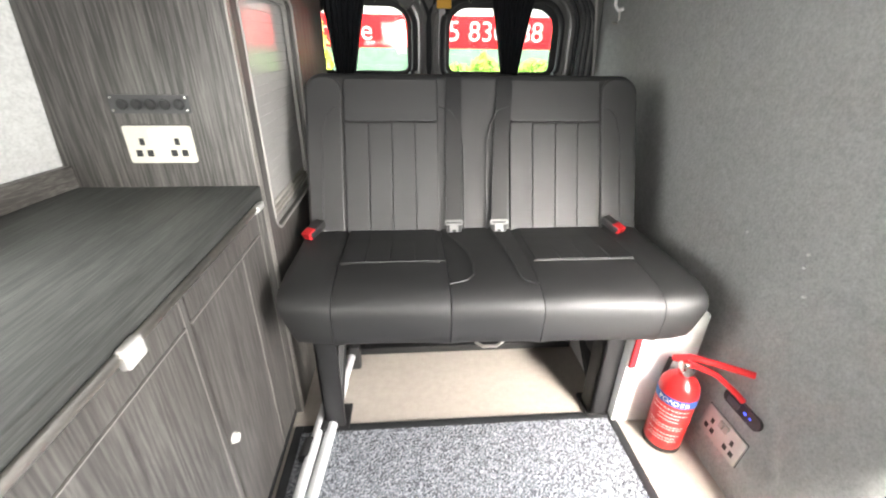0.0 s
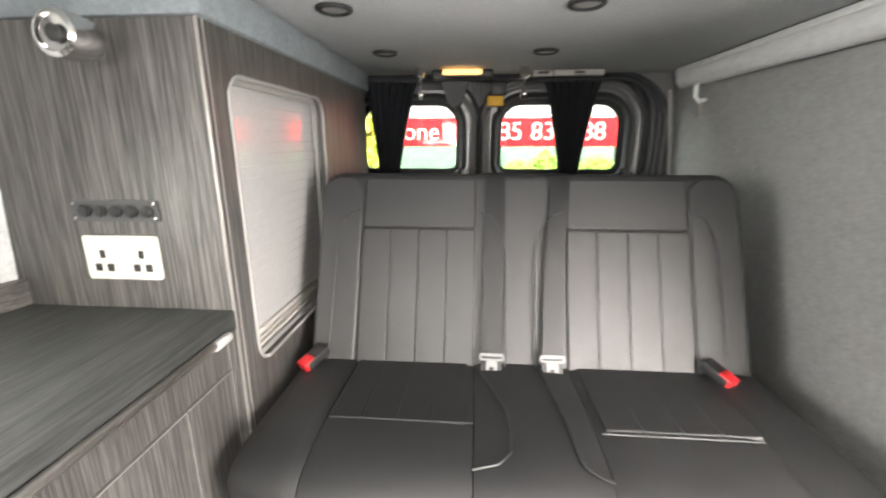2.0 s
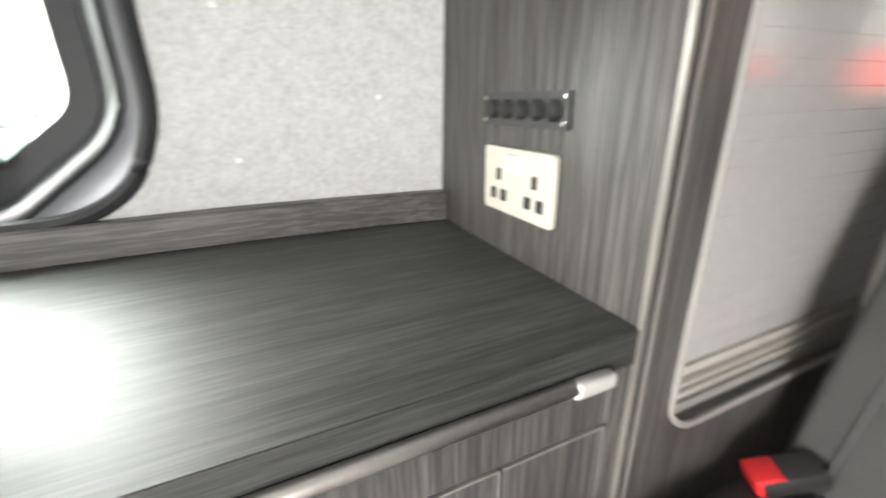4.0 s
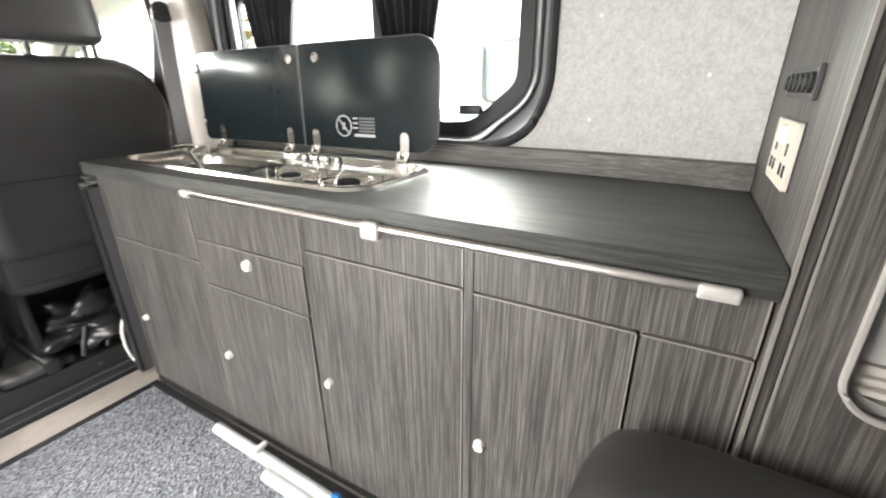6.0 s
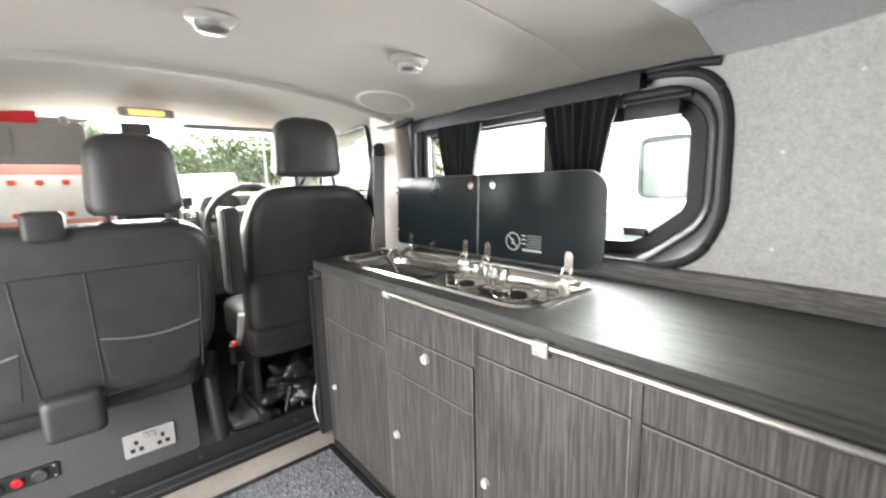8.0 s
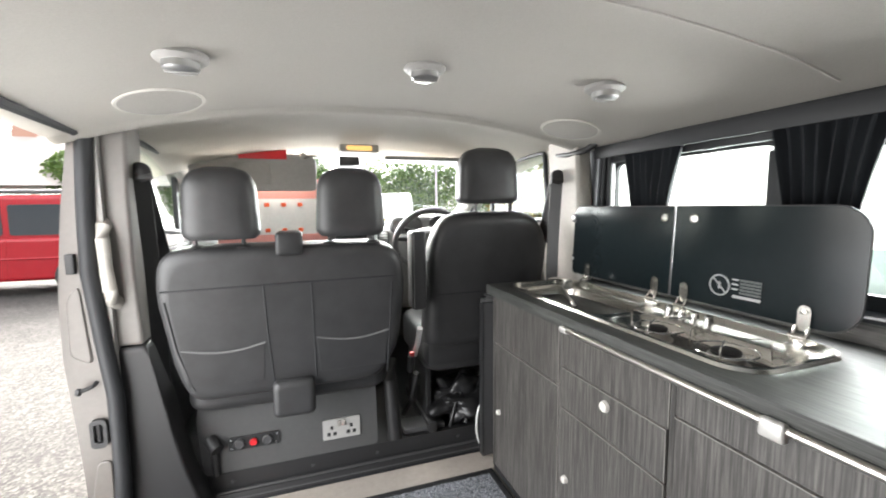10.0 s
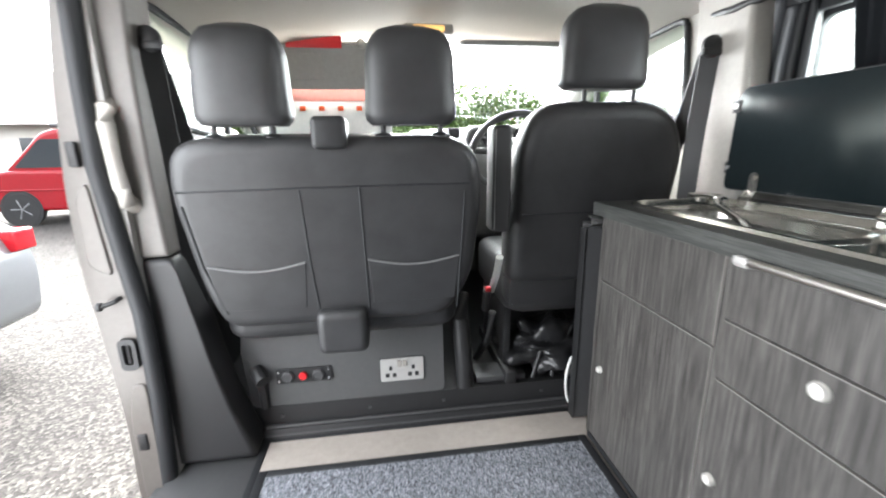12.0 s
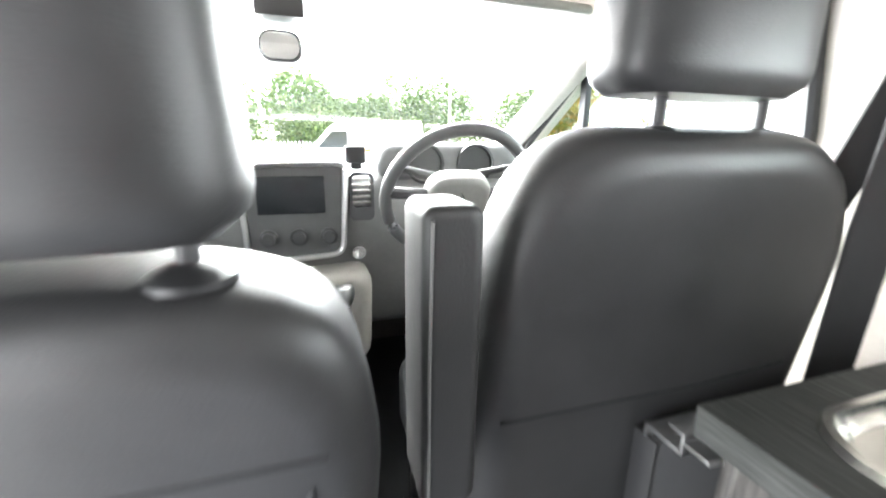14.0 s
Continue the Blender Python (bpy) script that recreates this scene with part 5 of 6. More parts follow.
def headrest(parent, x0, x1, z0, z1, y0, y1, posts, base_z):
    """A padded head restraint, full below and rounded over the top, on two posts."""
    bm = bmesh.new()
    rings, n = [], 18
    for i in range(n + 1):
        t = i / n
        z = z0 + (z1 - z0) * t
        low = math.sqrt(max(0.0, 1 - (1 - min(1, t / 0.15)) ** 2))
        top = math.sqrt(max(0.0, 1 - max(0.0, (t - 0.62) / 0.38) ** 2.6))
        kx = (0.84 + 0.16 * low) * (0.40 + 0.60 * top) * (1 - 0.10 * t)
        ky = (0.72 + 0.28 * low) * (0.30 + 0.70 * top)
        hx, hy = (x1 - x0) / 2 * kx, (y1 - y0) / 2 * ky
        o = [(math.copysign(abs(math.cos(w)) ** 0.55, math.cos(w)) * hx, math.copysign(abs(math.sin(w)) ** 0.62, math.sin(w)) * hy) for w in [2 * math.pi * k / 40 for k in range(40)]]
        rings.append([((x0 + x1) / 2 + p[0], (y0 + y1) / 2 + p[1], z) for p in o])
    loft(bm, rings)
    h = part("headrest", bm, M_LEATH2, parent)
    for x in posts:
        bm = bmesh.new()
        tube(bm, [(x, (y0 + y1) / 2, base_z - 0.03), (x, (y0 + y1) / 2, z0 + 0.02)], 0.007, 10)
        part("post", bm, M_DARKP, h)
        bm = bmesh.new()
        lathe(bm, [(0.026, 0.0), (0.026, 0.005), (0.018, 0.010), (0.010, 0.013)], (x, (y0 + y1) / 2, base_z - 0.004), "z", 16)
        part("collar", bm, M_BLACKP, h)


pas = thing("passenger_seat", (0.32, -0.8, 0.095), "charcoal leather double passenger seat seen from behind", "seat")
PO = soften([(0.02, 0.425), (0.63, 0.425), (0.668, 0.55), (0.695, 0.80), (0.682, 0.905), (0.62, 0.937), (0.03, 0.935), (-0.048, 0.905), (-0.072, 0.80), (-0.050, 0.55)], 0.05, 4)
T = -8.0
back = seat_panel("backrest", PO, -0.72, -0.60, 0.035, pas, tilt=T)
ZS = 0.815
TILTM = Matrix.Translation((0, -0.60, 0.43)) @ Matrix.Rotation(radians(T), 4, "X") @ Matrix.Translation((0, 0.60, -0.43))
tubes("seam", M_RUBBER, back, [[(x, -0.6005, ZS + 0.004 * math.cos(3 * x)) for x in (-0.03, 0.10, 0.25, 0.40, 0.55, 0.675)],
    [(0.395, -0.6005, ZS), (0.388, -0.6005, 0.62), (0.378, -0.6005, 0.48)], [(0.250, -0.6005, ZS), (0.246, -0.6005, 0.62), (0.243, -0.6005, 0.47)],
    [(-0.018, -0.6005, ZS - 0.02), (-0.012, -0.6005, 0.62), (-0.004, -0.6005, 0.46)], [(0.668, -0.6005, 0.78), (0.650, -0.6005, 0.62), (0.615, -0.6005, 0.48)]], 0.0028, TILTM)
for x0, x1 in ((-0.006, 0.240), (0.400, 0.640)):
    n = 10
    topc = [(x1 + (x0 - x1) * k / n, 0.622 - 0.020 * math.sin(math.pi * k / n)) for k in range(n + 1)]
    pk = seat_panel("pocket", [(x0 + 0.01, 0.49), (x1 - 0.01, 0.49)] + topc, -0.606, -0.5985, 0.0015, back, tilt=T)
    bm = bmesh.new()
    tube(bm, [(p[0], -0.5985, p[1] - 0.001) for p in topc], 0.0035, 8)
    bm.transform(Matrix.Translation((0, -0.60, 0.43)) @ Matrix.Rotation(radians(T), 4, "X") @ Matrix.Translation((0, 0.60, -0.43)))
    part("pocket_hem", bm, plain("grey_piping", (0.13, 0.13, 0.13), 0.45) if "grey_piping" not in bpy.data.materials else bpy.data.materials["grey_piping"], pk, "pale grey pocket hem")
headrest(pas, 0.393, 0.612, 0.960, 1.180, -0.64, -0.515, (0.446, 0.580), 0.934)
headrest(pas, 0.0, 0.228, 0.960, 1.184, -0.64, -0.515, (0.040, 0.183), 0.934)
bx("belt_guide", M_BLACKP, pas, (0.270, 0.352, -0.62, -0.512, 0.905, 0.980), 0.014, "black belt guide on the seat top", 4)
bm = bmesh.new()
solid(bm, rrect(0.250, 0.385, 0.355, 0.480, 0.02, 5), "y", -0.66, -0.555, 0.02)
part("latch_cover", bm, M_LEATH2, pas, "moulded latch cover")
bm = bmesh.new()
sheet(bm, soften([(0.015, 0.096), (0.64, 0.096), (0.655, 0.30), (0.63, 0.44), (0.02, 0.44)], 0.02, 3), [], "y", -0.80, -0.7425)
part("base_panel", bm, M_BASEP, pas, "charcoal seat base panel")
bm = bmesh.new()
solid(bm, rrect(-0.02, 0.66, -1.15, -0.66, 0.06, 6), "z", 0.36, 0.52, 0.04)
part("seat_cushion", bm, M_LEATH2, pas)
bx("seat_base", M_BLACKP, pas, (0.02, 0.64, -1.10, -0.80, 0.096, 0.37), 0.01)
bm = bmesh.new()
tube(bm, [(0.60, -0.735, 0.10), (0.60, -0.73, 0.20), (0.615, -0.74, 0.24)], 0.014, 8)
tube(bm, [(0.615, -0.735, 0.235), (0.585, -0.70, 0.21)], 0.022, 10)
part("belt_anchor", bm, M_BLACKP, pas)
socket("seat_socket", "brushed metal double power socket on the seat base", (0.157, -0.742, 0.192), (-1, 0, 0), (0, 0, 1), (0, 1, 0), M_BRACKET, M_BLACKP, False)
t = thing("outlet_panel", (0.47, -0.742, 0.2), "black outlet panel with a red switch on the seat base", "switch")
bm = bmesh.new()
sheet(bm, rrect(0.385, 0.555, 0.178, 0.226, 0.004, 3), [], "y", -0.742, -0.735)
part("plate", bm, M_BLACKP, t)
for x, mt, r in ((0.52, M_DARKP, 0.018), (0.472, M_REDP, 0.013), (0.425, M_DARKP, 0.018)):
    bm = bmesh.new()
    lathe(bm, [(r, 0), (r, 0.008), (r * 0.8, 0.011), (r * 0.7, 0.009), (0.0, 0.009)], (x, -0.735, 0.202), "y", 18)
    part("outlet" if mt is M_DARKP else "rocker", bm, mt, t)
for x in (0.393, 0.547):
    for z in (0.186, 0.218):
        bm = bmesh.new()
        lathe(bm, [(0.004, 0), (0.004, 0.0015), (0, 0.002)], (x, -0.735, z), "y", 8)
        part("screw", bm, M_CHROME, t)

drv = thing("driver_seat", (-0.43, -0.9, 0.095), "charcoal leather driver's seat with a raised armrest, seen from behind", "seat")
DO = soften([(-0.655, 0.47), (-0.185, 0.47), (-0.18, 0.60), (-0.195, 0.88), (-0.235, 0.985), (-0.30, 1.025), (-0.61, 1.028), (-0.690, 0.985), (-0.730, 0.89), (-0.704, 0.64)], 0.05, 4)
dback = seat_panel("backrest", DO, -0.81, -0.69, 0.045, drv, tilt=-4)
DT = Matrix.Translation((0, -0.69, 0.43)) @ Matrix.Rotation(radians(-4), 4, "X") @ Matrix.Translation((0, 0.69, -0.43))
tubes("seam", M_RUBBER, dback, [[(x, -0.691, 0.706 + 0.01 * (x < -0.6)) for x in (-0.215, -0.35, -0.50, -0.65)]], 0.0028, DT)
headrest(drv, -0.586, -0.322, 1.062, 1.285, -0.765, -0.645, (-0.405, -0.560), 1.022)
bm = bmesh.new()
solid(bm, rrect(-0.166, -0.112, 0.665, 0.962, 0.012, 5), "y", -0.70, -0.620, 0.010)
arm = part("armrest", bm, M_LEATH, drv, "folded-up armrest")
tubes("armrest_seam", M_SEAM, arm, [[(-0.117, -0.6185, 0.675), (-0.117, -0.6185, 0.82), (-0.119, -0.6185, 0.95)]], 0.0016)
bm = bmesh.new()
solid(bm, rrect(-0.66, -0.19, -1.18, -0.72, 0.06, 6), "z", 0.36, 0.54, 0.04)
part("seat_cushion", bm, M_LEATH2, drv)
bx("lower_skirt", M_BLACKP, drv, (-0.64, -0.19, -0.80, -0.70, 0.40, 0.50), 0.02)
for x in (-0.22, -0.62):
    bx("seat_rail", M_BLACKP, drv, (x - 0.02, x + 0.02, -1.15, -0.74, 0.096, 0.14), 0.004)
    bx("seat_riser", M_BLACKP, drv, (x - 0.012, x + 0.012, -1.10, -0.80, 0.14, 0.38), 0.004)
bm = bmesh.new()
tube(bm, [(-0.165, -0.82, 0.42), (-0.160, -0.74, 0.50), (-0.158, -0.70, 0.57)], 0.012, 10)
part("side_trim", bm, M_WHITEP, drv, "pale plastic seat side trim")
bm = bmesh.new()
tube(bm, [(-0.14, -0.80, 0.36), (-0.135, -0.76, 0.44)], 0.014, 10)
bkl = part("buckle", bm, M_BLACKP, drv)
bm = bmesh.new()
box(bm, -0.147, -0.128, -0.768, -0.748, 0.44, 0.455, 0.003)
part("buckle_button", bm, M_REDP, bkl, "red buckle button")
# black bag under the driver's seat
bag = thing("black_bag", (-0.40, -0.85, 0.1), "crumpled black vinyl bag under the driver's seat", "bag")
bm = bmesh.new()
bmesh.ops.create_icosphere(bm, subdivisions=5, radius=1.0)
for v in bm.verts:
    q = v.co.copy()
    n = abs(noise.noise(q * 1.7)) * 0.6 + abs(noise.noise(q * 3.1)) * 0.15
    v.co = Vector((-0.40 + q.x * 0.18 * (0.8 + n), -0.86 + q.y * 0.13 * (0.8 + n), max(0.097, 0.185 + q.z * 0.10 * (0.7 + n * 1.4))))
part("body", bm, plain("black_vinyl", (0.012, 0.012, 0.013), 0.33), bag)
tubes("strap", M_BLACKP, bag, [[(x, -0.745, 0.11), (x - 0.03, -0.76, 0.20), (x - 0.09, -0.80, 0.265), (x - 0.12, -0.84, 0.25)] for x in (-0.30, -0.37, -0.44, -0.51)], 0.008)
t = thing("floor_lever", (-0.12, -0.80, 0.1), "black lever and cable duct beside the driver's seat", "lever")
bm = bmesh.new()
tube(bm, [(-0.13, -0.90, 0.12), (-0.15, -0.80, 0.24), (-0.155, -0.765, 0.36)], 0.013, 10)
part("lever", bm, M_BLACKP, t)
bm = bmesh.new()
tube(bm, [(-0.06, -0.76, 0.096), (-0.055, -0.77, 0.22), (-0.05, -0.79, 0.33), (-0.06, -0.85, 0.40)], 0.03, 12)
part("bolster", bm, M_BLACKP, t)
bx("tray", M_DARKP, t, (-0.28, -0.10, -0.86, -0.76, 0.097, 0.12), 0.006)

# cab sides: pillars, doors and windows
for nm, s in (("cab_side_driver", -1), ("cab_side_passenger", 1)):
    bm = bmesh.new()
    win = soften([(-0.80, 0.99), (-1.62, 0.93), (-1.78, 0.97), (-1.42, 1.22), (-1.22, 1.285), (-0.84, 1.30)], 0.04)
    sheet(bm, [(-0.60, -0.12), (-2.25, -0.12), (-2.25, 0.88), (-1.95, 0.97), (-1.36, 1.37), (-1.0, 1.40), (-0.60, 1.40)], [win], "x", s * 0.815, s * 0.865)
    side = setting(nm, bm, M_LIGHTP if s < 0 else M_GREYP, "cab side with door trim and window", "wall")
    bm = bmesh.new()
    tube(bm, [(s * 0.812, p[0], p[1]) for p in win], 0.012, 8, closed=True)
    part("window_seal", bm, M_RUBBER, side)
    bm = bmesh.new()
    sheet(bm, win, [], "x", s * 0.838, s * 0.841)
    g = part("door_glass", bm, M_GLASS, side, smooth=False)
    g.visible_shadow = False
    bx("quarter_bar", M_RUBBER, side, (min(s * 0.828, s * 0.85), max(s * 0.828, s * 0.85), -1.47, -1.44, 0.94, 1.21), 0.004)
    bm = bmesh.new()
    box(bm, min(s * 0.79, s * 0.814), max(s * 0.79, s * 0.814), -1.75, -0.85, 0.10, 0.90, 0.02)
    part("door_card", bm, M_DARKP, side)
    bm = bmesh.new()
    # windscreen pillar trim
    tube(bm, [(s * 0.80, -1.30, 1.315), (s * 0.79, -1.42, 1.24), (s * 0.775, -1.62, 1.11), (s * 0.765, -1.90, 0.955)], 0.045, 10)
    part("windscreen_pillar", bm, M_GREYP, side)
# B-pillars
bm = bmesh.new()
solid(bm, soften([(-0.530, 0.02), (-0.72, 0.02), (-0.70, 0.55), (-0.715, 1.10), (-0.75, 1.33), (-0.545, 1.33), (-0.515, 0.90)], 0.02), "x", -0.84, -0.765, 0.015)
setting("pillar_driver", bm, M_LIGHTP, "pale plastic-trimmed door pillar", "pillar")
bm = bmesh.new()
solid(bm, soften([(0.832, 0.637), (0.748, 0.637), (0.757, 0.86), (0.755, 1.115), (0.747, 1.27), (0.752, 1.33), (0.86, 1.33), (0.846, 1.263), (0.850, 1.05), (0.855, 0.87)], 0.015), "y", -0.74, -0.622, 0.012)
# pale trim in a darker colour that stands in for shade on this pillar
setting("pillar_passenger", bm, plain("shaded_trim_plastic", (0.16, 0.149, 0.138), 0.55), "pale plastic upper door pillar trim, darkened in colour for shade", "pillar")
bm = bmesh.new()
solid(bm, soften([(0.826, 0.634), (0.744, 0.634), (0.706, 0.434), (0.684, 0.308), (0.655, 0.18), (0.60, 0.004), (0.842, 0.004), (0.824, 0.251), (0.822, 0.499)], 0.02), "y", -0.738, -0.620, 0.018)
setting("pillar_foot_trim", bm, M_BLACKP, "charcoal moulded trim at the foot of the door pillar", "trim")
JAMB_OUT = [(0.874, 1.30), (0.911, 1.05), (0.936, 0.811), (0.940, 0.617), (0.923, 0.366), (0.915, 0.186), (0.924, -0.10)]
JAMB_IN = [(0.845, -0.10), (0.827, 0.251), (0.827, 0.499), (0.845, 0.678), (0.862, 0.87), (0.857, 1.05), (0.846, 1.24), (0.840, 1.30)]
bm = bmesh.new()
sheet(bm, soften(JAMB_OUT + JAMB_IN, 0.05), [], "y", -0.594, -0.66)
pil = setting("door_jamb", bm, M_PAINT, "grey painted sliding door jamb with latch fittings", "pillar")
bm = bmesh.new()
solid(bm, soften([(0.868, 0.60), (0.922, 0.63), (0.918, 0.80), (0.885, 0.84)], 0.02), "y", -0.60, -0.588, 0.005)
part("pressed_panel", bm, M_PAINT, pil)
bm = bmesh.new()
solid(bm, soften([(0.850, -0.06), (0.905, -0.06), (0.900, 0.20), (0.880, 0.30), (0.845, 0.30)], 0.02), "y", -0.60, -0.586, 0.005)
part("lower_plate", bm, M_PAINT, pil)
bm = bmesh.new()
tube(bm, [(p[0] - 0.004, -0.595, p[1]) for p in JAMB_IN], 0.022, 10)
part("jamb_seal", bm, M_RUBBER, pil, "black rubber door seal")
bm = bmesh.new()
sheet(bm, rrect(0.848, 0.890, 0.346, 0.434, 0.014, 4), [rrect(0.857, 0.881, 0.362, 0.420, 0.008, 3)], "y", -0.594, -0.580)
box(bm, 0.856, 0.882, -0.596, -0.592, 0.360, 0.422)
tube(bm, [(0.869, -0.588, 0.364), (0.869, -0.588, 0.418)], 0.005, 8)
part("latch_striker", bm, M_BLACKP, pil)
bm = bmesh.new()
tube(bm, [(0.866, -0.594, 0.545), (0.870, -0.575, 0.540), (0.898, -0.566, 0.532)], 0.006, 8)
lathe(bm, [(0.011, 0), (0.011, 0.008)], (0.896, -0.566, 0.532), "x", 12)
part("guide_pin", bm, M_BLACKP, pil)
for z0, z1, x0, x1 in ((0.872, 0.930, 0.886, 0.908), (0.10, 0.15, 0.868, 0.892)):
    bx("door_stop", M_BLACKP, pil, (x0, x1, -0.596, -0.580, z0, z1), 0.004)
grab = thing("grab_bar", (0.82, -0.62, 0.88), "pale plastic grab handle on the door pillar", "handle")
bm = bmesh.new()
tube(bm, [(0.824, -0.630, 1.012), (0.822, -0.606, 1.002), (0.818, -0.594, 0.97), (0.815, -0.590, 0.89), (0.812, -0.594, 0.82), (0.811, -0.606, 0.785), (0.811, -0.630, 0.775)], 0.015, 12, taper=[1.5, 1.4, 1.2, 1.05, 1.2, 1.4, 1.5])
part("bar", bm, M_LIGHTP, grab)


def cab_belt(s, x, y, label):
    t = thing("cab_seat_belt", (x, y, 0.6), label, "seat belt", "cab seat belts")
    bm = bmesh.new()
    lathe(bm, [(0.030, 0), (0.030, 0.012), (0.02, 0.02), (0.0, 0.021)], (x, y, 1.17), "y", 16)
    box(bm, x - 0.035, x + 0.035, y + 0.004, y + 0.022, 1.145, 1.165, 0.005)
    part("guide", bm, M_BLACKP, t)
    bm = bmesh.new()
    loft(bm, [[(x - 0.017 + dx, y - s * 0.017 + dy, z), (x + 0.017 + dx, y + s * 0.017 + dy, z), (x + 0.017 + dx, y + s * 0.017 + 0.003 + dy, z), (x - 0.017 + dx, y - s * 0.017 + 0.003 + dy, z)] for dx, dy, z in ((0, 0, 1.16), (-s * 0.006, -0.012, 0.9), (-s * 0.01, -0.02, 0.45), (-s * 0.01, -0.02, 0.12))])
    part("webbing", bm, M_BELT, t)
    bm = bmesh.new()
    loft(bm, [[(x - 0.017 - s * a, y - b - s * 0.015, z), (x + 0.017 - s * a, y - b + s * 0.015, z), (x + 0.017 - s * a, y - b + s * 0.015 + 0.003, z), (x - 0.017 - s * a, y - b - s * 0.015 + 0.003, z)] for a, b, z in ((0, 0.005, 1.16), (0.03, 0.08, 0.85), (0.05, 0.14, 0.50))])
    part("shoulder_run", bm, M_BELT, t)


cab_belt(-1, -0.745, -0.645, "dark seat belt hanging from the driver's door pillar")
cab_belt(1, 0.738, -0.685, "dark seat belt hanging from the passenger door pillar")

for y, z in ((-0.535, 1.00), (-0.535, 0.84)):
    t = thing("pillar_catch", (-0.755, y, z), "small dark metal catch on the door pillar", "catch", "pillar catches")
    bx("plate", M_DARKP, t, (-0.766, -0.757, y - 0.013, y + 0.013, z - 0.016, z + 0.016), 0.003)
    bx("slot", M_ALU, t, (-0.758, -0.754, y - 0.007, y + 0.007, z - 0.006, z + 0.006), 0.001)
t = thing("grab_strap", (-0.79, -0.58, 1.27), "black grab strap above the driver's door pillar", "handle")
bm = bmesh.new()
tube(bm, [(-0.80, -0.70, 1.285), (-0.775, -0.68, 1.262), (-0.770, -0.60, 1.255), (-0.775, -0.50, 1.262), (-0.80, -0.47, 1.285)], 0.012, 10)
part("strap", bm, M_BLACKP, t)

# dashboard
dash = thing("dashboard", (0, -1.6, 0.2), "dark dashboard with pale trim, vents and centre console", "dashboard")
bm = bmesh.new()
prof = soften([(-1.50, 0.45), (-1.46, 0.62), (-1.42, 0.80), (-1.44, 0.90), (-1.52, 0.935), (-1.95, 0.925), (-2.16, 0.89), (-2.18, 0.40)], 0.05, 4)
sheet(bm, prof, [], "x", -0.79, 0.79)
# dark dash plastic lightened in colour to carry the haze from the windscreen
part("body", bm, plain("hazed_dash_plastic", (0.17, 0.17, 0.167), 0.45), dash)
bm = bmesh.new()
sheet(bm, soften([(-0.10, 0.715), (0.13, 0.70), (0.135, 0.945), (-0.115, 0.95)], 0.03), [], "y", -1.46, -1.40)
con = part("console", bm, plain("console_plastic", (0.10, 0.10, 0.10), 0.4), dash)
bm = bmesh.new()
tube(bm, [(p[0], -1.400, p[1]) for p in soften([(-0.10, 0.715), (0.13, 0.70), (0.135, 0.945), (-0.115, 0.95)], 0.03)], 0.008, 8, closed=True)
part("console_trim", bm, M_ALU, con, "silver surround")
bx("screen", plain("dark_screen", (0.02, 0.022, 0.025), 0.15), con, (-0.06, 0.10, -1.402, -1.394, 0.825, 0.918), 0.003)
for x in (-0.065, 0.008, 0.08):
    bm = bmesh.new()
    lathe(bm, [(0.022, 0), (0.022, 0.008), (0.016, 0.012), (0.015, 0.022), (0.0, 0.023)], (x, -1.402, 0.765), "y", 18)
    part("dial", bm, M_DARKP, con)
bm = bmesh.new()
sheet(bm, rrect(-0.185, -0.122, 0.80, 0.925, 0.015, 4), [rrect(-0.178, -0.129, 0.835, 0.918, 0.01, 3)], "y", -1.44, -1.405)
vent = part("vent", bm, M_DARKP, dash)
for k in range(5):
    bx("vent_slat", M_GREYP, vent, (-0.178, -0.129, -1.43, -1.408, 0.845 + 0.015 * k, 0.849 + 0.015 * k), 0.001)
bm = bmesh.new()
solid(bm, rrect(-0.62, -0.20, 0.895, 1.0, 0.05, 6), "y", -1.62, -1.44, 0.03)
part("instrument_hood", bm, plain("hood_plastic", (0.12, 0.12, 0.12), 0.5), dash)
for x in (-0.48, -0.33):
    bm = bmesh.new()
    lathe(bm, [(0.055, 0), (0.055, 0.012), (0.048, 0.014), (0.046, 0.006), (0.0, 0.006)], (x, -1.442, 0.945), "y", 24)
    part("gauge", bm, M_BLACKP, dash)
bm = bmesh.new()
solid(bm, soften([(-0.16, 0.42), (0.14, 0.42), (0.13, 0.66), (-0.17, 0.68)], 0.05), "y", -1.50, -1.34, 0.03)
part("lower_console", bm, M_LIGHTP, dash)
bm = bmesh.new()
lathe(bm, [(0.018, 0), (0.018, 0.005), (0.0, 0.006)], (-0.14, -1.40, 0.715), "y", 14)
part("lighter_socket", bm, M_CHROME, dash)
gear = thing("gear_lever", (-0.09, -1.28, 0.55), "gear lever with a silver knob", "lever")
bm = bmesh.new()
tube(bm, [(-0.095, -1.34, 0.50), (-0.09, -1.28, 0.62)], 0.018, 12, taper=[1.8, 0.6])
part("gaiter", bm, M_BLACKP, gear)
bm = bmesh.new()
lathe(bm, [(0.012, 0), (0.020, 0.015), (0.024, 0.035), (0.020, 0.052), (0.0, 0.058)], (-0.09, -1.275, 0.615), "z", 16)
part("knob", bm, M_ALU, gear)
ph = thing("phone_holder", (-0.145, -1.45, 0.94), "black phone holder on the dashboard", "holder")
bx("cradle", M_BLACKP, ph, (-0.172, -0.118, -1.462, -1.448, 0.945, 0.99), 0.004)
bx("foot", M_BLACKP, ph, (-0.16, -0.13, -1.49, -1.44, 0.93, 0.948), 0.004)

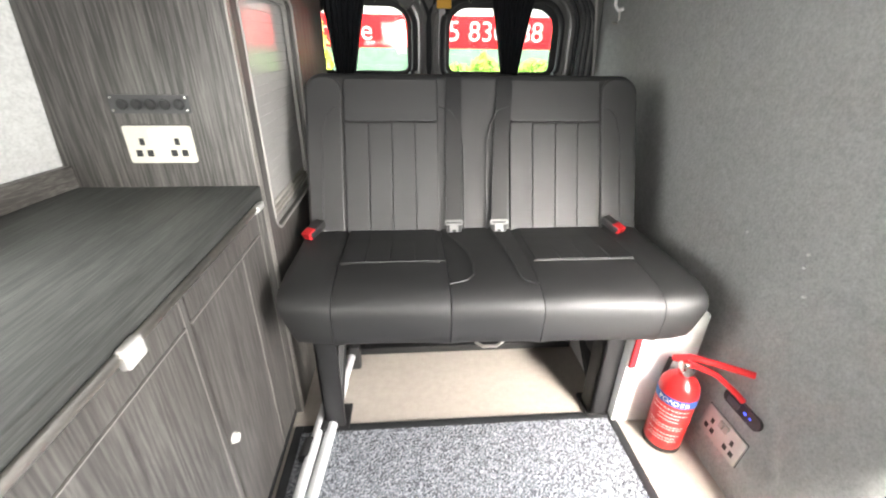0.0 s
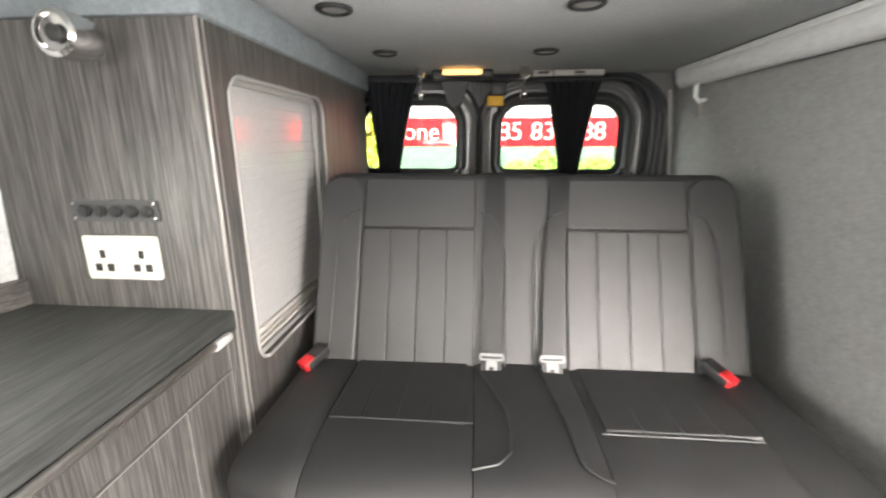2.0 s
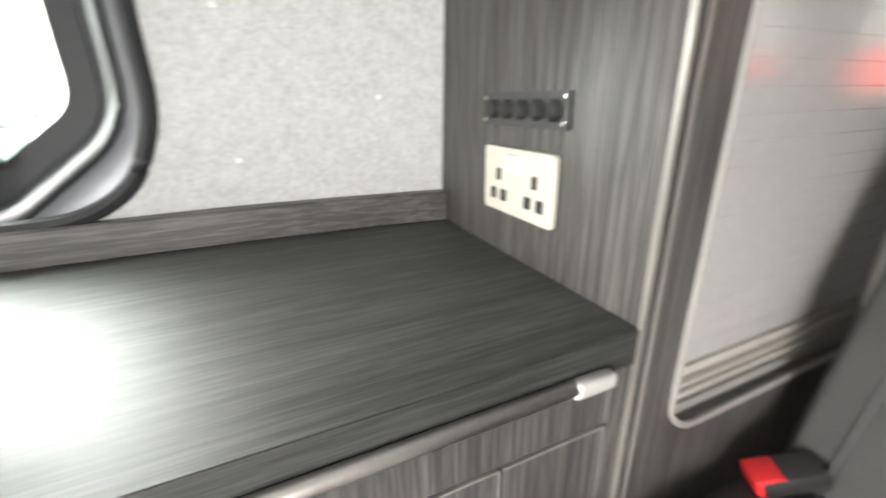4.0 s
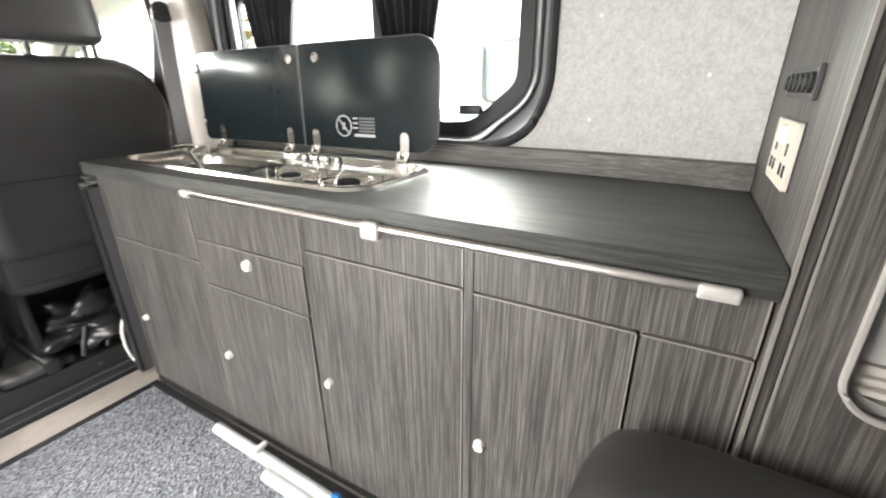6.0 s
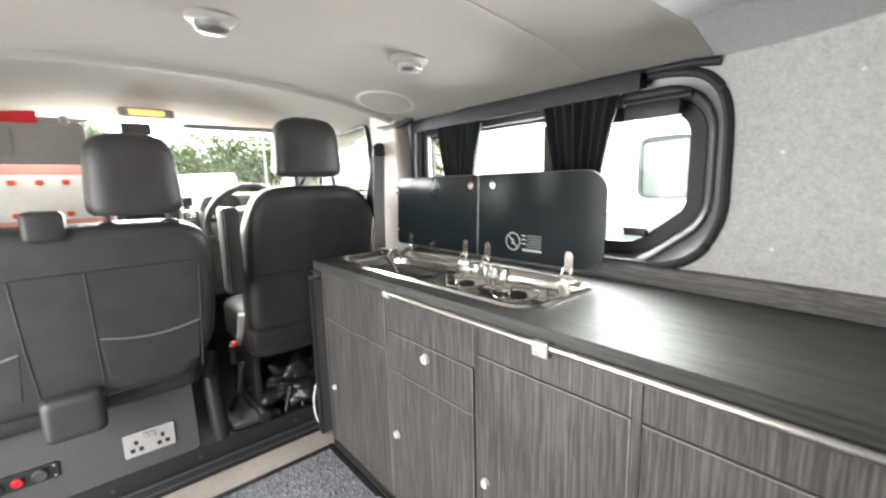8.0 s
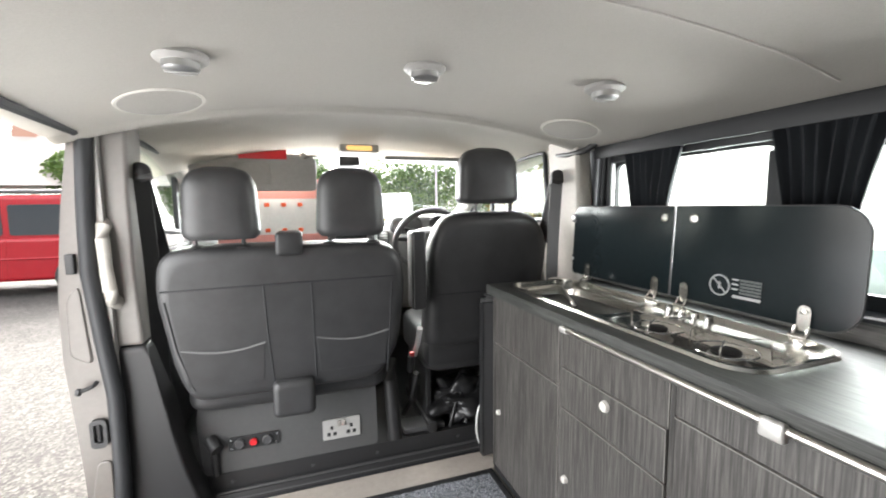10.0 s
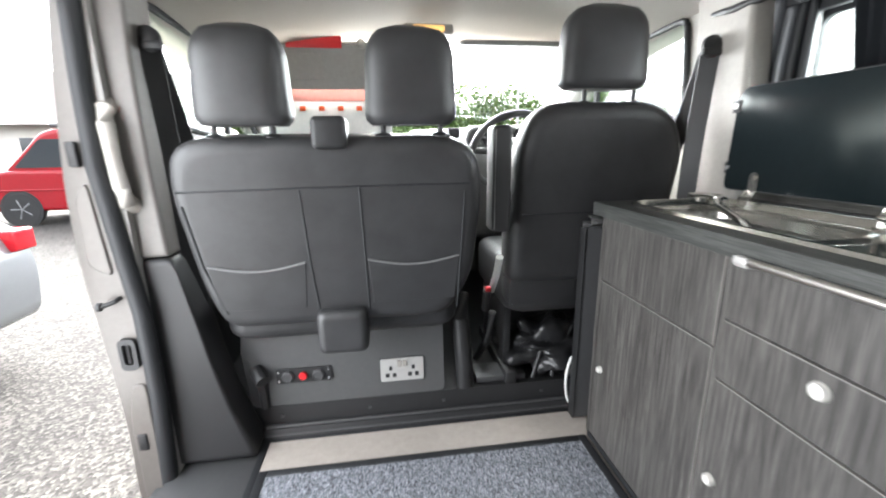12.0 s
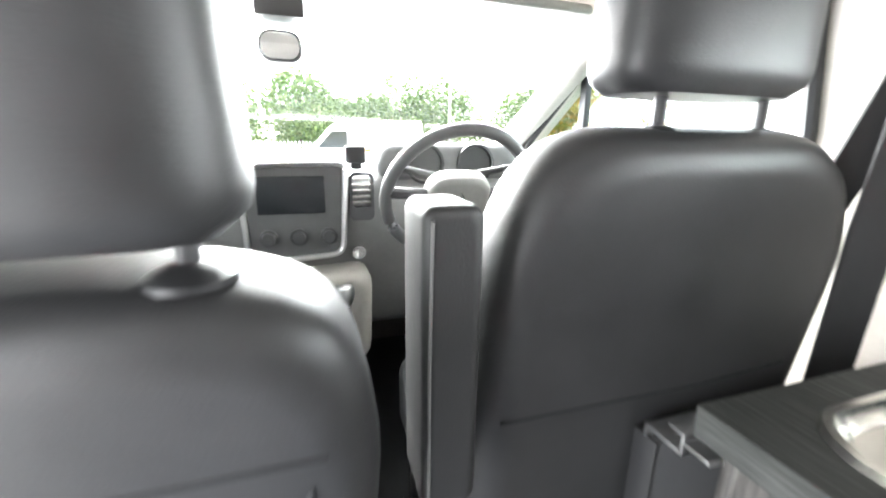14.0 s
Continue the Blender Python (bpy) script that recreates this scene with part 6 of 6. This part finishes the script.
wheel = thing("steering_wheel", (-0.38, -1.30, 0.89), "grey leather steering wheel with a plain silver badge", "steering wheel")
WM = Matrix.Translation((-0.375, -1.285, 0.875)) @ Matrix.Rotation(radians(-28), 4, "X")
bm = bmesh.new()
tube(bm, [(0.18 * math.cos(k * math.pi / 24), 0, 0.18 * math.sin(k * math.pi / 24)) for k in range(48)], 0.0155, 10, closed=True)
bm.transform(WM)
part("rim", bm, plain("wheel_leather", (0.14, 0.14, 0.14), 0.42), wheel)
bm = bmesh.new()
solid(bm, soften([(-0.075, -0.06), (0.075, -0.06), (0.085, 0.03), (0.05, 0.06), (-0.05, 0.06), (-0.085, 0.03)], 0.03), "y", -0.035, 0.02, 0.015)
bm.transform(WM)
part("hub", bm, M_GREYP, wheel)
for a in (5, 175, 262, 278):
    bm = bmesh.new()
    w = radians(a)
    tube(bm, [(0.06 * math.cos(w), 0, 0.06 * math.sin(w)), (0.175 * math.cos(w), 0, 0.175 * math.sin(w))], 0.014, 8)
    bm.transform(WM)
    part("spoke", bm, M_DARKP, wheel)
bm = bmesh.new()
tube(bm, [(0.0, 0.022, 0.022), (0.016, 0.022, 0.0), (0.0, 0.022, -0.022), (-0.016, 0.022, 0.0)], 0.003, 6, closed=True)
bm.transform(WM)
part("badge", bm, M_CHROME, wheel)
for s in (-1, 1):
    bm = bmesh.new()
    tube(bm, [(s * 0.04, -0.06, 0.02), (s * 0.15, -0.05, 0.05)], 0.009, 8)
    bm.transform(WM)
    part("stalk", bm, M_BLACKP, wheel)

# windscreen
bm = bmesh.new()
rows = []
for t in range(7):
    q = t / 6
    y, z = -1.36 - 0.72 * q, 1.315 - 0.40 * q
    rows.append([bm.verts.new((x, y - 0.06 * (1 - (x / 0.8) ** 2), z)) for x in [-0.80 + 0.1 * k for k in range(17)]])
for a, b in zip(rows, rows[1:]):
    for k in range(16):
        bm.faces.new((a[k], a[k + 1], b[k + 1], b[k]))
bmesh.ops.solidify(bm, geom=bm.faces[:], thickness=0.004)
ws = setting("windscreen", bm, M_GLASS, "clear van windscreen", "window")
ws.visible_shadow = False
bm = bmesh.new()
box(bm, -0.9, 0.9, -2.40, -2.10, -0.20, 0.90, 0.03)
setting("bonnet", bm, M_PAINT, "grey painted van nose", "wall")

# sun visors, roof lamp, mirror
vis = thing("sun_visor", (0.46, -1.25, 1.30), "pale sun visor folded down with a red warning label", "sun visor", "sun visors")
bm = bmesh.new()
solid(bm, rrect(0.19, 0.745, 1.135, 1.300, 0.025, 5), "y", -1.315, -1.295, 0.007)
vb = part("flap", bm, M_GREYP, vis)
bx("mirror_cover", M_GREYP, vb, (0.40, 0.56, -1.296, -1.290, 1.17, 1.265), 0.004)
bm = bmesh.new()
tube(bm, [(0.76, -1.30, 1.305), (0.18, -1.30, 1.305)], 0.006, 8)
part("rod", bm, M_LIGHTP, vis)
bx("warning_label", M_REDP, vis, (0.325, 0.535, -1.296, -1.289, 1.285, 1.330), 0.002, "red warning label")
for x in (0.765, 0.25):
    bm = bmesh.new()
    lathe(bm, [(0.016, 0), (0.018, 0.02), (0.008, 0.03)], (x, -1.30, 1.30), "y", 12)
    part("clip", bm, M_LIGHTP, vis)
vis2 = thing("sun_visor", (-0.4, -1.25, 1.30), "pale sun visor folded up above the driver", "sun visor", "sun visors")
bm = bmesh.new()
solid(bm, rrect(-0.66, -0.13, -1.34, -1.19, 0.025, 5), "z", 1.285, 1.305, 0.008)
part("flap", bm, M_GREYP, vis2)
dome = thing("cab_lamp", (0.0, -1.22, 1.34), "lit cab roof lamp in a pale console", "light")
bx("housing", M_LIGHTP, dome, (-0.10, 0.09, -1.30, -1.17, 1.315, 1.352), 0.012, "", 4)
bx("lens", M_LAMP, dome, (-0.065, 0.055, -1.185, -1.164, 1.322, 1.345), 0.005, "glowing lamp cover")
mir = thing("mirror", (0.02, -1.5, 1.25), "rear-view mirror hanging from a black sensor box", "mirror")
bx("sensor_box", M_BLACKP, mir, (-0.04, 0.07, -1.56, -1.42, 1.275, 1.325), 0.006)
bm = bmesh.new()
solid(bm, rrect(-0.03, 0.075, 1.19, 1.265, 0.03, 6), "y", -1.53, -1.50, 0.008)
part("shell", bm, M_BLACKP, mir)
bm = bmesh.new()
sheet(bm, rrect(-0.022, 0.067, 1.198, 1.258, 0.025, 6), [], "y", -1.4995, -1.4985)
part("glass", bm, plain("mirror_silver", (0.85, 0.85, 0.85), 0.02, 1.0, 0.01), mir)

# sign board standing behind the windscreen
M_PINK = plain("faded_red_print", (0.70, 0.30, 0.26), 0.6)
sign = thing("windscreen_sign", (0.38, -1.45, 0.93), "translucent white sign with red bands and orange clips behind the windscreen", "sign")
bx("board", M_WHITEP, sign, (0.14, 0.66, -1.408, -1.403, 0.885, 1.20), 0.001)
bx("top_band", M_PINK, sign, (0.14, 0.66, -1.4028, -1.4015, 1.100, 1.20), 0.0003)
bx("bottom_band", M_PINK, sign, (0.14, 0.66, -1.4028, -1.4015, 0.885, 0.920), 0.0003)
for z in (1.070, 0.942):
    for k in range(5):
        bx("clip", M_ORANGE if k < 4 else M_WHITEP, sign, (0.263 + 0.0785 * k, 0.287 + 0.0785 * k, -1.4028, -1.388, z - 0.010, z + 0.010), 0.004)


# ---------- outside ----------
M_REDCAR = plain("red_car_paint", (0.26, 0.006, 0.012), 0.22, 0.1, 0.03, 8)
M_SILVER = plain("silver_car_paint", (0.30, 0.315, 0.33), 0.25, 0.5, 0.03, 8)
M_WHITEC = plain("white_vehicle_paint", (0.78, 0.78, 0.77), 0.3, 0.0, 0.03, 8)
M_CARGL = plain("dark_car_glass", (0.03, 0.035, 0.04), 0.08)
M_RIM = plain("wheel_alloy", (0.16, 0.16, 0.165), 0.4, 0.6)
M_TYRE = plain("tyre_rubber", (0.02, 0.02, 0.02), 0.8)


def matt(name, color, spread=0.05):
    m = plain(name, color, 0.9, 0, spread, 5)
    m.node_tree.nodes["Principled BSDF"].inputs["Specular IOR Level"].default_value = 0.05
    return m


def vehicle(name, label, mat, length, width, body, roofline, wheels, wheel_r, windows, m, lights=(), category="car"):
    """A road vehicle along +x with the nose at x = length; outlines in x, z."""
    v = thing(name, m.translation, label, category)

    def add(nm, bm, mt, parent, lab=""):
        bm.transform(m)
        return part(nm, bm, mt, parent, lab)
    bm = bmesh.new()
    solid(bm, soften(body, 0.12), "y", -width / 2, width / 2, 0.06)
    shell = add("body", bm, mat, v)
    bm = bmesh.new()
    solid(bm, soften(roofline, 0.12), "y", -width / 2 + 0.07, width / 2 - 0.07, 0.09)
    cabin = add("cabin", bm, mat, v)
    for w in windows:
        for s in (-1, 1):
            bm = bmesh.new()
            sheet(bm, soften(w, 0.05), [], "y", s * (width / 2 - 0.075), s * (width / 2 - 0.055))
            add("window", bm, M_CARGL, cabin)
    for x in wheels:
        for s in (-1, 1):
            bm = bmesh.new()
            lathe(bm, [(wheel_r * 0.62, -0.09), (wheel_r * 0.94, -0.10), (wheel_r, -0.06), (wheel_r, 0.06), (wheel_r * 0.94, 0.10), (wheel_r * 0.62, 0.09)], (x, s * (width / 2 - 0.09), wheel_r), "y", 28)
            wh = add("wheel", bm, M_TYRE, v)
            bm = bmesh.new()
            lathe(bm, [(wheel_r * 0.62, 0), (wheel_r * 0.60, s * 0.05), (wheel_r * 0.2, s * 0.03), (0, s * 0.03)], (x, s * (width / 2 - 0.06), wheel_r), "y", 24)
            for k in range(5):
                a = k * 1.2566
                tube(bm, [(x, s * (width / 2 - 0.01), wheel_r), (x + wheel_r * 0.58 * math.cos(a), s * (width / 2 - 0.005), wheel_r + wheel_r * 0.58 * math.sin(a))], 0.02, 6)
            add("rim", bm, M_RIM, wh)
            bm = bmesh.new()
            lathe(bm, [(wheel_r * 1.12, s * -0.02), (wheel_r * 1.12, s * 0.004)], (x, s * width / 2, wheel_r), "y", 28)
            add("wheel_arch", bm, M_TYRE, shell)
    for x0, x1, z0, z1, y0, y1, mt in lights:
        bm = bmesh.new()
        box(bm, x0, x1, y0, y1, z0, z1, 0.02, 3)
        add("lamp", bm, mt, shell)
    return v, add, shell, cabin


M_TAIL = plain("tail_lamp_red", (0.55, 0.01, 0.02), 0.15)
# red van across the yard
RV = pose(3.50, -9.78, -0.55)
rv, add, shell, cabin = vehicle("red_van", "glossy red panel van with dark side windows and a roof rail", M_REDCAR, 4.9, 1.9,
    [(0.05, 0.30), (4.80, 0.30), (4.90, 0.60), (4.80, 0.95), (4.0, 1.10), (0.05, 1.10), (0.0, 0.7)],
    [(0.05, 1.0), (4.1, 1.0), (3.35, 1.80), (3.1, 1.90), (0.15, 1.92), (0.05, 1.7)], (0.85, 3.85), 0.34,
    [[(1.95, 1.15), (2.75, 1.15), (2.75, 1.70), (1.95, 1.72)], [(2.85, 1.15), (3.85, 1.15), (3.30, 1.70), (2.85, 1.70)], [(0.3, 1.15), (1.85, 1.15), (1.85, 1.72), (0.35, 1.72)]], RV,
    [(-0.02, 0.06, 0.9, 1.5, -0.9, -0.72, M_TAIL), (-0.02, 0.06, 0.9, 1.5, 0.72, 0.9, M_TAIL)], "van")
for s in (-1, 1):
    bm = bmesh.new()
    tube(bm, [(0.3, s * 0.80, 1.96), (3.1, s * 0.80, 1.955)], 0.045, 8)
    add("roof_rail", bm, M_DARKP, cabin)
    bm = bmesh.new()
    tube(bm, [(0.1, s * 0.955, 0.72), (4.7, s * 0.955, 0.72)], 0.02, 6)
    tube(bm, [(2.8, s * 0.952, 0.35), (2.8, s * 0.952, 1.08)], 0.006, 6)
    tube(bm, [(1.9, s * 0.952, 0.35), (1.9, s * 0.952, 1.08)], 0.006, 6)
    add("side_moulding", bm, M_REDCAR, shell)
    for x in (2.62, 2.9):
        bm = bmesh.new()
        box(bm, x, x + 0.16, s * 0.965 - 0.012, s * 0.965 + 0.012, 1.0, 1.04, 0.008)
        add("door_handle", bm, M_REDCAR, shell)
# silver car close by the door
SC = pose(2.70, -1.95, -0.55)
sv, add, shell, cabin = vehicle("silver_car", "silver hatchback car parked beside the van", M_SILVER, 4.1, 1.75,
    [(0.05, 0.28), (4.0, 0.26), (4.1, 0.55), (3.95, 0.80), (3.0, 0.95), (0.6, 1.00), (0.10, 0.98), (0.0, 0.70)],
    [(0.25, 0.9), (3.0, 0.9), (2.3, 1.40), (1.9, 1.47), (0.9, 1.45), (0.45, 1.2)], (0.75, 3.3), 0.31,
    [[(0.75, 1.0), (1.5, 1.0), (1.5, 1.36), (1.0, 1.36)], [(1.58, 1.0), (2.75, 1.0), (2.2, 1.36), (1.58, 1.38)]], SC,
    [(0.0, 0.24, 0.79, 0.94, -0.875, -0.68, M_TAIL), (0.0, 0.24, 0.79, 0.94, 0.68, 0.875, M_TAIL)])
# white motorhome beside the kitchen window
MH = pose(-6.1, -2.6, -0.55, 0, 0, 90)
mh, add, shell, cabin = vehicle("motorhome", "white motorhome with a grey framed side window", M_WHITEC, 6.0, 2.2,
    [(-2.6, 0.4), (5.9, 0.4), (6.0, 0.8), (5.2, 1.3), (-2.6, 1.3)],
    [(-2.6, 1.2), (5.3, 1.2), (4.6, 2.0), (4.8, 2.5), (-2.55, 2.8), (-2.6, 2.6)], (0.2, 4.9), 0.34,
    [[(3.4, 1.45), (4.3, 1.45), (4.1, 1.95), (3.4, 1.95)]], MH, (), "motorhome")
M_MHGL = matt("tinted_acrylic_window", (0.13, 0.15, 0.147))
bm = bmesh.new()
sheet(bm, rrect(1.10, 1.72, 1.32, 2.06, 0.12), [rrect(1.14, 1.68, 1.36, 2.02, 0.10)], "y", -1.02, -1.06)
add("window_frame", bm, matt("grey_window_frame", (0.075, 0.08, 0.08)), cabin)
bm = bmesh.new()
sheet(bm, rrect(1.14, 1.68, 1.36, 2.02, 0.10), [], "y", -1.02, -1.045)
add("acrylic_pane", bm, M_MHGL, cabin)
# pale car parked below the motorhome window
PC = pose(-2.05, 1.6, -0.55, 0, 0, -90)
vehicle("pale_car", "pale green-grey car parked beside the van", matt("pale_green_paint", (0.085, 0.108, 0.102)), 3.9, 1.6,
    [(0.05, 0.28), (3.8, 0.26), (3.9, 0.55), (3.7, 0.78), (2.9, 0.92), (0.5, 0.95), (0.0, 0.70)],
    [(0.2, 0.9), (2.95, 0.9), (2.2, 1.34), (0.8, 1.36), (0.4, 1.2)], (0.7, 3.1), 0.30,
    [[(0.75, 0.98), (2.6, 0.98), (2.15, 1.28), (1.0, 1.28)]], PC)

# white building sign with a red phone band behind the van
BN = 12.0
ban = thing("sign_board", (0.5, BN, -0.55), "white sign wall with a red telephone band and dark lettering", "sign")
# white face coloured grey to offset the outdoor overexposure
bx("white_face", matt("toned_down_sign_face", (0.15, 0.15, 0.148)), ban, (-8, 8, BN, BN + 0.1, 1.68, 5.2), 0.01)
bx("red_band", matt("red_sign_vinyl", (0.33, 0.0045, 0.006)), ban, (-8, 8, BN - 0.01, BN + 0.1, 0.94, 1.68), 0.005)
bx("green_base", matt("green_sheeting", (0.035, 0.062, 0.042), 0.15), ban, (-8, 8, BN, BN + 0.1, -0.55, 0.94), 0.01)
FACE = Matrix.Rotation(math.pi / 2, 4, "X")
M_SIGNLET = matt("pale_sign_vinyl", (0.13, 0.13, 0.125))
for text, x in (("Phone", -2.62), ("01", -0.40), ("85", 0.64), ("830188", 1.50)):
    put_text("lettering", text, 0.66, Matrix.Translation((x, BN - 0.015, 1.31)) @ FACE, M_SIGNLET, ban, 0.003, "LEFT")
put_text("upper_lettering", "Systems", 0.66, Matrix.Translation((0.22, BN - 0.006, 2.25)) @ FACE, matt("dark_sign_vinyl", (0.010, 0.011, 0.013)), ban, 0.003)


def leafmat(name, a, b):
    m, nt, bs = shader(name, 0.6)
    geo = nt.nodes.new("ShaderNodeNewGeometry")
    nt.links.new(ramp(nt, geo.outputs["Random Per Island"], [(0.0, a), (1.0, b)]), bs.inputs["Base Color"])
    return m


M_LEAF = leafmat("hedge_leaves", (0.045, 0.095, 0.018), (0.13, 0.20, 0.045))
M_LEAFY = leafmat("yellow_green_leaves", (0.10, 0.15, 0.008), (0.22, 0.24, 0.02))
M_LEAFA = leafmat("autumn_leaves", (0.07, 0.11, 0.015), (0.26, 0.15, 0.025))


def leaves(bm, centre, size, count, leaf, rng):
    for _ in range(count):
        while True:
            q = Vector((rng.uniform(-1, 1), rng.uniform(-1, 1), rng.uniform(-1, 1)))
            if q.length < 1 and q.length > rng.random() * 0.8:
                break
        c = Vector(centre) + Vector((q.x * size[0], q.y * size[1], q.z * size[2]))
        u = Vector((rng.gauss(0, 1), rng.gauss(0, 1), rng.gauss(0, 1))).normalized()
        v = u.orthogonal().normalized()
        s = leaf * rng.uniform(0.6, 1.3)
        bm.faces.new([bm.verts.new(c + a) for a in (u * s, v * s * 0.5, -u * s, -v * s * 0.5)])


def bush(name, label, category, clumps, count, leaf, mat, seed, trunk=None):
    rng = random.Random(seed)
    t = thing(name, (clumps[0][0][0], clumps[0][0][1], -0.55), label, category)
    bm = bmesh.new()
    for c, s in clumps:
        leaves(bm, c, s, count, leaf, rng)
    part("crown", bm, mat, t, smooth=False)
    bm = bmesh.new()
    for c, s in clumps:
        foot = Vector((c[0] + rng.uniform(-0.3, 0.3), c[1], -0.55))
        tip = Vector(c)
        tube(bm, [foot, foot.lerp(tip, 0.5) + Vector((rng.uniform(-0.1, 0.1), 0, 0)), tip, tip + Vector((0.2, 0, s[2] * 0.6))], 0.09, 7, taper=[1, 0.7, 0.4, 0.1])
    part("trunk", bm, plain("bark", (0.10, 0.08, 0.06), 0.9) if "bark" not in bpy.data.materials else bpy.data.materials["bark"], t)
    return t


rng = random.Random(8)
# hedge row ahead of the windscreen
for k in range(7):
    x = -16 + 4.2 * k
    cl = [((x + rng.uniform(-1.8, 1.8), -24 + rng.uniform(-1, 1), 1.1 + rng.uniform(0, 1.6)), (1.8, 1.2, 1.5 + rng.random())) for _ in range(4)]
    bush("tree", "leafy green hedgerow tree beyond the yard", "tree", cl, 2600, 0.12, M_LEAF, 20 + k)
bush("tree", "yellowing autumn tree beyond the yard", "tree", [((-8.0, -11.5, 1.3), (1.2, 1.1, 1.5)), ((-9.5, -11.0, 1.6), (1.2, 1.2, 1.5)), ((-6.8, -12, 0.5), (1.2, 1.0, 1.1)), ((-11, -10.5, 0.8), (1.3, 1.0, 1.4))], 1200, 0.13, M_LEAFA, 50)
bush("shrub", "bright yellow-green shrub behind the van", "shrub", [((-2.0, 8.2, 0.5), (0.62, 0.5, 1.3)), ((-2.9, 8.4, 0.9), (0.9, 0.5, 1.4))], 2200, 0.08, M_LEAFY, 61)
bush("shrub", "bright green weeds in front of the sign", "shrub", [((1.15 + 0.62 * k, 10.9, 0.02 + 0.12 * (k % 2)), (0.55, 0.4, 0.62)) for k in range(4)] + [((1.75, 10.9, 0.45), (0.13, 0.1, 0.42))], 1500, 0.07, leafmat("weed_leaves", (0.045, 0.11, 0.006), (0.11, 0.19, 0.016)), 62)
# white palisade fence, parked vehicles and buildings ahead
fence = thing("fence", (0, -21, -0.55), "white palisade fence across the yard end", "fence")
bm = bmesh.new()
for z in (-0.2, 0.55):
    box(bm, -16, 12, -21.0, -20.95, z, z + 0.06)
part("rail", bm, M_WHITEC, fence)
pale = bmesh.new()
box(pale, -0.035, 0.035, -0.01, 0.01, -0.55, 0.75, 0.006, 1)
first = part("pale", pale, M_WHITEC, fence)
for k in range(150):
    o = first if k == 0 else first.copy()
    if k:
        scene.collection.objects.link(o)
    o.location = (-14 + 0.16 * k, -20.93, 0)
WV = pose(-4.4, -17.5, -0.55)
vehicle("white_van", "white van with a yellow stripe parked across the yard", M_WHITEC, 5.2, 1.9,
    [(0.05, 0.30), (5.1, 0.30), (5.2, 0.60), (5.1, 0.95), (4.3, 1.10), (0.05, 1.10), (0.0, 0.7)],
    [(0.05, 1.0), (4.4, 1.0), (3.6, 1.9), (3.3, 2.1), (0.15, 2.2), (0.05, 1.7)], (0.95, 4.1), 0.34, [[(3.0, 1.15), (4.1, 1.15), (3.55, 1.75), (3.0, 1.75)]], WV,
    [(0.3, 2.6, 1.0, 1.12, 0.93, 0.965, plain("yellow_stripe", (0.8, 0.35, 0.02), 0.4))], "van")
house = thing("house", (16, -26, -0.55), "pale rendered house with a chimney beyond the yard", "house")
bx("wall", plain("pale_render", (0.6, 0.57, 0.52), 0.9), house, (6, 22, -30, -24, -0.55, 2.2), 0.02)
bm = bmesh.new()
sheet(bm, [(-31, 2.2), (-23, 2.2), (-27, 5.2)], [], "x", 5.5, 22.5)
roofp = part("roof", bm, plain("grey_roof_tiles", (0.30, 0.27, 0.25), 0.8), house, smooth=False)
bx("chimney", plain("brick_chimney", (0.35, 0.2, 0.15), 0.9), roofp, (13, 14, -27.5, -26.5, 4.6, 6.2), 0.02)
for x in (8, 12, 17):
    bx("window", M_CARGL, house, (x, x + 1.3, -24.05, -23.97, 0.4, 1.6), 0.02)
pole_t = thing("lamp_post", (-5.2, -16, -0.55), "slim pale lamp post in the yard", "post")
bm = bmesh.new()
tube(bm, [(-5.2, -16, -0.55), (-5.2, -16, 4.0), (-5.0, -16, 4.3)], 0.05, 8, taper=[1.2, 0.8, 0.5])
part("column", bm, M_GREYP, pole_t)
